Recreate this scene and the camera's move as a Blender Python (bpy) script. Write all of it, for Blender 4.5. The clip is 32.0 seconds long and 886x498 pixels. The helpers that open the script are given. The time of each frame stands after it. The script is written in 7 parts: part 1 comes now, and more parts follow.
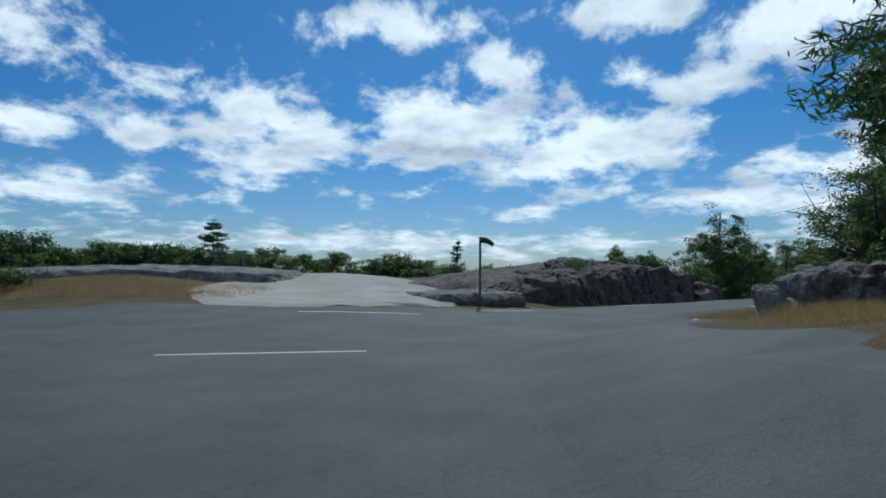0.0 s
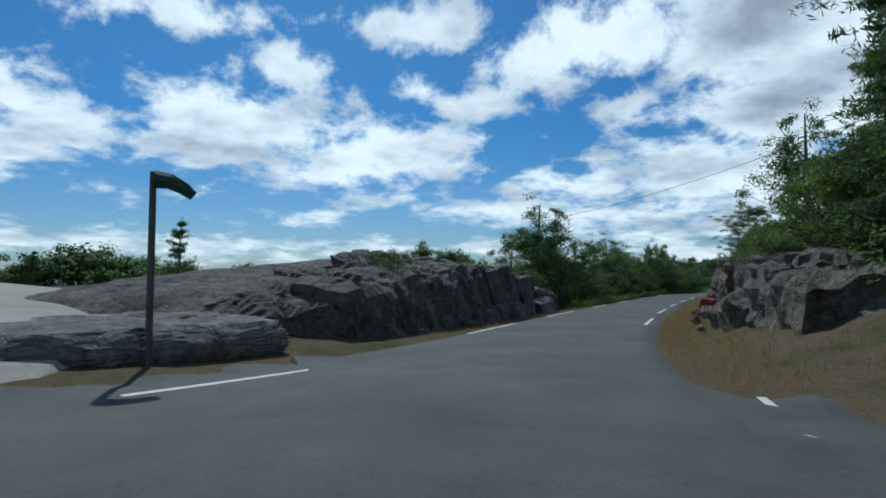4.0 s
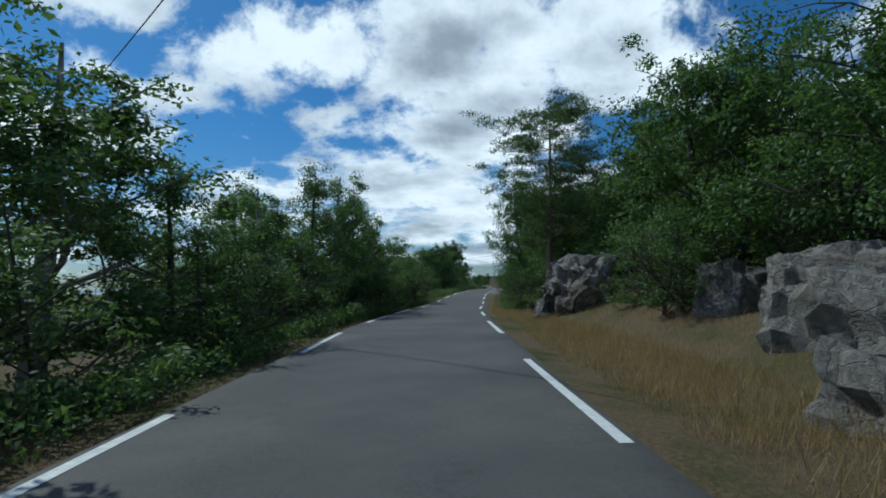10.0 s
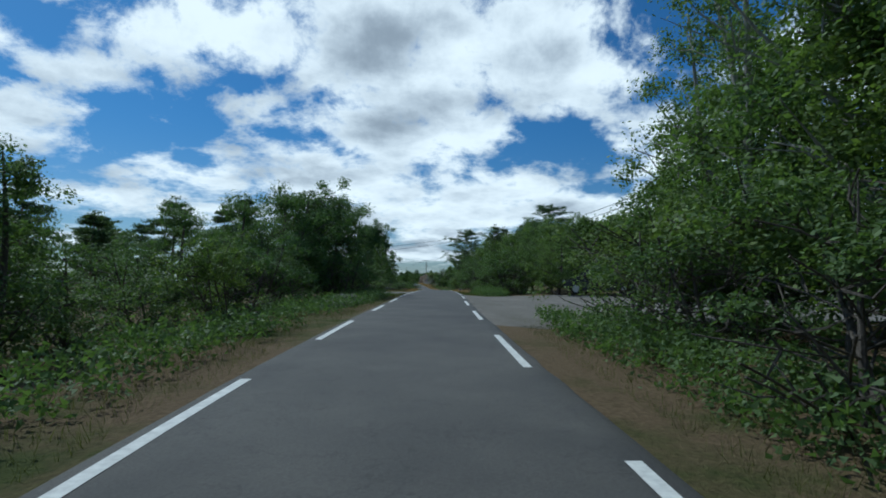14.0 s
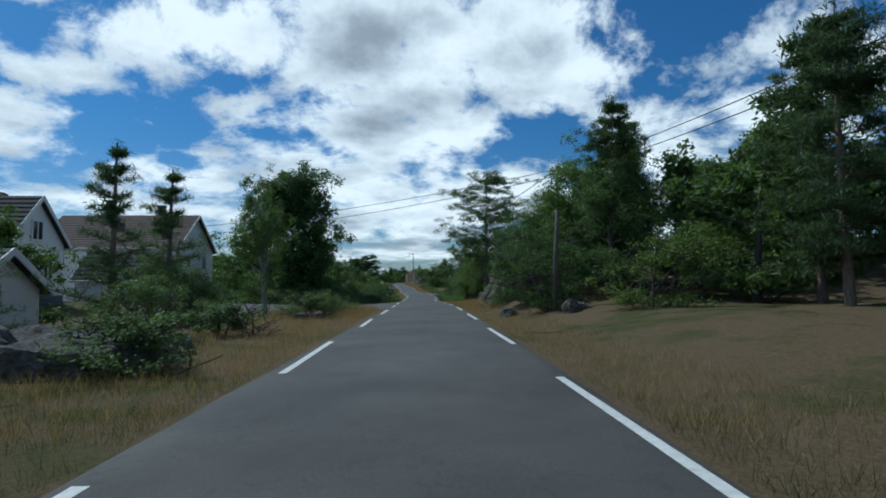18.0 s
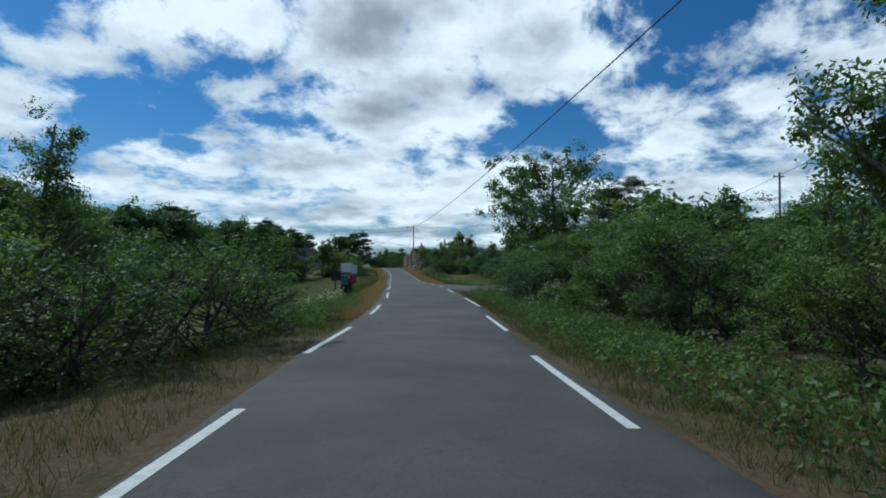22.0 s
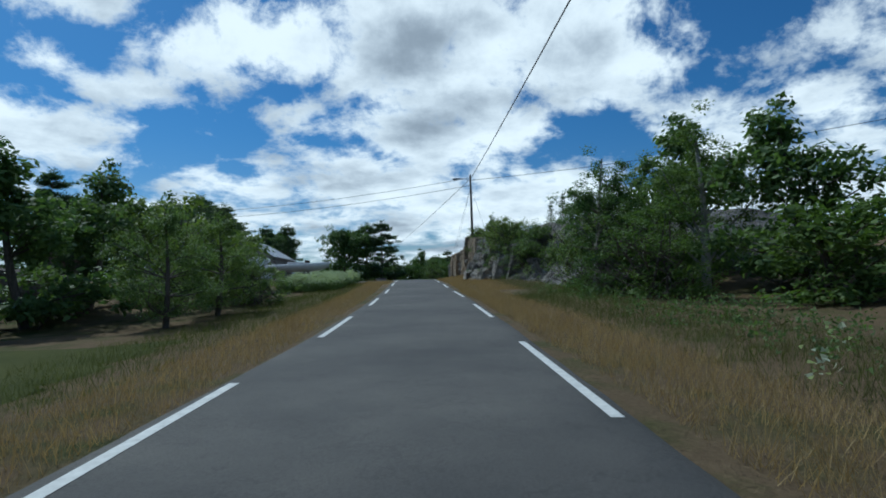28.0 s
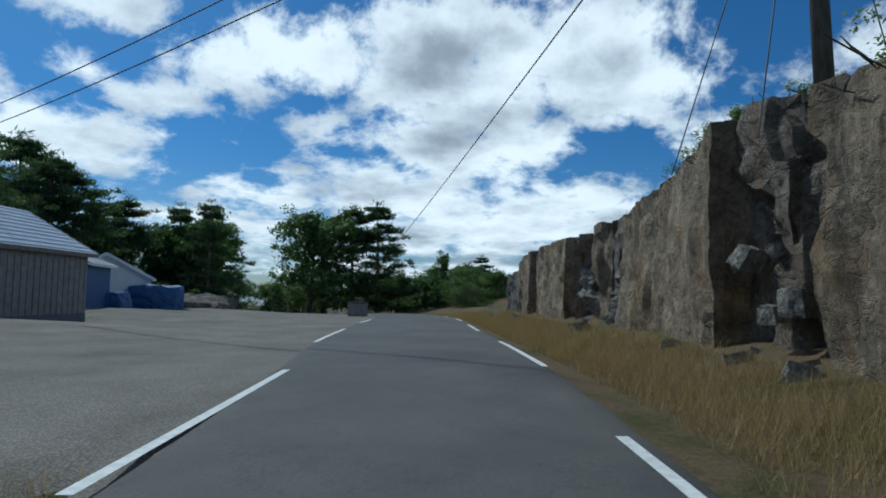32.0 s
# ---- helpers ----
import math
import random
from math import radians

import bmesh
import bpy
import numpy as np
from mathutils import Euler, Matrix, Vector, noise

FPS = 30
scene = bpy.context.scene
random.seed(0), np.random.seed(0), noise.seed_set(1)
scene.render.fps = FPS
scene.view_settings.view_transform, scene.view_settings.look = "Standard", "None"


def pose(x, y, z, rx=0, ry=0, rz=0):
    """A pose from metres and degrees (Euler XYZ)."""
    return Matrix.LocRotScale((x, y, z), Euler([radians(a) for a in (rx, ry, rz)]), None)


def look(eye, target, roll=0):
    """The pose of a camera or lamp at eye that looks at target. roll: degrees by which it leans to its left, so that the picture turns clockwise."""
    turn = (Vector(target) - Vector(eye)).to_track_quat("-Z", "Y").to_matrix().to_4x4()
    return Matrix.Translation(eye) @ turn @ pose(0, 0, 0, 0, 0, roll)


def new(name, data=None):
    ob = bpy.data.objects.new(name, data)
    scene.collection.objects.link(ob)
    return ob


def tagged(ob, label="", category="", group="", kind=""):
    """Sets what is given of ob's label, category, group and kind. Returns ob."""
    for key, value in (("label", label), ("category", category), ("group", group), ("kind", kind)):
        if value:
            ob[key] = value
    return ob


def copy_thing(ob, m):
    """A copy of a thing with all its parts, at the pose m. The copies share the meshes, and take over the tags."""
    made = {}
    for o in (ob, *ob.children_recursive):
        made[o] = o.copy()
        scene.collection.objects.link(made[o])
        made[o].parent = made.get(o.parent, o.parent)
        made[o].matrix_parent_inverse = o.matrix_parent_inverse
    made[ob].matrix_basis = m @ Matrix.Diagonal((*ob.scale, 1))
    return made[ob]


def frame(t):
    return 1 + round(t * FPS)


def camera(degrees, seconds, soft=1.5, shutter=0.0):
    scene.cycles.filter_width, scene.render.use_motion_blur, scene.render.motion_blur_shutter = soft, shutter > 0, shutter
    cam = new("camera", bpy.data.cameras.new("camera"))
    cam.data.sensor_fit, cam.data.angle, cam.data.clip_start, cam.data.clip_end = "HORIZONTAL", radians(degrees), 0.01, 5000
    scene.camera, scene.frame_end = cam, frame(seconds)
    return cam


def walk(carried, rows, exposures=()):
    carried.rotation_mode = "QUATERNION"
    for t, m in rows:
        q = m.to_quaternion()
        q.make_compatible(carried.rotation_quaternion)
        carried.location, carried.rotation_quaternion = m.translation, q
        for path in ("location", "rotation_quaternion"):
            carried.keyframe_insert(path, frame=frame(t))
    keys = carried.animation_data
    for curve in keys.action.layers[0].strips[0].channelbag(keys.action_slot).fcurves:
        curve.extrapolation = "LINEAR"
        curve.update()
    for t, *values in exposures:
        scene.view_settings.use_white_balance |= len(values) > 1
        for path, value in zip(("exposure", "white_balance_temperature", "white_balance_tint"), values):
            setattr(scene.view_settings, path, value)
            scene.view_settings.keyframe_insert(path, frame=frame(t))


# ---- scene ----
EXPOSURE = [(0.0, -0.08, 5420.0, -1.0), (32.0, -0.08, 5420.0, -1.0)]
cam = camera(74.89, 32.0, 1.8)
PATH = [  # seconds, x, y, z, yaw, pitch, roll
    (0.0, -0.00, 0.00, 1.40, 0.00, 2.39, -0.38),
    (0.5, 0.14, 1.89, 1.36, -1.86, 2.50, -0.51),
    (1.0, 0.27, 3.56, 1.32, -3.89, 2.50, -0.45),
    (1.5, 0.38, 5.02, 1.28, -5.79, 2.73, -0.63),
    (2.0, 0.47, 6.43, 1.25, -8.09, 2.60, -0.90),
    (2.5, 0.66, 8.07, 1.25, -11.52, 3.10, 0.40),
    (3.0, 1.08, 10.10, 1.26, -14.60, 2.78, 0.21),
    (3.5, 1.75, 12.59, 1.28, -17.59, 2.76, 0.07),
    (4.0, 2.72, 15.55, 1.30, -20.83, 3.01, -0.04),
    (4.5, 4.07, 18.93, 1.31, -24.73, 3.74, -0.17),
    (5.0, 6.14, 22.50, 1.28, -29.76, 3.32, 0.16),
    (5.5, 8.78, 26.17, 1.18, -34.65, 3.05, -0.08),
    (6.0, 11.70, 29.77, 1.07, -38.32, 3.22, 0.08),
    (6.5, 14.76, 33.29, 0.99, -41.62, 3.36, -0.11),
    (7.0, 17.97, 36.69, 0.93, -44.53, 3.43, -0.18),
    (7.5, 21.34, 40.14, 0.88, -46.90, 3.49, -0.30),
    (8.0, 25.10, 43.67, 0.85, -48.04, 3.55, -0.02),
    (8.5, 29.03, 47.44, 0.83, -48.44, 3.35, -0.21),
    (9.0, 33.11, 51.29, 0.81, -48.83, 3.35, 0.13),
    (9.5, 37.42, 55.20, 0.76, -49.29, 3.32, 0.69),
    (10.0, 42.08, 59.37, 0.73, -49.83, 3.42, 0.65),
    (10.5, 47.03, 63.73, 0.76, -50.54, 3.59, 0.27),
    (11.0, 52.08, 68.04, 0.80, -51.47, 3.49, 0.06),
    (11.5, 57.08, 72.31, 0.78, -52.73, 3.24, 0.04),
    (12.0, 62.10, 76.32, 0.69, -53.85, 2.85, -0.18),
    (12.5, 67.14, 80.19, 0.57, -55.03, 2.94, -0.31),
    (13.0, 72.41, 83.95, 0.49, -56.08, 3.14, -0.32),
    (13.5, 77.90, 87.70, 0.52, -56.76, 3.44, -0.57),
    (14.0, 83.51, 91.58, 0.66, -57.13, 3.19, -0.87),
    (14.5, 89.26, 95.60, 0.81, -57.53, 3.11, -0.54),
    (15.0, 95.33, 99.63, 0.92, -57.96, 2.88, -0.31),
    (15.5, 101.70, 103.78, 1.01, -58.34, 2.70, -0.16),
    (16.0, 108.35, 108.07, 1.07, -58.58, 2.61, -0.06),
    (16.5, 115.29, 112.51, 1.09, -58.61, 2.75, 0.04),
    (17.0, 122.44, 117.16, 1.02, -58.36, 2.77, -0.03),
    (17.5, 129.76, 121.95, 0.93, -58.22, 2.84, 0.24),
    (18.0, 136.99, 126.85, 0.89, -58.07, 3.00, 0.22),
    (18.5, 144.05, 131.59, 0.82, -57.78, 2.70, 0.46),
    (19.0, 150.90, 136.09, 0.74, -57.72, 2.32, 0.54),
    (19.5, 157.41, 140.69, 0.67, -57.95, 2.10, 0.24),
    (20.0, 163.88, 145.02, 0.57, -57.72, 1.99, -0.18),
    (20.5, 170.33, 149.35, 0.43, -57.69, 2.08, 0.38),
    (21.0, 176.74, 153.82, 0.27, -57.82, 1.81, 0.36),
    (21.5, 183.32, 158.38, 0.07, -57.81, 1.65, -0.08),
    (22.0, 190.11, 163.01, -0.19, -57.84, 1.75, -0.40),
    (22.5, 197.07, 167.62, -0.39, -57.94, 1.59, 0.23),
    (23.0, 204.10, 172.25, -0.55, -58.12, 2.29, 0.71),
    (23.5, 211.19, 176.95, -0.67, -58.15, 3.08, 0.64),
    (24.0, 218.16, 182.06, -0.62, -57.89, 4.12, -0.28),
    (24.5, 225.10, 187.12, -0.59, -57.40, 3.36, -0.71),
    (25.0, 231.96, 191.82, -0.66, -56.61, 3.17, -0.58),
    (25.5, 238.53, 196.53, -0.75, -55.43, 3.38, -0.87),
    (26.0, 244.86, 201.33, -0.84, -54.39, 3.31, -0.71),
    (26.5, 251.12, 206.17, -0.91, -53.66, 3.43, -0.06),
    (27.0, 257.53, 211.02, -1.00, -53.44, 2.75, 0.20),
    (27.5, 263.99, 215.96, -1.01, -53.28, 2.81, 0.50),
    (28.0, 270.42, 220.91, -0.92, -52.97, 3.22, 0.94),
    (28.5, 276.69, 225.80, -0.77, -52.55, 3.88, 1.60),
    (29.0, 282.71, 230.63, -0.59, -52.28, 4.37, 1.31),
    (29.5, 288.53, 235.34, -0.39, -52.02, 4.70, 0.99),
    (30.0, 294.09, 240.01, -0.21, -51.82, 5.05, 0.18),
    (30.5, 299.52, 244.60, 0.00, -51.52, 5.25, -1.02),
    (31.0, 304.79, 249.11, 0.23, -51.31, 5.51, -1.87),
    (31.5, 309.92, 253.43, 0.46, -51.18, 4.91, -1.13),
    (32.0, 314.78, 257.43, 0.68, -51.14, 4.47, -0.62),
]
SIZE = 0.8                # the plan below is drawn at 1 : 0.8 and brought to metres at the end
walk(cam, [(t, pose(x * SIZE, y * SIZE, z * SIZE, 90 + p, r, a)) for t, x, y, z, a, p, r in PATH], EXPOSURE)

# ---- sky and light ----
SUN_AZ, SUN_EL = radians(-6), radians(50)   # turn from +y towards -x, and height


def build_world():
    world = bpy.data.worlds.new("sky_world")
    scene.world = world
    world.use_nodes = True
    nt = world.node_tree
    nt.nodes.clear()
    N, L = nt.nodes.new, nt.links.new

    def math_node(op, a, b=None, c=None):
        n = N("ShaderNodeMath")
        n.operation = op
        for i, v in enumerate((a, b, c)):
            if v is None:
                continue
            if isinstance(v, (int, float)):
                n.inputs[i].default_value = v
            else:
                L(v, n.inputs[i])
        return n.outputs[0]

    sky = N("ShaderNodeTexSky")
    sky.sky_type = "NISHITA"
    sky.sun_disc = False
    sky.sun_elevation = SUN_EL
    sky.sun_rotation = -SUN_AZ
    sky.air_density, sky.dust_density, sky.ozone_density = 1.0, 0.6, 2.5
    tc = N("ShaderNodeTexCoord")
    sep = N("ShaderNodeSeparateXYZ")
    L(tc.outputs["Generated"], sep.inputs[0])
    x, y, z = sep.outputs
    az = math_node("MULTIPLY", math_node("ARCTAN2", x, y), 57.2958)      # degrees, clockwise from +y
    el = math_node("MULTIPLY", math_node("ARCSINE", z), 57.2958)
    ae = N("ShaderNodeCombineXYZ")
    L(az, ae.inputs[0])
    L(el, ae.inputs[1])
    # perspective of a flat cloud deck for the fine structure
    zz = math_node("ADD", math_node("MAXIMUM", z, 0.0), 0.16)
    deck = N("ShaderNodeCombineXYZ")
    L(math_node("DIVIDE", x, zz), deck.inputs[0])
    L(math_node("DIVIDE", y, zz), deck.inputs[1])
    n1 = N("ShaderNodeTexNoise")
    n1.inputs["Scale"].default_value = 1.0
    n1.inputs["Detail"].default_value = 9
    n1.inputs["Roughness"].default_value = 0.64
    n1.inputs["Distortion"].default_value = 0.15
    puff = N("ShaderNodeCombineXYZ")         # billows a little wider than high, flatter towards the horizon
    L(math_node("MULTIPLY", az, 0.17), puff.inputs[0])
    L(math_node("MULTIPLY", math_node("LOGARITHM", math_node("ADD", math_node("MAXIMUM", z, 0.0), 0.12), math.e), 6.0), puff.inputs[1])
    L(puff.outputs[0], n1.inputs["Vector"])
    n2 = N("ShaderNodeTexNoise")
    n2.inputs["Scale"].default_value = 2.6
    n2.inputs["Detail"].default_value = 7
    L(deck.outputs[0], n2.inputs["Vector"])
    def groups(table):
        """Soft patches on the sky: azimuth, height, half width, half height, strength."""
        total = None
        for a, e, sa, se, w in table:
            d = N("ShaderNodeVectorMath")
            d.operation = "MULTIPLY_ADD"
            L(warped, d.inputs[0])
            d.inputs[1].default_value = (1 / sa, 1 / se, 0)
            d.inputs[2].default_value = (-a / sa, -e / se, 0)
            ln = N("ShaderNodeVectorMath")
            ln.operation = "LENGTH"
            L(d.outputs[0], ln.inputs[0])
            blob = N("ShaderNodeMapRange")
            blob.interpolation_type = "SMOOTHSTEP"
            blob.inputs[1].default_value, blob.inputs[2].default_value = 1.75, 0.05
            blob.inputs[3].default_value, blob.inputs[4].default_value = 0.0, w
            L(ln.outputs["Value"], blob.inputs[0])
            if total is None:
                total = blob.outputs[0]
            else:
                total = math_node("ADD", total, blob.outputs[0]) if w < 0 else math_node("MAXIMUM", total, blob.outputs[0])
        return total

    # the patches' outlines wander
    wob = N("ShaderNodeTexNoise")
    wob.inputs["Scale"].default_value = 3.2
    wob.inputs["Detail"].default_value = 5
    L(deck.outputs[0], wob.inputs["Vector"])
    shift = N("ShaderNodeVectorMath")
    shift.operation = "MULTIPLY_ADD"
    L(wob.outputs["Color"], shift.inputs[0])
    shift.inputs[1].default_value = (5.0, 3.0, 0)
    shift.inputs[2].default_value = (-2.5, -1.5, 0)
    warp = N("ShaderNodeVectorMath")
    warp.operation = "ADD"
    L(ae.outputs[0], warp.inputs[0])
    L(shift.outputs[0], warp.inputs[1])
    warped = warp.outputs[0]
    total, belly = groups(CLOUDS), groups(CLOUD_BELLIES)
    dens = math_node("ADD", total, math_node("MULTIPLY", math_node("SUBTRACT", n1.outputs[0], 0.5), 2.9))
    cover = N("ShaderNodeMapRange")
    cover.interpolation_type = "SMOOTHSTEP"
    cover.inputs[1].default_value, cover.inputs[2].default_value = 0.12, 0.78
    L(dens, cover.inputs[0])
    # grey undersides where the cloud is thick
    thick = N("ShaderNodeMapRange")
    thick.interpolation_type = "SMOOTHSTEP"
    thick.inputs[1].default_value, thick.inputs[2].default_value = -0.45, 1.15
    thick.inputs[3].default_value, thick.inputs[4].default_value = 1.0, 0.42
    L(math_node("ADD", math_node("ADD", math_node("MULTIPLY", belly, 1.25), math_node("MULTIPLY", math_node("SUBTRACT", n2.outputs[0], 0.5), 2.6)), math_node("MULTIPLY", math_node("SUBTRACT", n1.outputs[0], 0.55), 1.6)), thick.inputs[0])
    col = N("ShaderNodeMix")
    col.data_type = "RGBA"
    col.inputs[6].default_value = (0.66, 0.76, 0.92, 1)
    col.inputs[7].default_value = (1.0, 0.99, 0.97, 1)
    L(thick.outputs[0], col.inputs[0])
    bg_sky, bg_cloud, mix, out = N("ShaderNodeBackground"), N("ShaderNodeBackground"), N("ShaderNodeMixShader"), N("ShaderNodeOutputWorld")
    tint = N("ShaderNodeMix")
    tint.data_type, tint.blend_type = "RGBA", "MULTIPLY"
    tint.inputs[0].default_value = 1.0
    deep = N("ShaderNodeMapRange")           # paler and whiter towards the horizon
    deep.interpolation_type = "SMOOTHSTEP"
    deep.inputs[1].default_value, deep.inputs[2].default_value = 0.0, 16.0
    L(el, deep.inputs[0])
    hue = N("ShaderNodeMix")
    hue.data_type = "RGBA"
    hue.inputs[6].default_value = (0.66, 0.80, 0.98, 1)
    hue.inputs[7].default_value = (0.37, 0.71, 1.00, 1)
    L(deep.outputs[0], hue.inputs[0])
    L(hue.outputs[2], tint.inputs[7])
    L(sky.outputs[0], tint.inputs[6])
    L(tint.outputs[2], bg_sky.inputs[0])
    bg_sky.inputs[1].default_value = 0.067
    L(col.outputs[2], bg_cloud.inputs[0])
    L(math_node("MULTIPLY", thick.outputs[0], CLOUD_LIGHT), bg_cloud.inputs[1])
    L(math_node("MULTIPLY", cover.outputs[0], 0.97), mix.inputs[0])
    L(bg_sky.outputs[0], mix.inputs[1])
    L(bg_cloud.outputs[0], mix.inputs[2])
    L(mix.outputs[0], out.inputs[0])


CLOUD_LIGHT = 1.02
# over the sea, straight on from the junction
CLOUDS_SEA = [
    (-26.6, 16.3, 5.4, 1.9, 0.8), (-16.2, 12.4, 7.8, 4.2, 0.85), (-5.5, 23.4, 6.7, 1.9, 0.8), (5.3, 19.2, 5.3, 2.1, 0.75), (2, 13.5, 11.1, 3.8, 0.95), (13.6, 11.6, 9.5, 3.7, 0.9),
    (7.5, 24.2, 2.8, 1.2, 0.6), (18.9, 23.7, 6.6, 2.1, 0.85), (29.2, 20.8, 5.5, 3.0, 0.85), (24.7, 17.3, 4.7, 2, 0.8), (18.3, 18.7, 3.6, 1.6, 0.55), (-36.6, 18.9, 4, 2.9, 0.65),
    (-36.3, 11.6, 4, 1.8, 0.7), (-27.8, 11.8, 3.1, 2.2, 0.55), (-33.9, 6.5, 8.5, 3, 0.5), (6.5, 5.8, 4.4, 1, 0.5), (-21.2, 6.7, 2.9, 0.7, 0.5), (-4.7, 2.9, 34.3, 1.3, 0.5), (28.2, 6.3, 6.6, 2, 0.6)]
# over the land, along the road
CLOUDS_LAND = [
    (38.6, 22.1, 7.6, 3.3, 0.9), (49.9, 22.5, 9.4, 6.4, 1.1), (63.4, 22.6, 10.5, 6.9, 1.1), (54.3, 15.6, 12.7, 4.7, 1.05), (70.5, 18.7, 5.9, 4.5, 0.9), (38.7, 16.4, 3.8, 1.5, 0.7),
    (21.6, 12.9, 3.7, 2.8, 0.7), (33.8, 8.7, 7.5, 1.9, 0.7), (47.6, 9.6, 13.9, 3, 0.85), (58.8, 7.2, 14.3, 4.2, 0.9), (43.4, 5.4, 15.5, 2.4, 0.75), (32.5, 6.4, 7.3, 0.9, 0.6),
    (56.5, 2.7, 30.4, 1.2, 0.7), (30.2, 10.4, 2.7, 0.8, 0.6), (87.9, 12.6, 7, 4, 0.8), (94.5, 16.2, 5.3, 3.6, 0.7), (86, 19, 7, 3.5, 0.5), (78.9, 12.5, 7.3, 3.5, 0.8), (76.3, 6.9, 19.4, 3.1, 0.75)]
CLOUDS_REST = [(-100, 22, 40, 15, 0.6), (170, 25, 60, 18, 0.6), (60, 62, 50, 18, 0.5), (-60, 50, 40, 10, 0.45), (120, 20, 22, 12, 0.6)]
BLUE_GAPS = [(68, 14, 4.1, 1.7, -0.9), (83.3, 22.5, 4.0, 3.4, -0.5)]
CLOUDS = CLOUDS_SEA + CLOUDS_LAND + CLOUDS_REST + BLUE_GAPS
# thick parts with grey undersides
CLOUD_BELLIES = [(51, 22.4, 5.6, 2.4, 0.8), (52.6, 15.6, 5, 2.1, 0.7), (63.4, 19.6, 5, 3, 0.4), (39.2, 9.5, 3, 0.7, 0.4), (43.9, 5.3, 5.8, 0.9, 0.5), (55.4, 3.6, 11.1, 0.6, 0.5), (2.5, 11.6, 6.2, 1.1, 0.45), (-12.5, 11, 3.8, 1.2, 0.45), (60, 60, 50, 18, 0.6)]
build_world()
sun = new("sun", bpy.data.lights.new("sun", "SUN"))
sun.data.energy, sun.data.angle, sun.data.color = 2.6, radians(0.6), (1.0, 0.95, 0.87)
_dir = Vector((-math.sin(SUN_AZ) * math.cos(SUN_EL), math.cos(SUN_AZ) * math.cos(SUN_EL), math.sin(SUN_EL)))
sun.matrix_world = look(tuple(_dir * 100), (0, 0, 0))

# ---- materials ----


def material(name, build):
    m = bpy.data.materials.new(name)
    m.use_nodes = True
    nt = m.node_tree
    nt.nodes.clear()
    out = nt.nodes.new("ShaderNodeOutputMaterial")
    sh = build(nt)
    nt.links.new(sh, out.inputs[0])
    return m


def noise_tex(nt, scale, detail=6, rough=0.6, coord="Object", stretch=None):
    tc = nt.nodes.new("ShaderNodeTexCoord")
    n = nt.nodes.new("ShaderNodeTexNoise")
    n.inputs["Scale"].default_value = scale
    n.inputs["Detail"].default_value = detail
    n.inputs["Roughness"].default_value = rough
    if stretch:
        mp = nt.nodes.new("ShaderNodeMapping")
        mp.inputs["Scale"].default_value = stretch
        nt.links.new(tc.outputs[coord], mp.inputs[0])
        nt.links.new(mp.outputs[0], n.inputs["Vector"])
    else:
        nt.links.new(tc.outputs[coord], n.inputs["Vector"])
    return n.outputs[0]


def ramp(nt, fac, stops):
    r = nt.nodes.new("ShaderNodeValToRGB")
    els = r.color_ramp.elements
    while len(els) < len(stops):
        els.new(0.5)
    for e, (p, c) in zip(els, stops):
        e.position, e.color = p, (*c, 1)
    nt.links.new(fac, r.inputs[0])
    return r.outputs[0]


def mix_color(nt, a, b, fac, mode="MIX"):
    m = nt.nodes.new("ShaderNodeMix")
    m.data_type, m.blend_type = "RGBA", mode
    for sock, v in ((m.inputs[0], fac), (m.inputs[6], a), (m.inputs[7], b)):
        if isinstance(v, (int, float)):
            sock.default_value = v
        elif isinstance(v, tuple):
            sock.default_value = (*v, 1)
        else:
            nt.links.new(v, sock)
    return m.outputs[2]


def principled(nt, color, rough=0.7, metal=0.0, bump=None, strength=0.3, dist=0.02, spec=0.4):
    p = nt.nodes.new("ShaderNodeBsdfPrincipled")
    if isinstance(color, tuple):
        p.inputs["Base Color"].default_value = (*color, 1)
    else:
        nt.links.new(color, p.inputs["Base Color"])
    if isinstance(rough, (int, float)):
        p.inputs["Roughness"].default_value = rough
    else:
        nt.links.new(rough, p.inputs["Roughness"])
    p.inputs["Metallic"].default_value = metal
    p.inputs["Specular IOR Level"].default_value = spec
    if bump is not None:
        b = nt.nodes.new("ShaderNodeBump")
        b.inputs["Strength"].default_value = strength
        b.inputs["Distance"].default_value = dist
        nt.links.new(bump, b.inputs["Height"])
        nt.links.new(b.outputs[0], p.inputs["Normal"])
    return p.outputs[0]


def m_asphalt(nt):
    fine = noise_tex(nt, 38, 5, 0.75)
    big = noise_tex(nt, 0.35, 5, 0.6)
    col = ramp(nt, fine, [(0.25, (0.064, 0.062, 0.058)), (0.75, (0.124, 0.120, 0.112))])
    col = mix_color(nt, col, ramp(nt, big, [(0.35, (0.72, 0.72, 0.73)), (0.65, (1.12, 1.1, 1.07))]), 1.0, "MULTIPLY")
    # worn lighter lanes and a few dark sealed cracks
    lane = noise_tex(nt, 0.9, 3, 0.5)
    seal = ramp(nt, noise_tex(nt, 0.55, 7, 0.62), [(0.492, (1, 1, 1)), (0.5, (0.62, 0.62, 0.63)), (0.508, (1, 1, 1))])
    col = mix_color(nt, col, seal, 0.55, "MULTIPLY")
    col = mix_color(nt, col, ramp(nt, lane, [(0.3, (0.9, 0.9, 0.9)), (0.7, (1.1, 1.09, 1.07))]), 1.0, "MULTIPLY")
    return principled(nt, col, 0.82, 0, fine, 0.6, 0.012, 0.35)


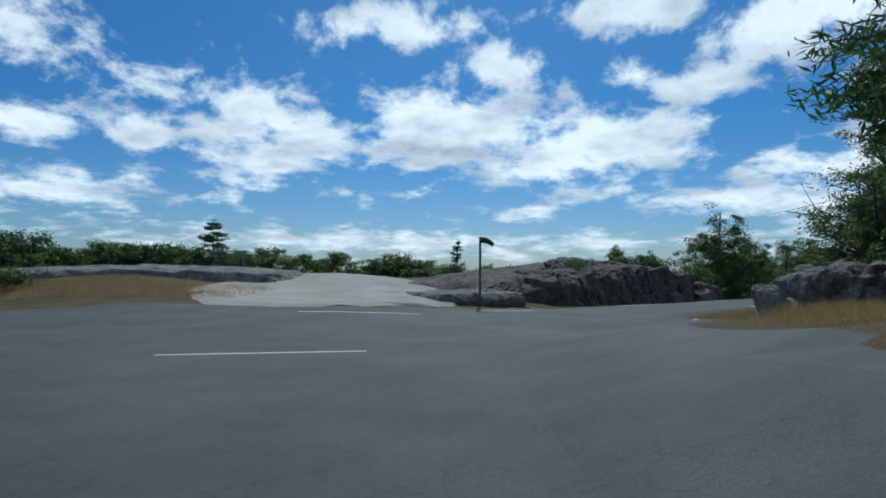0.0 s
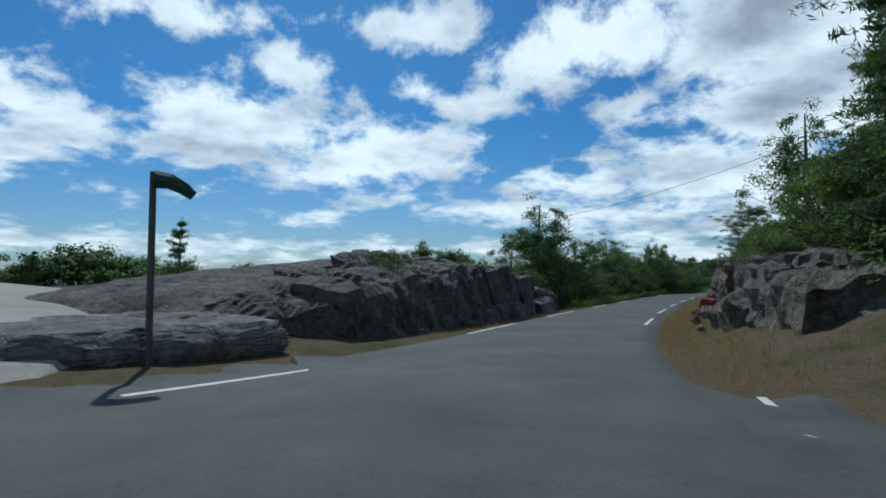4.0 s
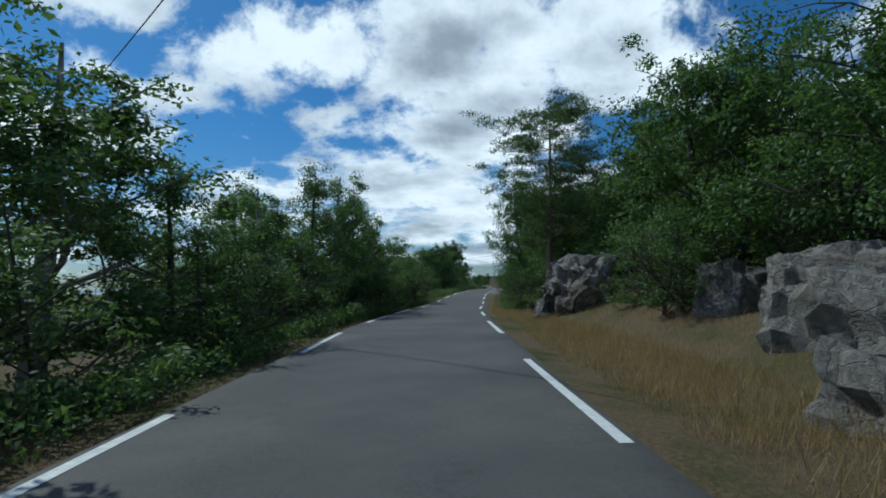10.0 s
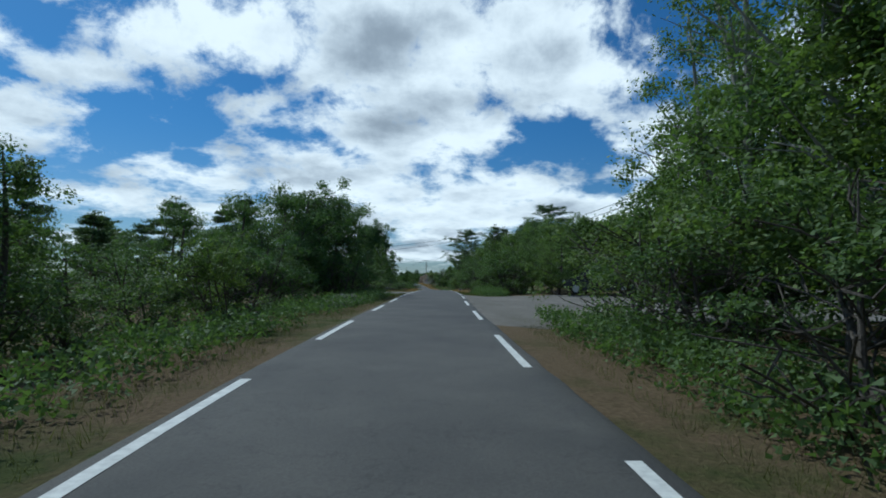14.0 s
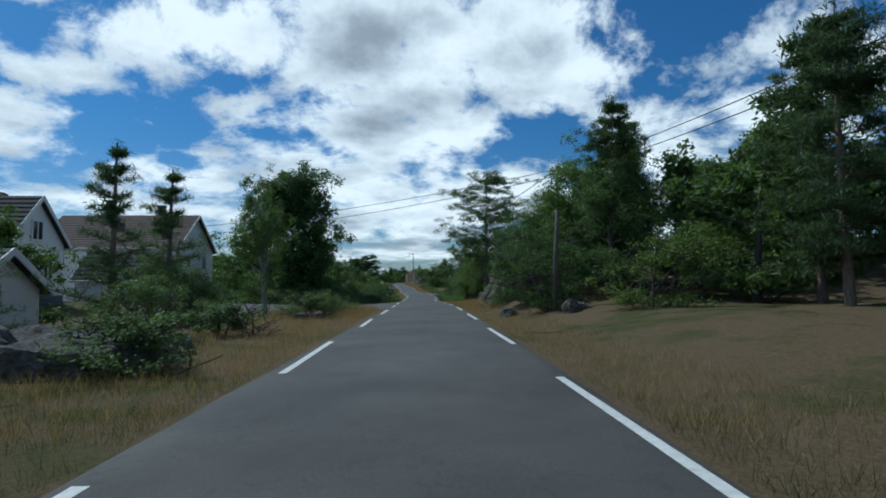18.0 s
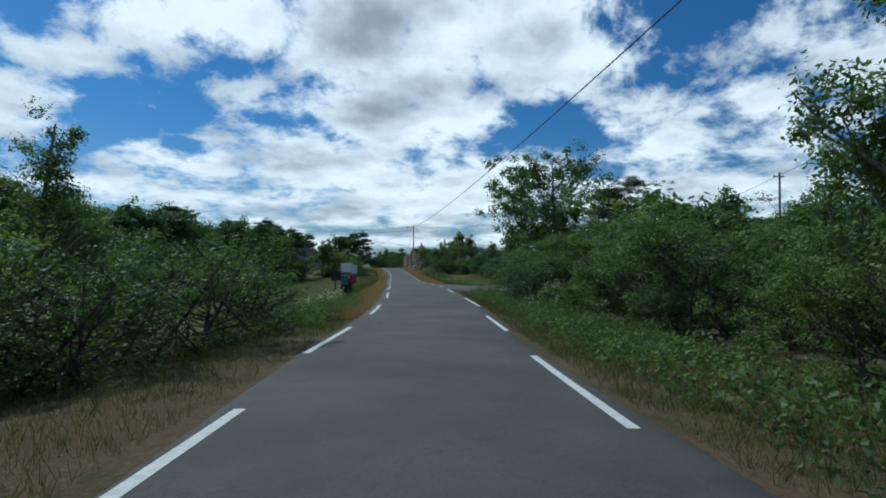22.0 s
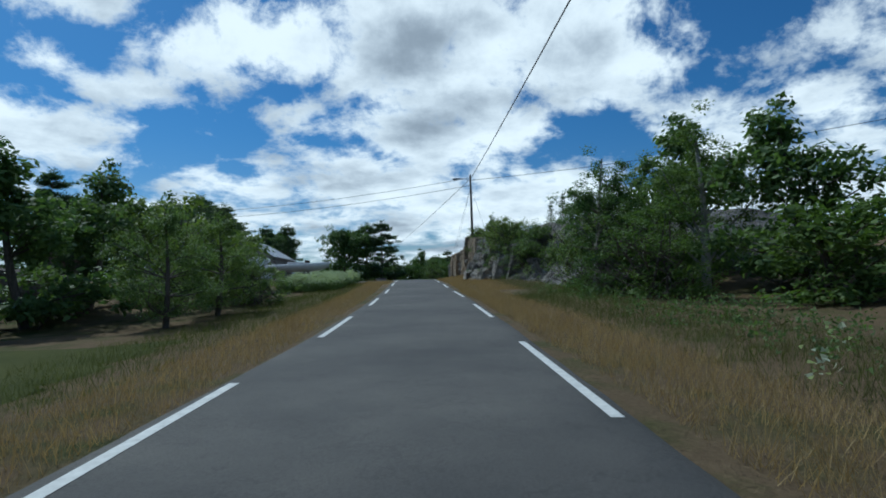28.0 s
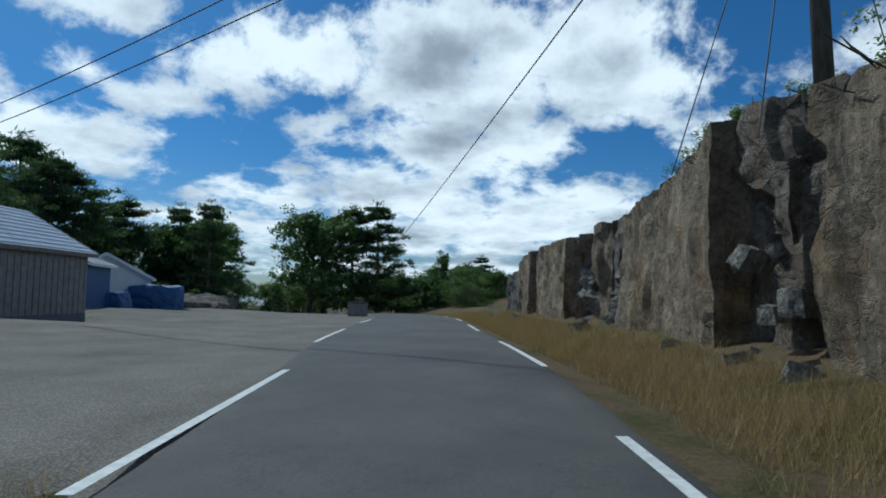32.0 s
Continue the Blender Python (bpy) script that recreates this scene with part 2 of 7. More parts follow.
def m_ground(nt):
    big, mid, fine = noise_tex(nt, 0.12, 5), noise_tex(nt, 0.9, 6), noise_tex(nt, 14, 6, 0.7)
    green = ramp(nt, fine, [(0.25, (0.030, 0.040, 0.012)), (0.7, (0.085, 0.100, 0.030))])
    dry = ramp(nt, fine, [(0.25, (0.085, 0.060, 0.034)), (0.75, (0.205, 0.150, 0.088))])
    f = ramp(nt, mix_color(nt, big, mid, 0.5), [(0.38, (0, 0, 0)), (0.52, (1, 1, 1))])
    return principled(nt, mix_color(nt, green, dry, f), 0.95, 0, fine, 0.8, 0.06, 0.1)


def m_lawn(nt):
    big, fine = noise_tex(nt, 0.2, 4), noise_tex(nt, 22, 6, 0.7)
    c = ramp(nt, fine, [(0.3, (0.034, 0.044, 0.012)), (0.7, (0.078, 0.088, 0.024))])
    c = mix_color(nt, c, (0.13, 0.13, 0.04), ramp(nt, big, [(0.45, (0, 0, 0)), (0.7, (0.5, 0.5, 0.5))]))
    return principled(nt, c, 0.95, 0, fine, 0.7, 0.04, 0.1)


def m_gravel(nt):
    v = nt.nodes.new("ShaderNodeTexVoronoi")
    v.inputs["Scale"].default_value = 30
    tc = nt.nodes.new("ShaderNodeTexCoord")
    nt.links.new(tc.outputs["Object"], v.inputs["Vector"])
    big = noise_tex(nt, 0.5, 5)
    c = ramp(nt, v.outputs["Distance"], [(0.0, (0.34, 0.32, 0.29)), (0.6, (0.16, 0.15, 0.135))])
    c = mix_color(nt, c, ramp(nt, big, [(0.3, (0.7, 0.68, 0.62)), (0.7, (1.15, 1.12, 1.08))]), 1.0, "MULTIPLY")
    return principled(nt, c, 0.95, 0, v.outputs["Distance"], 0.6, 0.02, 0.2)


def m_sand(nt):
    fine, big = noise_tex(nt, 18, 8, 0.7), noise_tex(nt, 0.45, 5)
    c = ramp(nt, fine, [(0.25, (0.36, 0.32, 0.27)), (0.75, (0.56, 0.52, 0.46))])
    c = mix_color(nt, c, ramp(nt, big, [(0.3, (0.72, 0.70, 0.66)), (0.7, (1.05, 1.05, 1.04))]), 1.0, "MULTIPLY")
    return principled(nt, c, 0.95, 0, fine, 0.6, 0.02, 0.2)


def rock_shader(dark, mid, light, lichen, rust=(0.16, 0.085, 0.045), rust_amount=0.35, joints=0.28):
    def build(nt):
        big, fine, streak = noise_tex(nt, 0.55, 7, 0.65), noise_tex(nt, 7, 9, 0.72), noise_tex(nt, 1.1, 6, 0.6, stretch=(1, 1, 0.3))
        c = ramp(nt, fine, [(0.28, dark), (0.5, mid), (0.74, light)])
        c = mix_color(nt, c, rust, ramp(nt, streak, [(0.5, (0, 0, 0)), (0.68, (rust_amount,) * 3)]))
        c = mix_color(nt, c, lichen, ramp(nt, big, [(0.56, (0, 0, 0)), (0.66, (0.55, 0.55, 0.55))]))
        vein = noise_tex(nt, 1.6, 3, 0.5, stretch=(1, 1, 2.2))
        line = ramp(nt, vein, [(0.485, (1, 1, 1)), (0.50, (0.35, 0.34, 0.33)), (0.515, (1, 1, 1))])
        c = mix_color(nt, c, line, 0.3, "MULTIPLY")
        c = mix_color(nt, c, ramp(nt, noise_tex(nt, 1.9, 9, 0.68), [(0.3, (0.55, 0.55, 0.56)), (0.5, (0.95, 0.94, 0.92)), (0.72, (1.3, 1.28, 1.24))]), 1.0, "MULTIPLY")
        stain = noise_tex(nt, 0.8, 7, 0.62, stretch=(1.6, 1.6, 0.22))
        c = mix_color(nt, c, ramp(nt, stain, [(0.4, (0.62, 0.61, 0.60)), (0.58, (1.08, 1.07, 1.05))]), 0.8, "MULTIPLY")
        # open joints that split the rock into uneven blocks
        tc, wob = nt.nodes.new("ShaderNodeTexCoord"), nt.nodes.new("ShaderNodeTexNoise")
        wob.inputs["Scale"].default_value, wob.inputs["Detail"].default_value = 1.2, 5
        nt.links.new(tc.outputs["Object"], wob.inputs["Vector"])
        joint = nt.nodes.new("ShaderNodeTexVoronoi")
        joint.feature = "DISTANCE_TO_EDGE"
        joint.inputs["Scale"].default_value = 0.95
        nt.links.new(mix_color(nt, tc.outputs["Object"], wob.outputs["Color"], 1.0, "ADD"), joint.inputs["Vector"])
        gap = ramp(nt, joint.outputs["Distance"], [(0.0, (0.28, 0.27, 0.26)), (0.022, (1, 1, 1))])
        c = mix_color(nt, c, gap, joints, "MULTIPLY")
        line = mix_color(nt, line, gap, min(1.0, joints * 2), "MULTIPLY")
        h = nt.nodes.new("ShaderNodeMath")
        h.operation = "MULTIPLY_ADD"
        nt.links.new(line, h.inputs[0])
        h.inputs[1].default_value = 0.5
        nt.links.new(fine, h.inputs[2])
        return principled(nt, c, 0.88, 0, h.outputs[0], 1.0, 0.11, 0.25)
    return build


def leaf_shader(dark, light, through_tint=(1.25, 1.45, 0.65)):
    def build(nt):
        g = nt.nodes.new("ShaderNodeNewGeometry")
        o = nt.nodes.new("ShaderNodeObjectInfo")
        patch = noise_tex(nt, 1.3, 3, 0.6)
        c = ramp(nt, mix_color(nt, g.outputs["Random Per Island"], patch, 0.55), [(0.2, dark), (0.85, light)])
        tint = ramp(nt, o.outputs["Random"], [(0.0, (0.8, 0.88, 0.8)), (0.5, (1, 1, 1)), (1.0, (1.15, 1.1, 0.8))])
        c = mix_color(nt, c, tint, 1.0, "MULTIPLY")
        p = principled(nt, c, 0.6, spec=0.22)
        t = nt.nodes.new("ShaderNodeBsdfTranslucent")
        nt.links.new(mix_color(nt, c, through_tint, 1.0, "MULTIPLY"), t.inputs[0])
        m = nt.nodes.new("ShaderNodeMixShader")
        m.inputs[0].default_value = 0.34
        nt.links.new(p, m.inputs[1])
        nt.links.new(t.outputs[0], m.inputs[2])
        return m.outputs[0]
    return build


def bark_shader(dark, light):
    def build(nt):
        n = noise_tex(nt, 6, 7, 0.7, stretch=(3, 3, 0.6))
        return principled(nt, ramp(nt, n, [(0.3, dark), (0.7, light)]), 0.9, 0, n, 0.8, 0.03, 0.2)
    return build


def painted(color, rough=0.6, wear=0.12, scale=3.0, metal=0.0):
    def build(nt):
        n = noise_tex(nt, scale, 6, 0.65)
        lo = tuple(c * (1 - wear) for c in color)
        hi = tuple(min(1, c * (1 + wear)) for c in color)
        return principled(nt, ramp(nt, n, [(0.3, lo), (0.7, hi)]), rough, metal, n, 0.08, 0.01)
    return build


def m_water(nt):
    n = noise_tex(nt, 0.15, 6, 0.6)
    return principled(nt, (0.015, 0.035, 0.05), 0.12, 0, n, 0.3, 0.3, 0.5)


def m_glass(nt):
    return principled(nt, (0.02, 0.025, 0.03), 0.06, 0, spec=0.7)


ASPHALT, GROUND, LAWN = material("asphalt", m_asphalt), material("ground", m_ground), material("lawn", m_lawn)
GRAVEL, SAND = material("gravel", m_gravel), material("sand", m_sand)
ROCK_GREY = material("grey_granite", rock_shader((0.075, 0.074, 0.070), (0.185, 0.182, 0.170), (0.34, 0.335, 0.315), (0.10, 0.105, 0.06)))
ROCK_DARK = material("dark_gneiss", rock_shader((0.088, 0.076, 0.064), (0.215, 0.190, 0.165), (0.38, 0.345, 0.305), (0.07, 0.07, 0.055), (0.13, 0.08, 0.06), 0.25))
ROCK_TAN = material("blasted_gneiss", rock_shader((0.14, 0.115, 0.086), (0.31, 0.25, 0.18), (0.45, 0.375, 0.28), (0.10, 0.095, 0.055), (0.27, 0.165, 0.075), 0.75, 0.12))
ROCK_PALE = material("pale_gneiss", rock_shader((0.15, 0.142, 0.128), (0.32, 0.305, 0.275), (0.50, 0.485, 0.45), (0.17, 0.17, 0.12), (0.26, 0.19, 0.13), 0.4))
ROCK_MIXED = material("mixed_gneiss", rock_shader((0.075, 0.068, 0.058), (0.20, 0.178, 0.145), (0.38, 0.34, 0.285), (0.10, 0.098, 0.06), (0.25, 0.15, 0.09), 0.6, 0.3))
ROCK_PINK = material("pink_gneiss", rock_shader((0.13, 0.09, 0.075), (0.30, 0.22, 0.185), (0.46, 0.37, 0.32), (0.12, 0.11, 0.08), (0.30, 0.15, 0.10), 0.6, 0.3))
ROCK_CRAG = material("lichened_granite", rock_shader((0.060, 0.056, 0.044), (0.150, 0.143, 0.112), (0.26, 0.25, 0.20), (0.12, 0.125, 0.085), (0.13, 0.115, 0.085), 0.3, 0.35))
LEAF_MID = material("leaf_mid", leaf_shader((0.062, 0.103, 0.038), (0.203, 0.276, 0.106)))
LEAF_DARK = material("leaf_dark", leaf_shader((0.052, 0.088, 0.032), (0.157, 0.233, 0.083)))
LEAF_LIGHT = material("leaf_light", leaf_shader((0.083, 0.122, 0.045), (0.231, 0.294, 0.119)))
NEEDLE = material("needles", leaf_shader((0.042, 0.068, 0.040), (0.127, 0.176, 0.088)))
BLOSSOM = material("white_blossom", leaf_shader((0.40, 0.40, 0.33), (0.66, 0.64, 0.55)))
BARK, BARK_PINE, BARK_PALE = (material("bark", bark_shader((0.05, 0.042, 0.034), (0.15, 0.13, 0.11))),
                              material("pine_bark", bark_shader((0.10, 0.075, 0.055), (0.30, 0.24, 0.19))),
                              material("pale_bark", bark_shader((0.16, 0.15, 0.13), (0.40, 0.38, 0.34))))
STRAW = material("straw", leaf_shader((0.216, 0.145, 0.064), (0.605, 0.452, 0.220), (1.1, 1.0, 0.75)))
BLADE = material("grass_blade", leaf_shader((0.045, 0.056, 0.014), (0.16, 0.16, 0.05)))
PAINT = material("road_paint", painted((0.64, 0.64, 0.60), 0.7, 0.2, 9))
WHITE_WOOD = material("white_boards", painted((0.76, 0.76, 0.74), 0.6, 0.06))
ROOF_TILE = material("roof_tile", painted((0.035, 0.034, 0.036), 0.8, 0.3, 5))
ROOF_RED = material("red_roof", painted((0.085, 0.050, 0.042), 0.8, 0.3, 5))
ROOF_METAL = material("metal_roof", painted((0.55, 0.56, 0.57), 0.35, 0.1, 2, 0.6))
GREY_PAINT = material("grey_painted_boards", painted((0.22, 0.23, 0.25), 0.7, 0.12, 4))
GREY_WOOD = material("grey_boards", painted((0.20, 0.19, 0.18), 0.8, 0.25))
STONE_FOOT = material("foundation", painted((0.10, 0.11, 0.13), 0.85, 0.2))
POLE_WOOD = material("pole_wood", bark_shader((0.075, 0.068, 0.058), (0.18, 0.165, 0.145)))
STEEL = material("galvanised", painted((0.42, 0.43, 0.44), 0.45, 0.15, 6, 0.7))
CABLE = material("cable", painted((0.03, 0.03, 0.032), 0.6))
GLASS = material("window_glass", m_glass)
CAR_BLUE = material("car_paint_blue", painted((0.16, 0.25, 0.34), 0.25, 0.04, 2, 0.4))
CAR_DARK = material("car_paint_dark", painted((0.05, 0.05, 0.055), 0.25, 0.05, 2, 0.3))
CAR_GREY = material("car_paint_grey", painted((0.30, 0.31, 0.32), 0.3, 0.05, 2, 0.5))
RUBBER = material("rubber", painted((0.02, 0.02, 0.02), 0.85))
PLASTIC_BLACK = material("black_plastic", painted((0.025, 0.026, 0.03), 0.5))
PLASTIC_GREEN = material("green_plastic", painted((0.02, 0.06, 0.035), 0.5))
HULL = material("boat_hull", painted((0.62, 0.63, 0.63), 0.35, 0.06))
TARP_BLUE = material("blue_tarp", painted((0.035, 0.09, 0.22), 0.55, 0.2))
TARP_WHITE = material("white_tarp", painted((0.60, 0.62, 0.65), 0.45, 0.12))
RED_PAINT = material("red_paint", painted((0.30, 0.05, 0.055), 0.75, 0.4, 6))
YELLOW = material("yellow_plastic", painted((0.65, 0.50, 0.05), 0.5))
LAMP_RED = material("tail_lamp", painted((0.35, 0.02, 0.02), 0.25))
WATER = material("sea_water", m_water)

# ---- small builders ----


def mesh_object(name, verts, faces, mat, smooth=False):
    me = bpy.data.meshes.new(name)
    me.from_pydata([tuple(v) for v in verts], [], [tuple(f) for f in faces])
    if smooth:
        me.shade_smooth()
    me.materials.append(mat)
    return new(name, me)


def part(name, bm, mat, parent=None, label="", smooth=False):
    me = bpy.data.meshes.new(name)
    bm.to_mesh(me)
    bm.free()
    if smooth:
        me.shade_smooth()
    me.materials.append(mat)
    ob = new(name, me)
    ob.parent = parent
    if label:
        tagged(ob, label)
    return ob


def empty(name, m, label, category, group="", kind=""):
    ob = new(name)
    ob.matrix_basis = m
    return tagged(ob, label, category, group, kind)


def box(bm, cx, cy, cz, sx, sy, sz, bevel=0.0, turn=0.0):
    r = bmesh.ops.create_cube(bm, size=1, matrix=Matrix.Translation((cx, cy, cz)) @ Matrix.Rotation(turn, 4, "Z") @ Matrix.Diagonal((sx, sy, sz, 1)))
    if bevel:
        es = list({e for v in r["verts"] for e in v.link_edges})
        bmesh.ops.bevel(bm, geom=es, offset=bevel, segments=2, affect="EDGES", profile=0.5)
    return r["verts"]


def tube(bm, pts, radii, sides=8):
    """A tapered tube through points."""
    rings = []
    for i, p in enumerate(pts):
        p = Vector(p)
        a = Vector(pts[max(0, i - 1)])
        b = Vector(pts[min(len(pts) - 1, i + 1)])
        d = (b - a).normalized()
        u = d.orthogonal().normalized() if abs(d.z) < 0.99 else Vector((1, 0, 0))
        w = d.cross(u)
        rings.append([bm.verts.new(p + (u * math.cos(2 * math.pi * k / sides) + w * math.sin(2 * math.pi * k / sides)) * radii[i]) for k in range(sides)])
    for a, b in zip(rings, rings[1:]):
        for k in range(sides):
            bm.faces.new((a[k], a[(k + 1) % sides], b[(k + 1) % sides], b[k]))
    bm.faces.new(rings[0][::-1])
    bm.faces.new(rings[-1])


# ---- the line of the road ----
ROAD = [  # centre line of the carriageway
    (4.07, 18.93, -0.09),
    (8.78, 26.17, -0.22),
    (14.76, 33.29, -0.41),
    (21.34, 40.14, -0.52),
    (29.03, 47.44, -0.57),
    (37.42, 55.20, -0.64),
    (47.03, 63.73, -0.64),
    (57.08, 72.31, -0.62),
    (67.14, 80.19, -0.83),
    (77.90, 87.70, -0.88),
    (89.26, 95.60, -0.59),
    (101.70, 103.78, -0.39),
    (115.29, 112.51, -0.31),
    (129.76, 121.95, -0.47),
    (144.05, 131.59, -0.58),
    (157.41, 140.69, -0.73),
    (170.33, 149.35, -0.97),
    (183.32, 158.38, -1.33),
    (197.07, 167.62, -1.79),
    (211.19, 176.95, -2.07),
    (225.10, 187.12, -1.99),
    (238.53, 196.53, -2.15),
    (251.12, 206.17, -2.31),
    (263.99, 215.96, -2.41),
    (276.69, 225.80, -2.17),
    (288.53, 235.34, -1.79),
    (299.52, 244.60, -1.40),
    (309.92, 253.43, -0.94),
    (328.99, 269.60, -0.69),
    (361.36, 300.99, -1.54),
    (408.14, 369.52, -3.94),
]
_c = np.array(ROAD)
_u = np.arange(len(_c))
_f = np.linspace(0, len(_c) - 1, (len(_c) - 1) * 8 + 1)


def _spline(v):
    """Catmull-Rom through the centre line."""
    out = []
    for f in _f:
        i = min(int(f), len(v) - 2)
        w = f - i
        p0, p1, p2, p3 = v[max(i - 1, 0)], v[i], v[i + 1], v[min(i + 2, len(v) - 1)]
        out.append(0.5 * (2 * p1 + (p2 - p0) * w + (2 * p0 - 5 * p1 + 4 * p2 - p3) * w * w + (3 * p1 - p0 - 3 * p2 + p3) * w ** 3))
    return np.array(out)


LINE = _spline(_c)
SEG = np.hypot(*np.diff(LINE[:, :2], axis=0).T)
DIST = np.concatenate([[0], np.cumsum(SEG)])
TAN = np.gradient(LINE[:, :2], axis=0)
TAN /= np.hypot(TAN[:, 0], TAN[:, 1])[:, None]


def road_at(s, lat=0.0):
    """Place on the plan: s metres along the road, lat metres to its right; and the road's height there."""
    x, y, z = (np.interp(s, DIST, LINE[:, k]) for k in range(3))
    tx, ty = np.interp(s, DIST, TAN[:, 0]), np.interp(s, DIST, TAN[:, 1])
    n = math.hypot(tx, ty)
    return x + lat * ty / n, y - lat * tx / n, z


def heading(s):
    return math.degrees(math.atan2(-np.interp(s, DIST, TAN[:, 0]), np.interp(s, DIST, TAN[:, 1])))


def road_coords(x, y):
    """(s, lateral, height of the road) for arrays of points."""
    x, y = np.atleast_1d(x), np.atleast_1d(y)
    best = np.full(x.shape, 1e9)
    s, lat, z = np.zeros(x.shape), np.zeros(x.shape), np.zeros(x.shape)
    for i in range(0, len(LINE) - 1):
        a, b = LINE[i], LINE[i + 1]
        dx, dy = b[0] - a[0], b[1] - a[1]
        w = np.clip(((x - a[0]) * dx + (y - a[1]) * dy) / (dx * dx + dy * dy), 0, 1)
        ex, ey = x - a[0] - w * dx, y - a[1] - w * dy
        d = np.hypot(ex, ey)
        m = d < best
        best[m] = d[m]
        side = np.where(ex * dy - ey * dx >= 0, 1.0, -1.0)
        s[m], lat[m], z[m] = (DIST[i] + w * SEG[i])[m], (d * side)[m], (a[2] + w * (b[2] - a[2]))[m]
    return s, lat, z


# land beside the road: s, height at 9 m left, at 30 m left, at 9 m right, at 30 m right
LAND = [(0, 0.3, 0.8, 0.9, 4), (20, 1.0, 0.9, 2.4, 5), (36, -0.6, -1.5, 2.4, 6), (50, -0.8, -3, 1.6, 4.5), (70, -0.8, -3.5, 1.2, 3.5),
        (90, -0.8, -3.5, 1.2, 3), (118, -0.6, -2.5, 0.8, 1.5), (128, -0.5, -2, 0, 0.3), (146, -0.5, -1.5, 0, 0.8), (160, -0.4, -1, 0.5, 1.5),
        (176, 0.0, 0.2, 0.3, 0.8), (195, 0.1, 0.2, 0.8, 2), (215, 0.0, 0.3, 2.5, 5), (240, -0.6, -0.8, 0.6, 2.5), (258, -0.7, -1.2, -0.2, 0.5),
        (285, -0.6, -0.8, -0.2, 0.0), (330, -0.6, -0.5, -0.3, 0.8), (350, -0.4, 0.0, 0.2, 3.0), (366, -0.3, 0.2, 0.2, 3.5), (380, -0.3, 0.4, 0.2, 4.0), (400, 0.0, 0.5, 1.2, 5), (430, 0, 0.5, 1.5, 4.5), (460, 0, 0, 1, 3), (560, 0, 0, 0, 2)]
_ls = [r[0] for r in LAND]


def land_height(x, y):
    """Height of the ground for arrays of points."""
    shape = np.shape(x)
    x, y = np.ravel(x).astype(float), np.ravel(y).astype(float)
    s, lat, z = road_coords(x, y)
    d = np.abs(lat)
    l9, l30, r9, r30 = (np.interp(s, _ls, [r[k] for r in LAND]) for k in (1, 2, 3, 4))
    h9, h30 = np.where(lat < 0, l9, r9), np.where(lat < 0, l30, r30)

    def ease(a, b, v):
        w = np.clip((v - a) / (b - a), 0, 1)
        return w * w * (3 - 2 * w)
    h = h9 * ease(3.4, 9, d) + (h30 - h9) * ease(9, 30, d)
    wild = ease(4, 25, d)
    h = h + wild * (0.55 * np.sin(x * 0.13 + 1.0) * np.sin(y * 0.11) + 0.35 * np.sin(x * 0.31 + y * 0.23))
    h = h - ease(60, 240, d) * np.where(lat < 0, 7.0, -3.0)
    # junction at the start lies level
    jx = ease(0, 1, np.clip((24.0 - y) / 10, 0, 1)) * ease(0, 1, np.clip((6 - x) / 6, 0, 1))
    h, z = h * (1 - jx), z * (1 - jx) + jx * (-0.07)
    # land towards the sea, straight on from the junction
    sea = ease(60, 130, y - 0.9 * x) * ease(0, 40, 60 - x)
    h = h - sea * 5.0
    rise = 0.8 * np.exp(-((x + 8.0) / 10.0) ** 2 - ((y - 37.0) / 9.0) ** 2)
    return (z - 0.06 - 0.10 * ease(2.0, 3.0, d) + h + rise).reshape(shape)


def ground_z(x, y):
    return float(land_height(np.array([x]), np.array([y]))[0])


def spot(s, lat, dz=0.0):
    x, y, _ = road_at(s, lat)
    return x, y, ground_z(x, y) + dz


LINE_R = [(0, 2.3), (25, 2.1), (50, 1.7), (60, 1.55), (85, 1.9), (100, 1.7), (120, 1.5), (135, 1.45), (165, 1.8), (180, 2.0), (200, 2.2), (235, 2.2), (250, 1.85), (262, 2.2), (272, 2.5), (295, 2.2), (318, 1.6), (328, 1.5), (350, 1.7), (375, 1.8), (395, 1.7), (410, 2.1), (470, 2.2)]
LINE_L = [(0, 2.6), (30, 2.65), (60, 2.8), (80, 2.45), (95, 2.65), (110, 2.15), (135, 2.0), (165, 2.5), (180, 2.35), (198, 1.9), (240, 1.9), (250, 2.3), (265, 2.3), (276, 2.1), (300, 2.75), (330, 2.8), (350, 2.4), (380, 2.05), (396, 2.1), (408, 2.9), (425, 3.3), (470, 3.0)]


def line_right(s):
    return float(np.interp(s, [a for a, b in LINE_R], [b for a, b in LINE_R]))


def line_left(s):
    return -float(np.interp(s, [a for a, b in LINE_L], [b for a, b in LINE_L]))


# ---- ground, sea, road ----


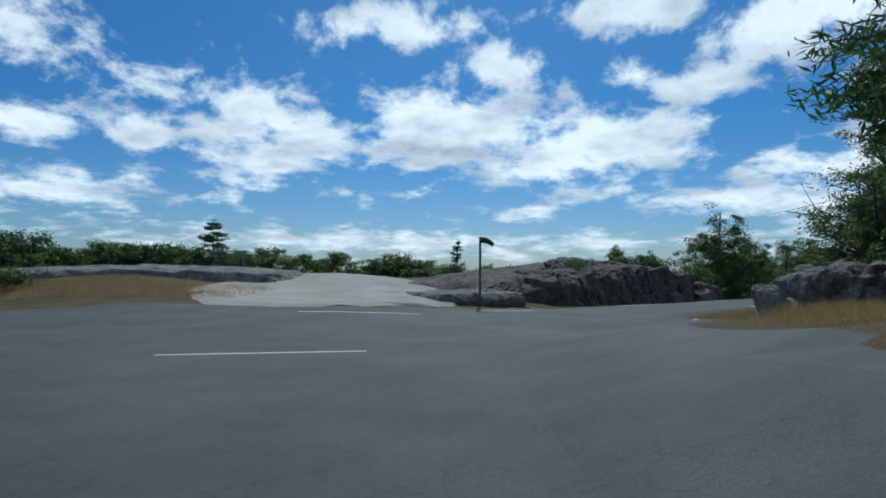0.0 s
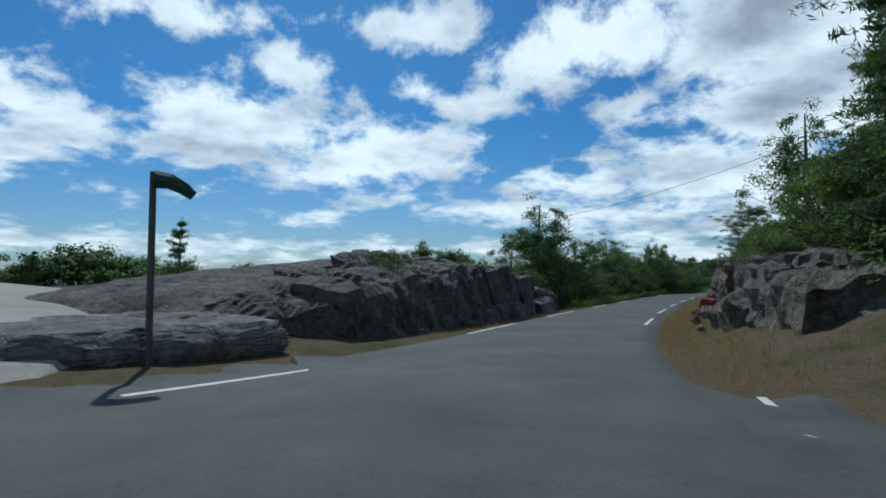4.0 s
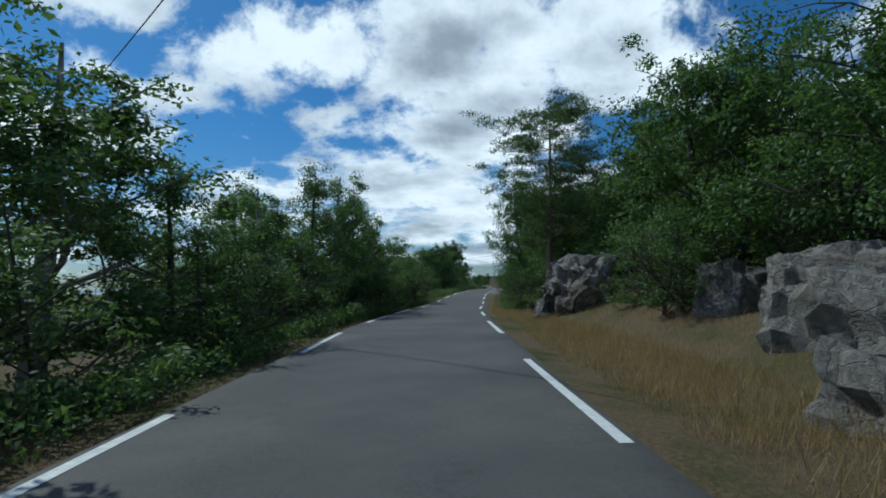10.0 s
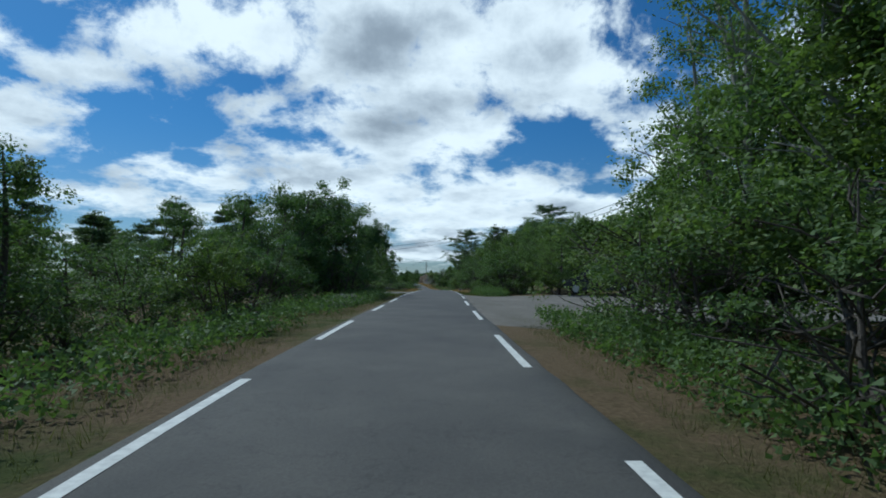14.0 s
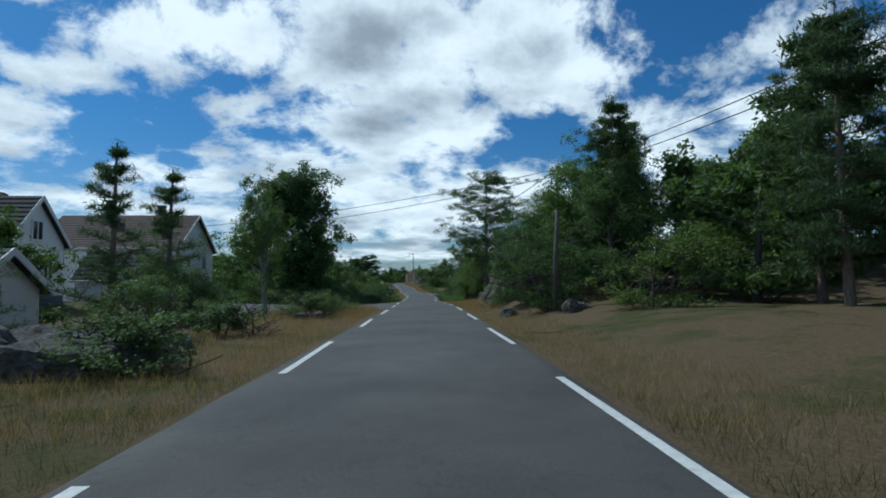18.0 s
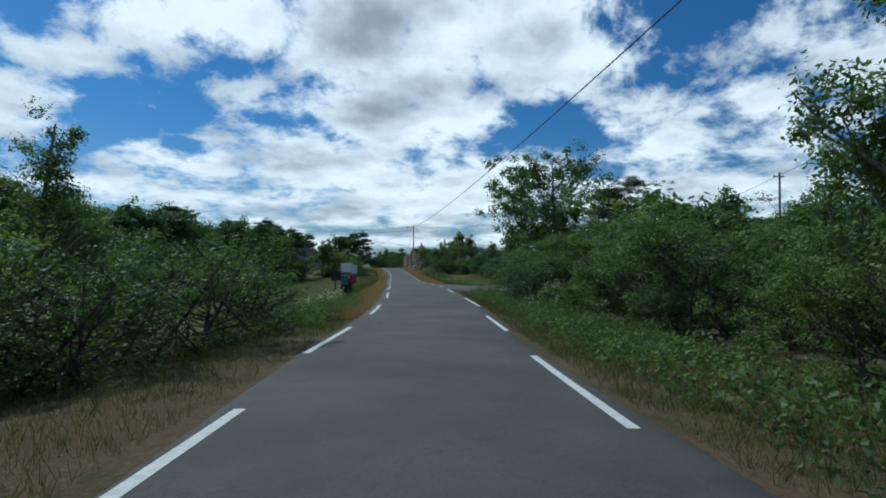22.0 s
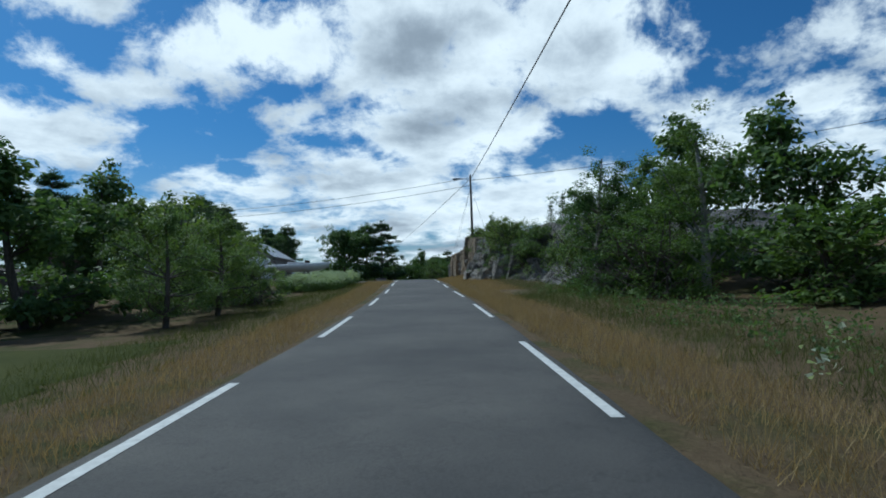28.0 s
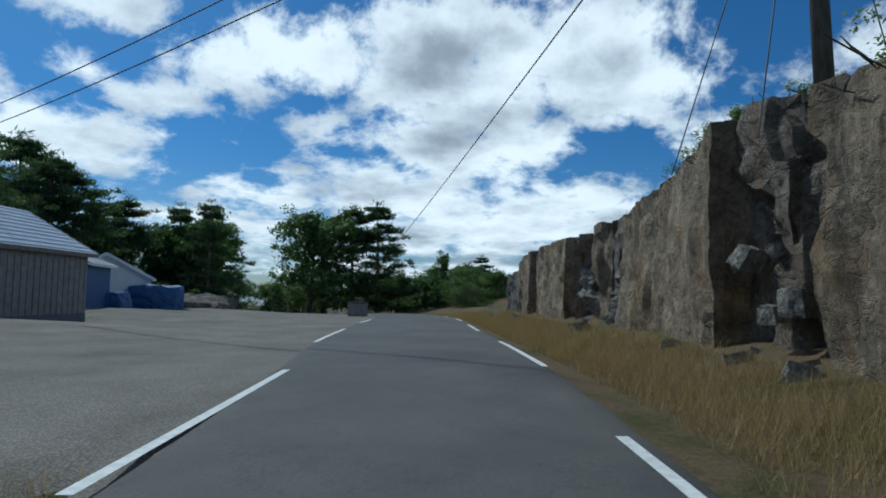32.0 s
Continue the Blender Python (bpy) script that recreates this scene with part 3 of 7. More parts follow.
def build_ground():
    # a sheet fine near the road and coarse towards the horizon
    def axis(lo, hi, fine, far):
        mid = np.arange(lo, hi + fine, fine)
        out = [0.0]
        step = fine
        while out[-1] < far:
            step *= 1.28
            out.append(out[-1] + step)
        o = np.array(out[1:])
        return np.concatenate([lo - o[::-1], mid, hi + o])
    xs, ys = axis(-40, 420, 1.3, 2600), axis(-20, 380, 1.3, 2600)
    X, Y = np.meshgrid(xs, ys, indexing="ij")
    Z = land_height(X, Y)
    nx, ny = X.shape
    idx = np.arange(nx * ny).reshape(nx, ny)
    faces = np.stack([idx[:-1, :-1], idx[1:, :-1], idx[1:, 1:], idx[:-1, 1:]], -1).reshape(-1, 4)
    ob = mesh_object("ground", np.stack([X, Y, Z], -1).reshape(-1, 3), faces.tolist(), GROUND, True)
    tagged(ob, "rough heath ground of dry and green grass", "ground", kind="structure")
    w = mesh_object("water", [(-3000, -3000, -6.5), (3000, -3000, -6.5), (3000, 3000, -6.5), (-3000, 3000, -6.5)], [(0, 1, 2, 3)], WATER)
    tagged(w, "dark blue sea on the horizon", "sea", kind="structure")


def strip(name, s0, s1, left, right, mat, rise, step=2.0):
    """A ribbon along the road between two lateral lines (numbers or functions of s)."""
    n = max(2, int((s1 - s0) / step) + 1)
    verts, faces, cols = [], [], 17
    for i in range(n):
        s = s0 + (s1 - s0) * i / (n - 1)
        a = left(s) if callable(left) else left
        b = right(s) if callable(right) else right
        for k in range(cols):
            lat = a + (b - a) * k / (cols - 1) + (0.05 * noise.noise((s * 0.9, k * 3.0, 0)) if k in (0, cols - 1) else 0)
            x, y, z = road_at(s, lat)
            verts.append((x, y, z + rise - 0.012 * abs(lat) - (0.16 if k in (0, cols - 1) or i == 0 else 0)))
    for i in range(n - 1):
        for k in range(cols - 1):
            o = i * cols + k
            faces.append((o, o + 1, o + cols + 1, o + cols))
    return mesh_object(name, verts, faces, mat, True)


def flat_patch(name, outline, mat, lift, grid=1.0):
    """A patch of ground cover inside an outline, laid over the land."""
    bm = bmesh.new()
    vs = [bm.verts.new((x, y, 0)) for x, y in outline]
    f = bm.faces.new(vs)
    xs, ys = [p[0] for p in outline], [p[1] for p in outline]
    x = min(xs) + grid
    while x < max(xs):
        bmesh.ops.bisect_plane(bm, geom=bm.verts[:] + bm.edges[:] + bm.faces[:], plane_co=(x, 0, 0), plane_no=(1, 0, 0))
        x += grid
    y = min(ys) + grid
    while y < max(ys):
        bmesh.ops.bisect_plane(bm, geom=bm.verts[:] + bm.edges[:] + bm.faces[:], plane_co=(0, y, 0), plane_no=(0, 1, 0))
        y += grid
    co = np.array([v.co[:2] for v in bm.verts])
    z = land_height(co[:, 0], co[:, 1])
    rim = {v for e in bm.edges if len(e.link_faces) < 2 for v in e.verts}
    for v, h in zip(bm.verts, z):
        v.co.z = h + (lift if v not in rim else -0.06)
    bmesh.ops.recalc_face_normals(bm, faces=bm.faces[:])
    if sum(f.normal.z for f in bm.faces) < 0:
        bmesh.ops.reverse_faces(bm, faces=bm.faces[:])
    ob = part(name, bm, mat)
    return ob


build_ground()
road = tagged(strip("road", 1.0, DIST[-1], lambda s: line_left(s) - 0.45, lambda s: line_right(s) + 0.45, ASPHALT, 0.045, 1.0), "narrow grey asphalt road with worn edges", "road", kind="structure")

# ---- rock ----


def rock_mesh(name, size, seed, mat, rough=0.28, cuts=22, blocky=0.5, flat_back=False):
    """A fractured rock: a rounded block pushed about by stepped and fine noise."""
    bm = bmesh.new()
    bmesh.ops.create_icosphere(bm, subdivisions=5 if cuts > 20 else 4, radius=1)
    sx, sy, sz = size
    off = Vector((seed * 7.3, seed * 3.1, seed * 5.7))
    for v in bm.verts:
        c = v.co.copy()
        m = max(abs(c.x), abs(c.y), abs(c.z))
        c = c.lerp(c / m * 0.82, 0.55)
        p = Vector((c.x * sx, c.y * sy, c.z * sz))
        n = p.normalized()
        q = p * 0.62 + off
        d, pts = noise.voronoi(q)
        cell = noise.cell_vector(pts[0] * 3.7)
        step = (cell.x - 0.5) * 2 * blocky
        edge = min(1.0, (d[1] - d[0]) * 5)
        p += n * (step * 0.55 - (1 - edge) * 0.28 * blocky)
        p += n * noise.fractal(p * 0.9 + off, 0.7, 2.0, 5) * rough
        v.co = p
    return part(name, bm, mat)


def block(name, parent, m, size, seed, mat, taper=0.15):
    """An angular broken block of rock, part of a larger face."""
    bm = bmesh.new()
    bmesh.ops.create_cube(bm, size=1)
    bmesh.ops.subdivide_edges(bm, edges=bm.edges[:], cuts=7, use_grid_fill=True)
    off = Vector((seed * 3.7, seed * 9.1, seed * 1.3))
    w, d, h = size
    sk = noise.random_vector() * 0.18
    for v in bm.verts:
        c = v.co
        k = 1 - taper * (c.z + 0.5)
        p = Vector((c.x * w * k + sk.x * c.z * w, c.y * d * k + sk.y * c.z * d, c.z * h + sk.z * c.x * h))
        n = c.normalized()
        p += n * noise.fractal(p * 1.1 + off, 0.75, 2.0, 6) * 0.17 * min(w, d, h)
        cell = noise.cell_vector(noise.voronoi(p * 1.5 + off)[1][0] * 3.1)
        p += n * (cell.x - 0.5) * 0.16 * min(w, d, h)
        v.co = p
    ob = part(name, bm, mat, parent)
    ob.matrix_basis = m
    return ob


def bulk(name, parent, pts, mat, seed, foot=-0.5, rough=0.05, plates=0.09, cell=0.34, beds=1.3, tall=0.8):
    """A body of rock with broad broken faces. pts round the plan, anticlockwise or clockwise: s, lateral place, height of the top, how far the top leans back."""
    bm = bmesh.new()
    lo, hi = [], []
    for s, lat, top, back in pts:
        x, y, z = road_at(s, lat)
        lo.append(bm.verts.new((x, y, z + foot)))
        x, y, _ = road_at(s, lat + back)
        hi.append(bm.verts.new((x, y, z + top)))
    n = len(pts)
    for k in range(n):
        bm.faces.new((lo[k], lo[(k + 1) % n], hi[(k + 1) % n], hi[k]))
    mid = bm.verts.new(sum((v.co for v in hi), Vector()) / n + Vector((0, 0, 0.12)))
    for k in range(n):
        bm.faces.new((hi[k], hi[(k + 1) % n], mid))
    bmesh.ops.recalc_face_normals(bm, faces=bm.faces[:])
    if sum(f.normal.z for f in bm.faces if mid in f.verts) < 0:
        bmesh.ops.reverse_faces(bm, faces=bm.faces[:])
    for _ in range(7):
        long = [e for e in bm.edges if e.calc_length() > cell]
        if not long:
            break
        bmesh.ops.subdivide_edges(bm, edges=long, cuts=1, use_grid_fill=True)
        bmesh.ops.triangulate(bm, faces=[f for f in bm.faces if len(f.verts) > 4])
    bm.normal_update()
    off = Vector((seed * 3.7, seed * 9.1, seed * 1.3))
    moved = []
    for v in bm.verts:
        q = Vector((v.co.x, v.co.y, v.co.z * tall)) * 0.75 + off
        q += noise.noise_vector(q * 0.9) * 0.3
        d, near = noise.voronoi(q)
        step = (noise.cell_vector(near[0] * 3.1).x - 0.5) * 2 * plates - (0.10 if d[1] - d[0] < 0.07 else 0) * min(1.0, plates * 8)
        q2 = Vector((v.co.x, v.co.y, v.co.z * tall)) * 2.1 + off
        d2, near2 = noise.voronoi(q2)
        step += (noise.cell_vector(near2[0] * 2.3).y - 0.5) * plates * 0.9
        bed = (v.co.z + 0.22 * v.co.x - 0.15 * v.co.y) * 1.25 + noise.noise(v.co * 0.5 + off) * 0.9
        step += ((bed % 1.0) - 0.5) * plates * beds
        step += noise.noise(v.co * 0.35 + off) * 0.22
        moved.append(v.co + v.normal * (step + noise.fractal(v.co * 1.4 + off, 0.8, 2.0, 5) * rough * 1.6))
    for v, p in zip(bm.verts, moved):
        v.co = p
    return part(name, bm, mat, parent)


def cliff(name, s0, s1, foot, depth, tops, mat, seed, label, category="rock", step=0.17, lean=0.25, blocky=0.55, side=1, blocks=14, big=1.0):
    """A rock face along the road: foot(s) lateral line, tops: (s, height) pairs, depth of the hill behind."""
    n = int((s1 - s0) / step) + 1
    rise = [k / 32 for k in range(31)]
    prof = [(-0.06, -0.25)] + [(0.13 * t ** 1.6, t) for t in rise] + [(0.2, 1.0), (0.27, 1.03), (0.36, 1.05), (0.46, 1.07), (0.58, 1.08), (0.7, 1.04), (0.86, 0.8), (1.0, -0.1)]
    ts, th = [t[0] for t in tops], [t[1] for t in tops]
    off = Vector((seed * 11.3, seed * 5.1, seed * 2.7))
    verts, faces = [], []
    for i in range(n):
        s = s0 + (s1 - s0) * i / (n - 1)
        h = float(np.interp(s, ts, th))
        f = foot(s) if callable(foot) else foot
        ln = lean(s) if callable(lean) else lean
        end = min(1.0, min(s - s0, s1 - s) / 1.5 + 0.05)
        for a, b in prof:
            lat = f + side * (a * depth * (0.35 + 0.65 * end) + max(b, 0) * h * ln)
            x, y, z = road_at(s, lat)
            p = Vector((x, y, z + b * h * (0.25 + 0.75 * end)))
            push, lift = 0.0, 0.0
            for size, amp in ((0.42, 0.95), (1.15, 0.42), (2.7, 0.20)):
                q = Vector((s * size, lat * size, p.z * size * 0.85)) + off
                q += noise.noise_vector(q * 1.3) * 0.35
                d, pts = noise.voronoi(q)
                cell = noise.cell_vector(pts[0] * 3.3)
                push += ((cell.x - 0.5) * amp - (0.22 if d[1] - d[0] < 0.10 else 0) * amp) * blocky
                lift += (cell.y - 0.5) * 0.3 * amp * blocky
            fade = min(1, h / 1.5) * (1 if b > -0.1 else 0) * end
            tx, ty = road_at(s, lat + 1)[0] - x, road_at(s, lat + 1)[1] - y
            push = push * fade + noise.fractal(p * 1.1 + off, 0.8, 2.0, 5) * 0.16
            p.x += -side * tx * push
            p.y += -side * ty * push
            p.z += lift * fade * (b > 0.1) + noise.fractal(p * 1.6 - off, 0.8, 2.0, 4) * 0.08
            verts.append(p)
    c = len(prof)
    for i in range(n - 1):
        for k in range(c - 1):
            o = i * c + k
            q = (o, o + c, o + c + 1, o + 1)
            faces.append(q if side > 0 else q[::-1])
    root = empty(name, Matrix(), label, category)
    ob = mesh_object("bedrock", verts, faces, mat)
    ob.parent = root
    rng = np.random.default_rng(seed)
    for k in range(blocks):
        s = rng.uniform(s0 + 1, s1 - 1)
        h = float(np.interp(s, ts, th))
        if h < 0.5:
            continue
        f = foot(s) if callable(foot) else foot
        t = rng.uniform(0.0, 0.95) ** 1.3
        ln = lean(s) if callable(lean) else lean
        size = np.array([rng.uniform(0.5, 1.7), rng.uniform(0.5, 1.0), rng.uniform(0.35, 1.1)]) * big * min(1.0, 0.45 + h / 4)
        lat = f + side * (0.13 * depth * t ** 1.6 + t * h * ln + 0.10)
        x, y, z = road_at(s, lat)
        block("block", root, pose(x, y, z + t * h * 0.92, rng.normal() * 9, rng.normal() * 9, heading(s) + 90 + rng.normal() * 22), size, seed * 50 + k, mat)
    return root


# ---- plants ----


def leaf_cards(rng, centers, per, spread, size, flat=0.0, long=1.6, level=1.0, slim=1.0):
    """Vertices and faces of many small pointed leaves scattered round centres."""
    c = np.repeat(centers, per, axis=0)
    n = len(c)
    off = rng.normal(size=(n, 3)) * spread * np.array([1, 1, level])
    p = c + off
    d = rng.normal(size=(n, 3))
    d[:, 2] *= 1 - flat
    d /= np.linalg.norm(d, axis=1)[:, None]
    e = np.cross(d, rng.normal(size=(n, 3)))
    e /= np.linalg.norm(e, axis=1)[:, None]
    sz = size * rng.uniform(0.6, 1.3, n)[:, None]
    d, e = d * sz * long * 0.5, e * sz * 0.5 * slim
    v = np.stack([p - d * 0.8 - e, p - d * 0.8 + e, p + d], 1).reshape(-1, 3)
    f = np.arange(n * 3).reshape(n, 3)
    return v, f


def leaf_clumps(rng, centers, radii, per, leaf, flat=0.75, slim=0.5, up=0.7, loose=0.45, out=0.0):
    """Many small diamond leaves round clump centres; they face outwards and up, so that a clump has a lit top and a dark underside."""
    c, r = np.repeat(centers, per, axis=0), np.repeat(radii, per)[:, None]
    n = len(c)
    d = rng.normal(size=(n, 3))
    d /= np.linalg.norm(d, axis=1)[:, None]
    p = c + d * rng.uniform(0, 1, (n, 1)) ** 0.5 * r * np.array([1, 1, flat]) * rng.uniform(0.75, 1.2, (n, 1))
    nrm = d * 0.6 + np.array([0, 0, up]) + rng.normal(size=(n, 3)) * loose
    nrm /= np.linalg.norm(nrm, axis=1)[:, None]
    axis = np.cross(nrm, rng.normal(size=(n, 3)))
    axis = axis / np.linalg.norm(axis, axis=1)[:, None] + d * out + np.array([0, 0, -0.3 if out == 0 else 0.35])
    axis /= np.linalg.norm(axis, axis=1)[:, None]
    side = np.cross(nrm, axis)
    side /= np.linalg.norm(side, axis=1)[:, None]
    sz = leaf * rng.uniform(0.65, 1.3, (n, 1))
    a, b = axis * sz * 0.8, side * sz * 0.8 * slim
    v = np.stack([p - a, p + b - a * 0.15, p + a, p - b - a * 0.15], 1).reshape(-1, 3)
    return v, np.arange(n * 4).reshape(n, 4)


def add_cards(name, v, f, mat, parent):
    me = bpy.data.meshes.new(name)
    me.vertices.add(len(v))
    me.vertices.foreach_set("co", v.astype(np.float32).ravel())
    me.loops.add(f.size)
    me.loops.foreach_set("vertex_index", f.astype(np.int32).ravel())
    me.polygons.add(len(f))
    me.polygons.foreach_set("loop_start", np.arange(0, f.size, f.shape[1], dtype=np.int32))
    me.update(calc_edges=True)
    me.materials.append(mat)
    ob = new(name, me)
    ob.parent = parent
    return ob


def limb(bm, rng, a, b, r0, r1, bend=0.15, sides=6, n=5):
    a, b = np.array(a), np.array(b)
    w = rng.normal(size=3) * np.linalg.norm(b - a) * bend
    pts = [tuple(a + (b - a) * t + w * math.sin(math.pi * t) * 0.6) for t in np.linspace(0, 1, n)]
    tube(bm, pts, list(np.linspace(r0, r1, n)), sides)
    return pts


def broadleaf(seed, H, crown_r, crown_lo, n_limbs, clumps, per, leaf, spread, leaf_mat, bark, label, stems=1, category="tree", narrow=1.0, far=False):
    rng = np.random.default_rng(seed)
    root = empty("tree" if category == "tree" else "bush", Matrix(), label, category)
    bm = bmesh.new()
    tips = []
    for k in range(stems):
        lean = rng.normal(size=2) * (0.06 if stems == 1 else 0.07 if category == "tree" else 0.22) * H
        base = np.array([*(rng.normal(size=2) * (0.0 if stems == 1 else 0.35)), -0.25])
        top = np.array([lean[0], lean[1], H * rng.uniform(0.82, 0.95)])
        r0 = 0.022 * H / math.sqrt(stems) + 0.015
        trunk = limb(bm, rng, base, top, r0, r0 * 0.15, 0.05, 8, 8)
        for j in range(n_limbs):
            t = rng.uniform(crown_lo, 0.95)
            a = np.array(trunk[int(t * 7)])
            ang = rng.uniform(0, 2 * math.pi)
            reach = crown_r * rng.uniform(0.55, 1.0) * math.sin(math.pi * min(1, 0.25 + 0.7 * (t - crown_lo) / (1 - crown_lo + 1e-6)))
            b = a + np.array([math.cos(ang) * reach, math.sin(ang) * reach, reach * rng.uniform(0.15, 0.8) * narrow])
            pts = limb(bm, rng, a, b, r0 * 0.45 * (1.1 - t), 0.012, 0.12)
            tips += [pts[2], pts[3], pts[4]]
            for _ in range(2):
                c = np.array(pts[3]) + rng.normal(size=3) * reach * 0.3
                limb(bm, rng, pts[2], c, 0.02, 0.006, 0.1, 4, 3)
                tips.append(tuple(c))
        tips += [tuple(q) for q in trunk[5:]] + [tuple(top)]
    tips = np.array(tips)
    order = rng.permutation(np.resize(np.arange(len(tips)), clumps))
    pick = tips[order] + rng.normal(size=(clumps, 3)) * crown_r * 0.11
    pick[:, 2] = np.clip(pick[:, 2], max(0.12, crown_lo * 0.85) * H if category == "tree" else 0.2, H)
    part("trunk", bm, bark, root)
    v, f = leaf_clumps(rng, pick, spread * rng.uniform(0.6, 1.35, clumps), per, leaf * (1.35 if far else 1.0), out=0.0)
    v[:, 2] = np.maximum(v[:, 2], 0.02)
    add_cards("crown", v, f, leaf_mat, root)
    return root


def pine(seed, H, crown_lo, reach, whorls, label, young=False, needle=0.16, far=False):
    rng = np.random.default_rng(seed)
    root = empty("pine_tree", Matrix(), label, "tree")
    bm = bmesh.new()
    lean = rng.normal(size=2) * 0.02 * H
    r0 = 0.017 * H + 0.03
    trunk = limb(bm, rng, (0, 0, -0.3), (lean[0], lean[1], H), r0, 0.02, 0.02, 9, 9)
    tips = []
    for w in range(whorls):
        t = crown_lo + (1 - crown_lo) * (w + rng.uniform(-0.2, 0.2)) / whorls
        t = min(max(t, 0.02), 0.985)
        a = np.array([np.interp(t * 8, range(9), [q[k] for q in trunk]) for k in range(3)])
        u = (t - crown_lo) / (1 - crown_lo)
        prof = (1 - u) if young else min(1.0, 0.35 + 3 * u) * max(0.0, 1 - u) ** 0.6 if crown_lo < 0.2 else math.sin(math.pi * (0.18 + 0.78 * (t - crown_lo) / (1 - crown_lo))) ** 0.8
        for j in range(rng.integers(4, 7)):
            ang = rng.uniform(0, 2 * math.pi)
            R = reach * (0.12 + 0.88 * prof) * rng.uniform(0.55, 1.1)
            b = a + np.array([math.cos(ang) * R, math.sin(ang) * R, R * (0.32 if young else rng.uniform(-0.12, 0.35))])
            pts = limb(bm, rng, a, b, r0 * 0.28 * (1.15 - t), 0.012, 0.08, 5, 5)
            for q in pts[1 if young else 2:]:
                tips.append(q)
            for _ in range(4):
                c = np.array(pts[2 + rng.integers(0, 3)]) + np.array([*(rng.normal(size=2) * R * 0.26), abs(rng.normal()) * R * 0.10])
                tips.append(tuple(c))
    tips.append(tuple(trunk[-1]))
    tips = np.array(tips)
    part("trunk", bm, BARK_PINE, root)
    n = len(tips)
    if young:
        v, f = leaf_clumps(rng, tips, np.full(n, 0.15), 16, needle, 1.0, 0.10, 0.2, 0.8, 0.9)
    else:
        r = (0.75 if crown_lo > 0.2 else 0.46) * rng.uniform(0.6, 1.25, n)
        v, f = leaf_clumps(rng, tips, r, 30 if far else 84 if crown_lo > 0.2 else 56, needle * (1.5 if far else 1.0), 0.42, 0.2 if far else 0.16, 0.5, 0.6, 0.7)
    add_cards("crown", v, f, NEEDLE, root)
    return root


def place(proto, s, lat, height, native, turn=None, wide=1.0, sink=0.0, z=None, label=""):
    x, y, g = spot(s, lat)
    if abs(lat) > 12.5 and proto.name in FAR_OF:
        proto = FAR_OF[proto.name]
    k = height / native
    m = pose(x, y, (g if z is None else z) - sink, 0, 0, random.uniform(0, 360) if turn is None else turn) @ Matrix.Diagonal((k * wide, k * wide, k, 1))
    ob = copy_thing(proto, m)
    if label:
        ob["label"] = label
    return ob


def grass(name, label, rows, mat, seed, category="grass", areas=()):
    """Blades strewn along the road. rows: s0, s1, lat0, lat1, blades per square metre, height."""
    rng = np.random.default_rng(seed)
    V = []
    for s0, s1, l0, l1, dens, hgt in rows:
        n = int(abs((s1 - s0) * (l1 - l0)) * dens * 9)
        s, lat = rng.uniform(s0, s1, n), rng.uniform(l0, l1, n)
        # tufts
        s += 0.12 * np.round(rng.normal(size=n) * 2)
        x = np.interp(s, DIST, LINE[:, 0]) + lat * np.interp(s, DIST, TAN[:, 1])
        y = np.interp(s, DIST, LINE[:, 1]) - lat * np.interp(s, DIST, TAN[:, 0])
        keep = (lat > np.interp(s, [q[0] for q in LINE_R], [q[1] for q in LINE_R]) + 0.5) | (lat < -np.interp(s, [q[0] for q in LINE_L], [q[1] for q in LINE_L]) - 0.5)
        keep &= np.sin(x * 1.7) * np.sin(y * 1.9 + 0.5) + 0.5 * np.sin(x * 4.1 + y * 3.3) > rng.uniform(-1.6, 0.5, n)
        x, y = x[keep], y[keep]
        V.append((x, y, land_height(x, y) - 0.03, rng.uniform(0.35, 1.1, len(x)) * hgt * 0.82))
    for x0, x1, y0, y1, dens, hgt in areas:
        n = int(abs((x1 - x0) * (y1 - y0)) * dens * 9)
        x, y = rng.uniform(x0, x1, n), rng.uniform(y0, y1, n)
        keep = np.sin(x * 1.1) * np.sin(y * 1.3 + 0.5) + 0.5 * np.sin(x * 3.1 + y * 2.3) > rng.uniform(-1.6, 0.8, n)
        x, y = x[keep], y[keep]
        V.append((x, y, land_height(x, y) - 0.03, rng.uniform(0.35, 1.1, len(x)) * hgt * 0.82))
    x, y, z, h = (np.concatenate([v[k] for v in V]) for k in range(4))
    n = len(x)
    a = rng.uniform(0, 2 * math.pi, n)
    w = 0.003 + 0.006 * h
    bend = rng.normal(size=(n, 2)) * 0.42 * h[:, None]
    b0 = np.stack([x - np.cos(a) * w, y - np.sin(a) * w, z], 1)
    b1 = np.stack([x + np.cos(a) * w, y + np.sin(a) * w, z], 1)
    tip = np.stack([x + bend[:, 0], y + bend[:, 1], z + h], 1)
    v = np.stack([b0, b1, tip], 1).reshape(-1, 3)
    ob = add_cards(name, v, np.arange(n * 3).reshape(n, 3), mat, None)
    return tagged(ob, label, category, kind="stuff")

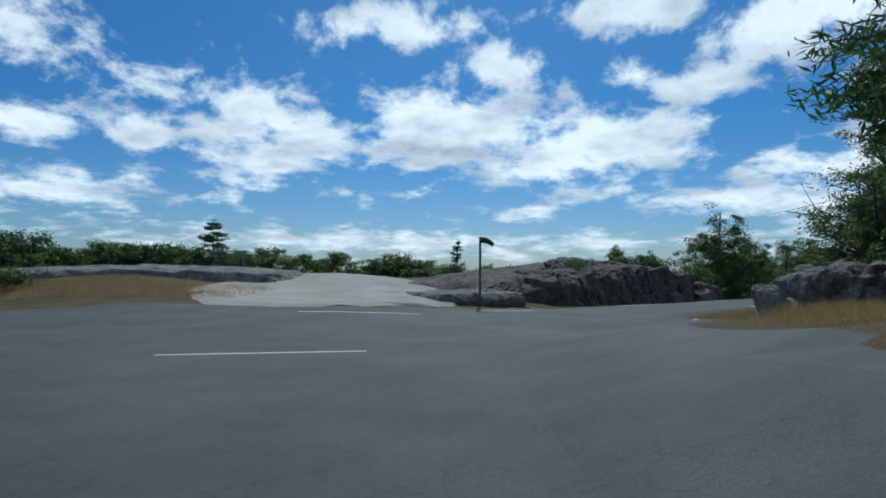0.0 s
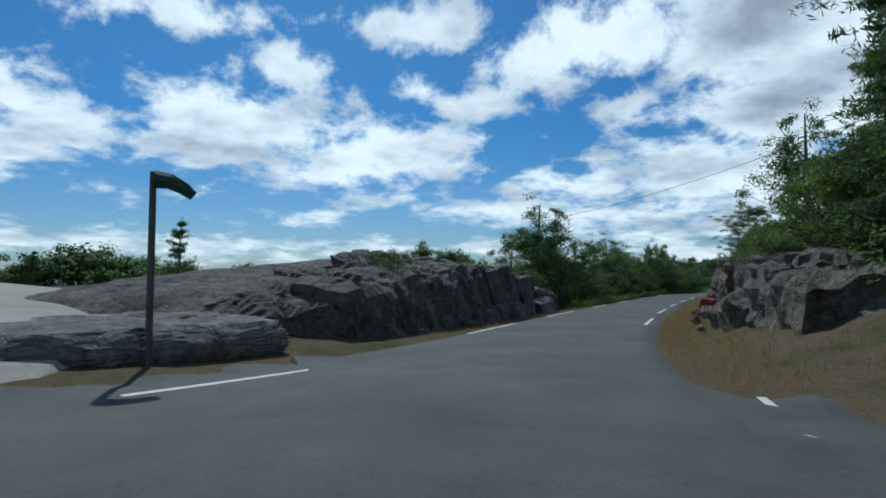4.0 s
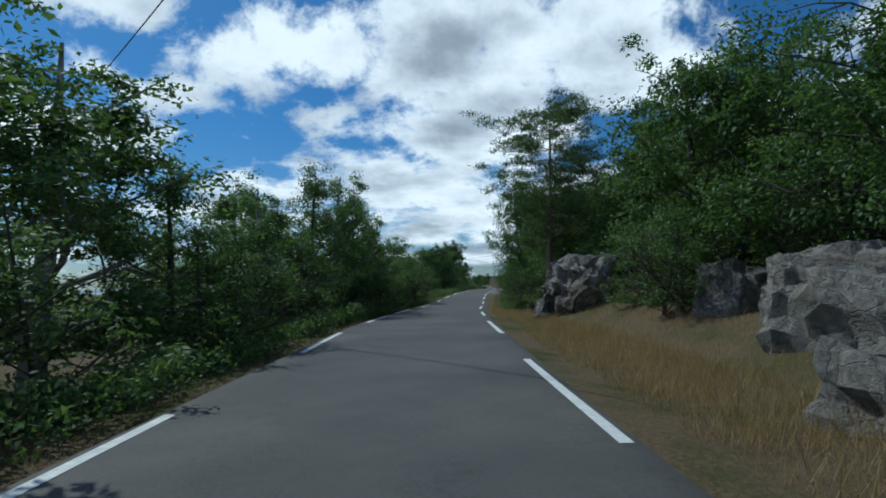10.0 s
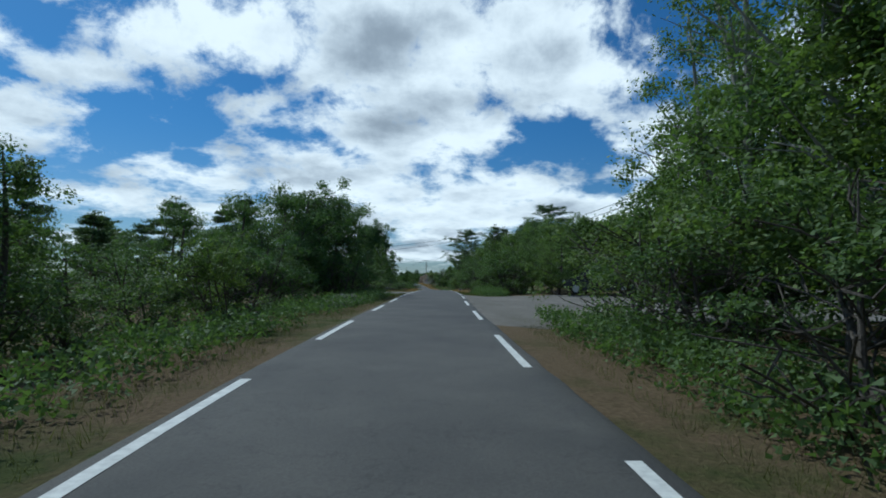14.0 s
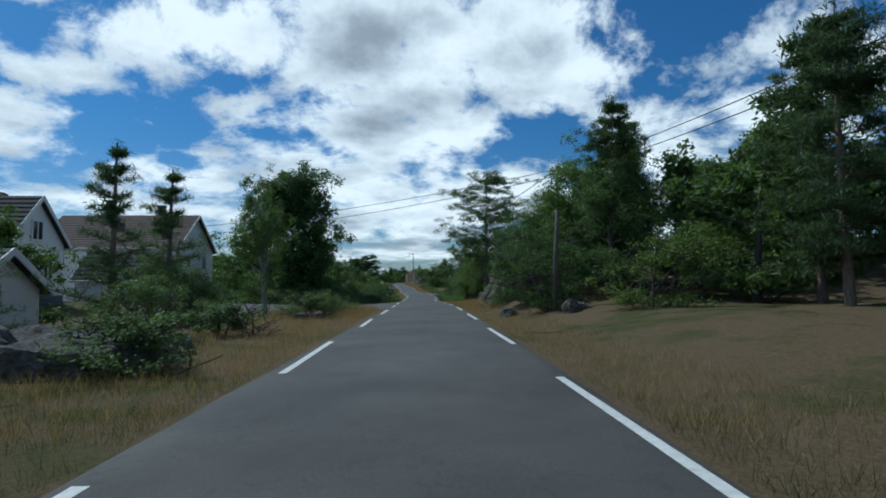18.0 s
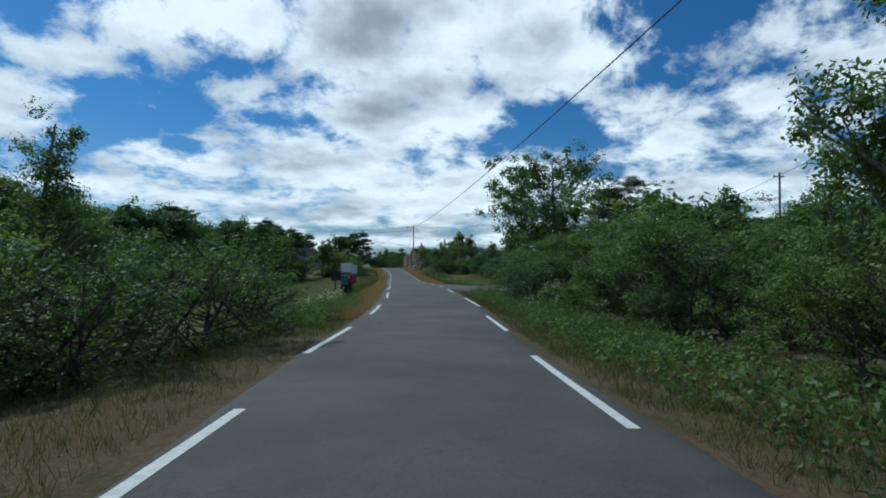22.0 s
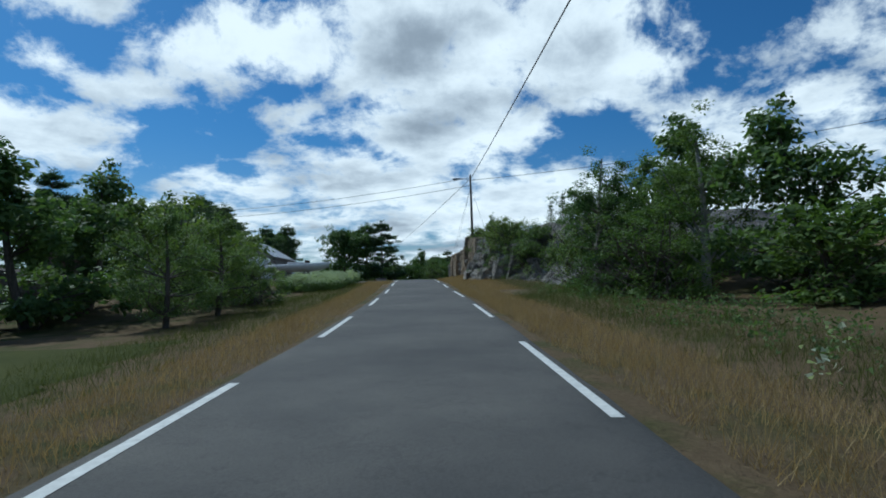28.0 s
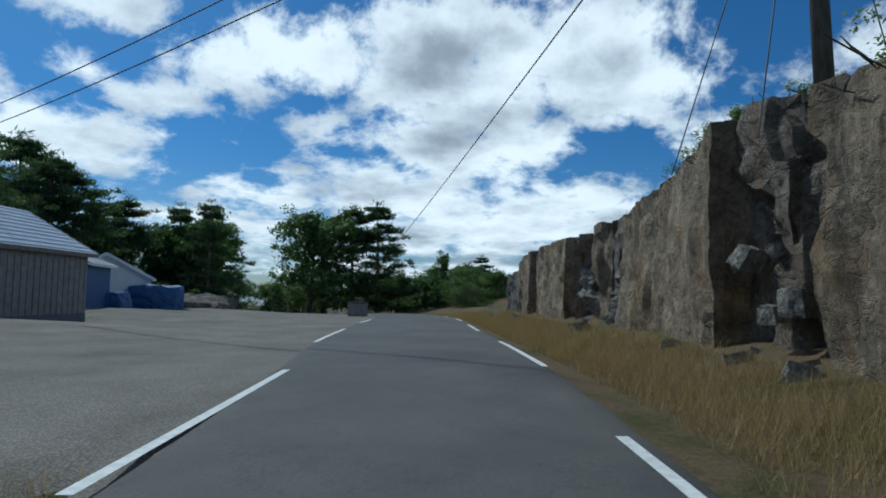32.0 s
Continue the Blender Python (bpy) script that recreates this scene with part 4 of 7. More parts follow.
# ---- junction, yards and other ground cover ----
apron = tagged(flat_patch("junction_apron", [(-90, -25), (4.0, -25), (3.9, 4), (4.3, 9), (5.6, 13.4), (8.4, 17.6), (10.2, 20.6), (9.6, 22.6), (10.2, 24.4), (11.0, 31.3), (7.6, 30.2), (4.2, 27.2), (0.2, 24.3), (-5, 21.9), (-20, 20.2), (-90, 18)], ASPHALT, 0.085, 1.0),
               "wide grey asphalt junction", "road", kind="structure")
tagged(flat_patch("sand_patch", [(-9.2, 21.0), (-5, 22.0), (0.4, 24.4), (1.2, 27), (0.2, 33), (-2, 40), (-7, 43), (-13, 39), (-12.5, 28)], SAND, 0.10, 1.5), "pale trampled gravel on bare rock", "gravel", kind="structure")


def side_patch(name, s0, s1, near, far, mat, label, lift=0.05):
    n = 10
    pts = [road_at(s0 + (s1 - s0) * k / n, near + (0.6 * math.sin(k * 2.1) if abs(near) > abs(far) else 0))[:2] for k in range(n + 1)]
    pts += [road_at(s1 - (s1 - s0) * k / n, far + (0.6 * math.sin(k * 2.1) if abs(far) > abs(near) else 0))[:2] for k in range(n + 1)]
    return tagged(flat_patch(name, pts, mat, lift, min(1.5, abs(far - near) / 4)), label, "ground", kind="structure")


side_patch("gravel_layby", 124, 151, 0.7, 22, GRAVEL, "grey gravel parking place", 0.08)
side_patch("gravel_yard", 161, 176, -8.5, -0.8, GRAVEL, "grey gravel entrance beside the road", 0.08)
side_patch("driveway_north", 211, 231, -19, -0.8, ASPHALT, "grey asphalt driveway to the white house", 0.08)
side_patch("driveway_south", 284, 311, 0.8, 19, ASPHALT, "dark asphalt driveway before the garage", 0.08)
side_patch("turning_place", 300, 319, 12, 24, ASPHALT, "dark asphalt beside the parked car", 0.075)
side_patch("boat_yard", 397, 470, -34, -0.8, GRAVEL, "dusty grey gravel yard", 0.08)
side_patch("lawn_north", 262, 352, -19, -6.0, LAWN, "mown green lawn", 0.05)
side_patch("lawn_south", 312, 345, 6, 22, LAWN, "mown green lawn before the bushes", 0.05)
side_patch("clearing", 176, 191, 3.2, 11, GROUND, "dry grass clearing", 0.05)

# ---- road markings: painted dashes along both edges ----


def dash(s0, s1, lat, width=0.13):
    n = 4
    v, f = [], []
    for i in range(n + 1):
        s = s0 + (s1 - s0) * i / n
        for w in (-width / 2, width / 2):
            x, y, z = road_at(s, lat + w)
            v.append((x, y, z + 0.051 - 0.012 * abs(lat)))
    for i in range(n):
        f.append((2 * i, 2 * i + 1, 2 * i + 3, 2 * i + 2))
    ob = mesh_object("dash", v, f, PAINT)
    ob.parent = road
    return ob


DASH_R = [20, 30, 40, 50.6, 60.6, 71, 81, 91.3, 101, 108.3, 116.5, 124.8, 132.7, 141, 149, 157.5, 166, 176, 185.6, 195, 204.3, 213.6, 223, 232.7, 242, 252.3, 264, 276.6, 288.3, 299.6, 310, 320.2, 330.5, 341, 352, 363, 374.6, 384.4, 393.5, 404, 415.4, 427, 438, 449]
DASH_L = [13, 24.4, 36.1, 45.7, 56.5, 67.3, 76.1, 86, 96.4, 104.5, 111.2, 119.5, 128.2, 135.2, 143, 151.5, 161.5, 171.3, 181.5, 191.4, 200, 209.6, 219, 229, 238, 247.5, 259, 270.3, 281.5, 293.2, 306, 317, 328, 338, 348, 358, 368, 378.4, 388.5, 397.2, 409.3, 423, 434]
for starts, line in ((DASH_R, line_right), (DASH_L, line_left)):
    for a, b in zip(starts, starts[1:]):
        dash(a, a + 0.51 * (b - a), line((a + b) / 2 - 0.2))
for a, b in (((-5.3, 10.7), (-1.5, 11.45)), ((2.9, 13.8), (4.9, 15.6)), ((7.7, 19.2), (9.3, 21.2)), ((-4.9, 19.7), (-0.8, 20.9)), ((1.6, 23.6), (4.6, 25.8))):
    d = Vector((b[0] - a[0], b[1] - a[1], 0))
    nrm = Vector((-d.y, d.x, 0)).normalized() * 0.06
    v = []
    for t in (0, 0.34, 0.67, 1):
        p = Vector((a[0], a[1], 0)) + d * t
        for w in (nrm, -nrm):
            q = p + w
            v.append((q.x, q.y, ground_z(q.x, q.y) + 0.092))
    ob = mesh_object("dash", v, [(2 * i, 2 * i + 1, 2 * i + 3, 2 * i + 2) for i in range(3)], PAINT)
    ob.parent = apron

# ---- rock faces and outcrops ----


def slab(name, x, y, size, seed, mat, label, turn=0, sink=0.5, rough=0.2, blocky=0.35):
    ob = rock_mesh(name, size, seed, mat, rough, 22, blocky)
    ob.matrix_basis = pose(x, y, ground_z(x, y) - size[2] * sink, 0, 0, turn)
    return tagged(ob, label, "rock")


def rock_at(s, lat, size, seed, mat, label, turn=0, sink=0.45, blocky=0.5, name="rock"):
    x, y, _ = road_at(s, lat)
    return slab(name, x, y, size, seed, mat, label, turn + heading(s), sink, 0.22, blocky)


cut = cliff("rock_cutting", 6.5, 36, lambda s: -5.3 - 1.2 * max(0, (12 - s) / 6), 9, [(6, 0.4), (9, 1.3), (12, 1.7), (16, 2.1), (20, 2.5), (27, 2.4), (30, 1.4), (36, 0.3)], ROCK_DARK, 1, "dark fractured gneiss cutting beside the road", side=-1, lean=0.3, blocky=0.35, blocks=0)
for k, p in enumerate(([(6.6, -6.4, 0.4, -0.3), (10.5, -4.6, 1.0, -0.6), (10.8, -8, 1.5, 0), (7, -8.5, 0.8, 0)], [(10.3, -4.6, 1.1, -0.6), (13.0, -4.1, 1.5, -0.9), (15.4, -4.0, 1.85, -1.1), (15.4, -8.5, 2.3, 0), (10.4, -8, 1.7, 0)],
                       [(15.0, -4.0, 1.95, -1.1), (18.0, -3.85, 2.2, -1.2), (21.5, -3.9, 2.2, -1.1), (22.0, -9, 2.8, 0), (18.0, -9, 2.9, 0), (15.0, -8.5, 2.5, 0)], [(21.4, -3.85, 2.2, -0.8), (24.0, -3.9, 2.3, -0.8), (26.4, -4.1, 2.15, -0.8), (27.0, -9, 2.4, 0), (21.4, -9, 2.8, 0)],
                       [(26.5, -4.2, 1.85, -0.5), (28.2, -4.1, 2.05, -0.35), (29.6, -4.7, 1.8, -0.1), (30.2, -7.0, 1.3, 0), (26.6, -8.0, 2.2, 0)])):
    bulk("bedrock", cut, p, ROCK_DARK, 60 + k, plates=0.11)
for k, p in enumerate(([(30.2, -4.6, 1.25, -0.2), (32.4, -4.4, 1.3, -0.3), (33.0, -6.4, 1.2, 0), (30.4, -7.0, 1.5, 0)], [(32.8, -4.5, 1.0, -0.3), (35.4, -4.6, 0.7, -0.3), (35.6, -6.4, 0.8, 0), (33.2, -6.8, 1.2, 0)],
                       [(29.4, -4.0, 0.4, -0.3), (31.6, -3.9, 0.45, -0.3), (31.4, -4.8, 0.6, 0), (29.6, -4.9, 0.6, 0)], [(24.0, -3.7, 0.45, -0.3), (26.2, -3.8, 0.3, -0.2), (26.0, -4.6, 0.5, 0), (24.2, -4.5, 0.6, 0)])):
    bulk("block", cut, p, ROCK_PALE if k > 1 else ROCK_DARK, 70 + k, plates=0.07, cell=0.3)
blast = cliff("blasted_rock", 6.5, 52, lambda s: 5.6 + 0.25 * math.sin(s * 0.4) + max(0, 11 - s) * 0.25, 9, [(6.5, 0.8), (9, 1.5), (13, 1.7), (18, 1.8), (21, 2.3), (25.5, 2.2), (27.5, 1.5), (31, 2.2), (35, 3.3), (39, 3.9), (44, 3.2), (48, 1.8), (52, 0.5)], ROCK_MIXED, 2, "pink and grey blasted rock beside the road", lean=lambda s: float(np.interp(s, [26, 34, 44, 50], [0.35, 0.95, 0.95, 0.6])), blocky=0.4, blocks=0)
# upright blocks, then long slabs that dip towards the road
for k, (p, m, pl) in enumerate((([(21.5, 4.9, 2.5, 0.15), (24.9, 4.5, 2.7, 0.25), (25.2, 7.5, 2.6, 0), (21.6, 7.5, 2.6, 0)], ROCK_MIXED, 0.12), ([(18.2, 5.4, 2.45, 0.1), (21.4, 5.2, 2.6, 0.1), (21.6, 8, 2.5, 0), (18.0, 8, 2.4, 0)], ROCK_DARK, 0.06),
                                ([(14.6, 5.2, 2.0, 0.3), (18.4, 4.8, 2.1, 0.4), (18.3, 8, 2.4, 0), (14.5, 8, 2.3, 0)], ROCK_DARK, 0.10), ([(10.8, 5.2, 1.5, 0.4), (14.8, 5.0, 1.9, 0.4), (14.6, 8, 2.0, 0), (10.6, 8, 1.8, 0)], ROCK_MIXED, 0.10),
                                ([(16.4, 4.4, 0.9, 0.4), (19.4, 4.3, 1.2, 0.5), (19.2, 5.8, 1.3, 0), (16.6, 5.8, 1.2, 0)], ROCK_MIXED, 0.12), ([(19.6, 4.5, 0.8, 0.4), (22.3, 4.5, 0.9, 0.4), (22.2, 5.8, 1.1, 0), (19.7, 5.8, 1.1, 0)], ROCK_PINK, 0.14),
                                ([(24.9, 4.5, 1.3, 0.9), (28.6, 4.3, 1.1, 0.9), (28.8, 8, 2.2, 0), (25.0, 8, 2.2, 0)], ROCK_MIXED, 0.10), ([(26.4, 4.0, 0.5, 0.5), (30.0, 3.9, 0.5, 0.5), (30.2, 5.6, 0.9, 0), (26.5, 5.6, 0.9, 0)], ROCK_PINK, 0.12),
                                ([(28.5, 4.6, 0.9, 0.7), (33.4, 4.4, 1.2, 0.8), (34.2, 9.5, 3.9, 0), (28.4, 9.0, 3.0, 0)], ROCK_GREY, 0.08), ([(33.2, 4.5, 1.1, 0.5), (38.4, 4.5, 1.3, 0.5), (39.0, 9.8, 4.6, 0), (33.6, 9.6, 4.2, 0)], ROCK_MIXED, 0.08),
                                ([(38.2, 4.7, 0.9, 0.5), (43.4, 4.9, 0.9, 0.7), (43.6, 9.2, 3.6, 0), (38.6, 9.6, 4.3, 0)], ROCK_MIXED, 0.09), ([(43.2, 4.6, 0.6, 0.6), (48.6, 4.6, 0.6, 0.6), (48.4, 8.6, 2.0, 0), (43.4, 9.0, 2.8, 0)], ROCK_MIXED, 0.10),
                                ([(34.0, 3.9, 0.5, 0.4), (37.0, 3.9, 0.6, 0.4), (36.8, 5.0, 0.9, 0), (34.2, 5.0, 0.8, 0)], ROCK_DARK, 0.10), ([(38.8, 4.0, 0.35, 0.4), (41.4, 4.0, 0.4, 0.4), (41.2, 5.2, 0.8, 0), (39.0, 5.2, 0.8, 0)], ROCK_PINK, 0.10))):
    bulk("slab", blast, p, m, 80 + k, plates=pl * 1.7, rough=0.10)
rng = np.random.default_rng(78)
for k in range(26):      # broken stones along the foot
    s = rng.uniform(15, 47)
    x, y, z = road_at(s, rng.uniform(3.7, 4.9))
    q = rng.uniform(0.14, 0.42)
    block("stone", blast, pose(x, y, z + 0.12, rng.uniform(-25, 25), rng.uniform(-25, 25), rng.uniform(0, 180)), (q * 1.3, q, q * 0.7), 400 + k, (ROCK_MIXED, ROCK_PINK, ROCK_GREY)[k % 3])
crop = cliff("rock_outcrop", 50, 63, lambda s: 4.8 + 0.3 * math.sin(s * 0.6), 6, [(50, 0.3), (52, 0.9), (56, 1.0), (59, 0.9), (61, 0.6), (63, 0.2)], ROCK_GREY, 3, "low pale rock ledges in dry grass", lean=0.6, blocky=0.4, blocks=0)
for k, p in enumerate(([(51.8, 5.2, 0.7, 0.6), (54.0, 4.8, 0.8, 0.6), (54.6, 7.5, 1.3, 0), (51.8, 7.8, 1.2, 0)], [(53.6, 4.4, 0.7, 0.5), (57.0, 4.3, 0.8, 0.5), (57.2, 7.0, 1.3, 0), (53.8, 7.2, 1.4, 0)], [(53.5, 4.1, 0.3, 0.4), (55.4, 3.9, 0.35, 0.4), (55.2, 5.0, 0.5, 0), (53.8, 5.2, 0.5, 0)],
                       [(56.8, 3.9, 0.7, 0.4), (59.6, 3.8, 0.8, 0.4), (59.6, 6.0, 0.9, 0), (57.0, 6.2, 1.1, 0)], [(60.0, 3.9, 0.9, 0.3), (61.8, 3.8, 0.8, 0.3), (62.0, 5.4, 0.9, 0), (60.2, 5.6, 1.0, 0)])):
    bulk("ledge", crop, p, ROCK_MIXED if k % 2 else ROCK_PALE, 100 + k, plates=0.17, rough=0.09, cell=0.28)
for p, m, lab in (([(63.2, 5.6, 1.3, 0.5), (65.0, 5.0, 1.7, 0.6), (67.2, 6.4, 1.75, 0.3), (67.0, 9.0, 1.9, 0), (63.0, 9.0, 2.0, 0)], ROCK_PALE, "large pale flat-faced boulder under the oaks"), ([(68.2, 6.4, 1.5, 0.3), (69.6, 6.2, 1.7, 0.3), (70.0, 7.8, 1.5, 0), (68.3, 7.9, 1.6, 0)], ROCK_GREY, "upright grey rock beside the boulder")):
    bo = empty("boulder", Matrix(), lab, "rock")
    bulk("stone", bo, p, m, int(p[0][0]), plates=0.12, rough=0.07, cell=0.28)
knoll = empty("rock_knoll", Matrix(), "grey rock knoll under the oaks", "rock")
for k, (p, m) in enumerate((([(79.0, 4.9, 1.9, 0.4), (80.4, 4.3, 2.5, 0.5), (81.6, 4.3, 2.1, 0.5), (82.0, 6.6, 2.5, 0), (79.0, 6.8, 2.7, 0)], ROCK_PALE), ([(78.5, 5.4, 1.6, 0.4), (79.3, 5.0, 2.2, 0.5), (79.4, 6.8, 2.6, 0), (78.6, 6.8, 2.1, 0)], ROCK_PALE),
                            ([(78.3, 4.9, 0.8, 0.3), (79.4, 4.5, 1.2, 0.4), (79.5, 5.6, 1.5, 0), (78.4, 6.0, 1.2, 0)], ROCK_MIXED), ([(79.6, 4.1, 0.9, 0.2), (81.0, 4.0, 0.7, 0.3), (81.2, 4.9, 1.3, 0), (79.7, 5.0, 1.3, 0)], ROCK_GREY),
                            ([(81.4, 4.3, 1.5, 0.3), (83.0, 4.4, 1.1, 0.3), (83.4, 7.0, 1.7, 0), (81.4, 7.0, 2.0, 0)], ROCK_GREY), ([(83.0, 4.7, 0.9, 0.4), (85.4, 4.8, 0.5, 0.4), (85.6, 7.0, 0.9, 0), (83.2, 7.0, 1.2, 0)], ROCK_DARK))):
    bulk("rock_face", knoll, p, m, 110 + k, plates=0.2, rough=0.12, cell=0.24, tall=0.6)
crag = empty("granite_crag", Matrix(), "tall grey granite crag with deep cracks", "rock")
for k, p in enumerate(([(204.6, 5.6, 2.6, 0.4), (208.6, 5.2, 3.4, 0.4), (208.8, 10, 4.0, 0), (204.6, 10, 3.4, 0)], [(208.4, 5.1, 3.6, 0.5), (212.2, 5.0, 4.3, 0.6), (212.4, 10, 4.8, 0), (208.4, 10, 4.4, 0)], [(212.0, 5.1, 4.2, 0.7), (214.6, 5.2, 4.6, 0.8), (214.8, 10, 4.8, 0), (212.0, 10, 4.8, 0)],
                       [(214.4, 5.4, 4.2, 0.6), (217.2, 5.6, 3.9, 0.4), (217.6, 10, 3.8, 0), (214.4, 10, 4.6, 0)], [(214.0, 4.7, 2.3, 0.9), (217.2, 4.6, 2.0, 0.9), (217.6, 6.6, 2.6, 0), (214.2, 6.6, 3.0, 0)], [(216.8, 5.2, 2.5, 1.0), (220.8, 5.3, 2.2, 1.0), (221.4, 9.5, 2.6, 0), (216.8, 9.5, 3.0, 0)],
                       [(216.4, 4.4, 1.2, 0.7), (218.8, 4.3, 1.1, 0.7), (219.2, 6.0, 1.6, 0), (216.6, 6.0, 1.7, 0)], [(220.4, 5.2, 1.9, 0.9), (224.8, 5.3, 1.6, 0.9), (225.2, 9.0, 2.0, 0), (220.6, 9.0, 2.4, 0)], [(224.4, 5.1, 1.2, 0.7), (228.8, 5.2, 0.8, 0.7), (229.0, 8.6, 1.2, 0), (224.6, 8.6, 1.7, 0)],
                       [(210.0, 4.4, 1.7, 0.8), (213.4, 4.3, 1.9, 0.9), (213.4, 6.0, 2.4, 0), (210.0, 6.0, 2.2, 0)])):
    bulk("slab", crag, [(s, lat, top * 0.86, back) for s, lat, top, back in p], ROCK_CRAG, 120 + k, plates=0.15, rough=0.09, cell=0.3, beds=0.5, tall=0.33)
bulk("block", crag, [(221.0, 6.2, 2.5, 0.1), (224.6, 6.1, 2.6, 0.1), (224.8, 9, 2.6, 0), (221.0, 9, 2.6, 0)], ROCK_DARK, 133, plates=0.06)
hill = cliff("rock_hillside", 364, 398.5, lambda s: float(np.interp(s, [364, 372, 381, 388, 399], [11.0, 9.8, 9.0, 6.2, 6.4])), 16, [(364, 0.8), (369, 3.2), (376, 4.9), (384, 5.3), (392, 5.4), (398, 5.0)], ROCK_GREY, 6, "grey sloping rock hillside with ledges", lean=lambda s: float(np.interp(s, [370, 384, 392, 398], [1.0, 0.85, 0.6, 0.25])), blocky=0.5, blocks=10, big=1.5)
for k, p in enumerate(([(388.0, 5.4, 0.9, 0.4), (392.6, 5.0, 1.0, 0.4), (393.0, 8, 1.4, 0), (388.0, 8, 1.5, 0)], [(392.2, 5.1, 1.5, 0.3), (397.8, 5.2, 1.7, 0.3), (398.0, 8, 1.9, 0), (392.4, 8, 1.8, 0)], [(390.6, 6.0, 2.3, 0.4), (397.6, 5.7, 2.9, 0.3), (398.0, 9, 3.0, 0), (390.8, 9, 2.6, 0)], [(386.0, 6.4, 2.0, 0.6), (391.2, 6.2, 2.4, 0.5), (391.4, 9, 2.6, 0), (386.2, 9.4, 2.4, 0)],
                       [(392.0, 6.6, 3.6, 0.5), (398.4, 6.1, 4.3, 0.3), (398.8, 10, 4.8, 0), (392.2, 10, 4.2, 0)], [(384.6, 7.4, 3.0, 0.8), (392.6, 7.0, 3.7, 0.6), (392.8, 11, 4.4, 0), (384.8, 11.4, 4.0, 0)], [(394.0, 4.6, 0.6, 0.3), (396.4, 4.6, 0.7, 0.3), (396.2, 5.8, 0.9, 0), (394.2, 5.8, 0.9, 0)])):
    bulk("ledge", hill, p, ROCK_GREY if k % 3 else ROCK_PALE, 140 + k, plates=0.11, rough=0.09)
wall = cliff("rock_wall", 398, 447, lambda s: 8.4 + 0.25 * math.sin(s * 0.7), 10, [(396, 4.4), (400, 4.7), (404, 4.6), (408, 4.2), (412, 3.9), (420, 3.9), (430, 4.0), (438, 2.8), (447, 0.6)], ROCK_DARK, 7, "tall blasted rock wall of tan and dark slabs", lean=0.04, blocky=0.4, blocks=0)
# broad upright slabs, stepped in and out along the wall
for k, (s0, s1, lat0, lat1, h0, h1, m, pl) in enumerate(((397.8, 401.7, 6.0, 5.8, 4.4, 4.6, ROCK_TAN, 0.08), (401.5, 403.2, 6.2, 6.1, 4.6, 4.7, ROCK_MIXED, 0.15), (403.0, 405.0, 6.2, 6.3, 4.8, 4.9, ROCK_MIXED, 0.13), (404.7, 410.9, 5.6, 5.9, 5.0, 3.9, ROCK_TAN, 0.04),
                                                         (410.8, 412.4, 6.5, 6.4, 3.9, 3.9, ROCK_DARK, 0.10), (412.3, 414.0, 6.1, 6.15, 4.0, 3.9, ROCK_TAN, 0.07), (413.9, 416.2, 6.6, 6.5, 3.8, 3.8, ROCK_DARK, 0.12), (416.1, 417.6, 6.1, 6.1, 3.9, 3.8, ROCK_TAN, 0.06), (417.5, 424.5, 5.9, 6.0, 3.9, 3.9, ROCK_TAN, 0.05),
                                                         (424.4, 426.4, 6.4, 6.3, 3.9, 4.0, ROCK_DARK, 0.10), (426.3, 431.0, 5.9, 6.0, 4.0, 3.7, ROCK_TAN, 0.06), (430.9, 436.0, 6.2, 6.2, 3.5, 2.8, ROCK_GREY, 0.08))):
    bulk("slab", wall, [(s0, lat0, h0, 0.12), ((s0 + s1) / 2, (lat0 + lat1) / 2 + (0.25 if k % 2 else -0.06), (h0 + h1) / 2 + 0.15, 0.2), (s1, lat1, h1, 0.12), (s1 + 0.2, 9.6, h1 + 0.2, 0), (s0 - 0.5, 9.6, h0 + 0.2, 0)], m, 160 + k, plates=pl * 1.7, rough=0.06, beds=0.3, tall=0.3)
rng = np.random.default_rng(77)
for k in range(30):      # pale broken rock in the recesses and along the foot
    s = (rng.uniform(402.0, 404.2), rng.uniform(410.9, 412.3), rng.uniform(414.0, 416.0), rng.uniform(399, 434))[k % 4]
    x, y, z = road_at(s, ((5.95, 6.4, 6.4, 5.3)[k % 4]) + rng.uniform(-0.2, 0.2))
    q = rng.uniform(0.3, 0.75)
    block("rubble", wall, pose(x, y, z + (rng.uniform(0.1, 2.6) if k % 4 < 3 else 0.15), rng.uniform(-25, 25), rng.uniform(-25, 25), rng.uniform(0, 180)), (q, q * 0.8, q * 0.8), 300 + k, ROCK_PALE)
slab("rock", 11.8, 17.1, (1.7, 2.2, 1.9), 11, ROCK_PALE, "grey weathered rock at the junction's edge", 20, 0.25, 0.28, 0.7)
slab("rock", 12.6, 13.2, (2.2, 2.2, 1.6), 10, ROCK_GREY, "grey weathered rock under the pines", 50, 0.3, 0.28, 0.7)
slab("rock_slab", -18, 37, (11, 7, 2.2), 12, ROCK_PALE, "smooth pale rock slab by the sea", 5, 0.68, 0.15, 0.25)
slab("rock_slab", -3.0, 44, (9, 4.0, 1.2), 13, ROCK_GREY, "smooth pale rock slab behind the gravel", 0, 0.45, 0.15, 0.25)
slab("rock_slab", 1.0, 28.2, (3.2, 2.6, 0.55), 25, ROCK_PALE, "low smooth rock slab under the wind sock", 30, 0.25, 0.12, 0.25)
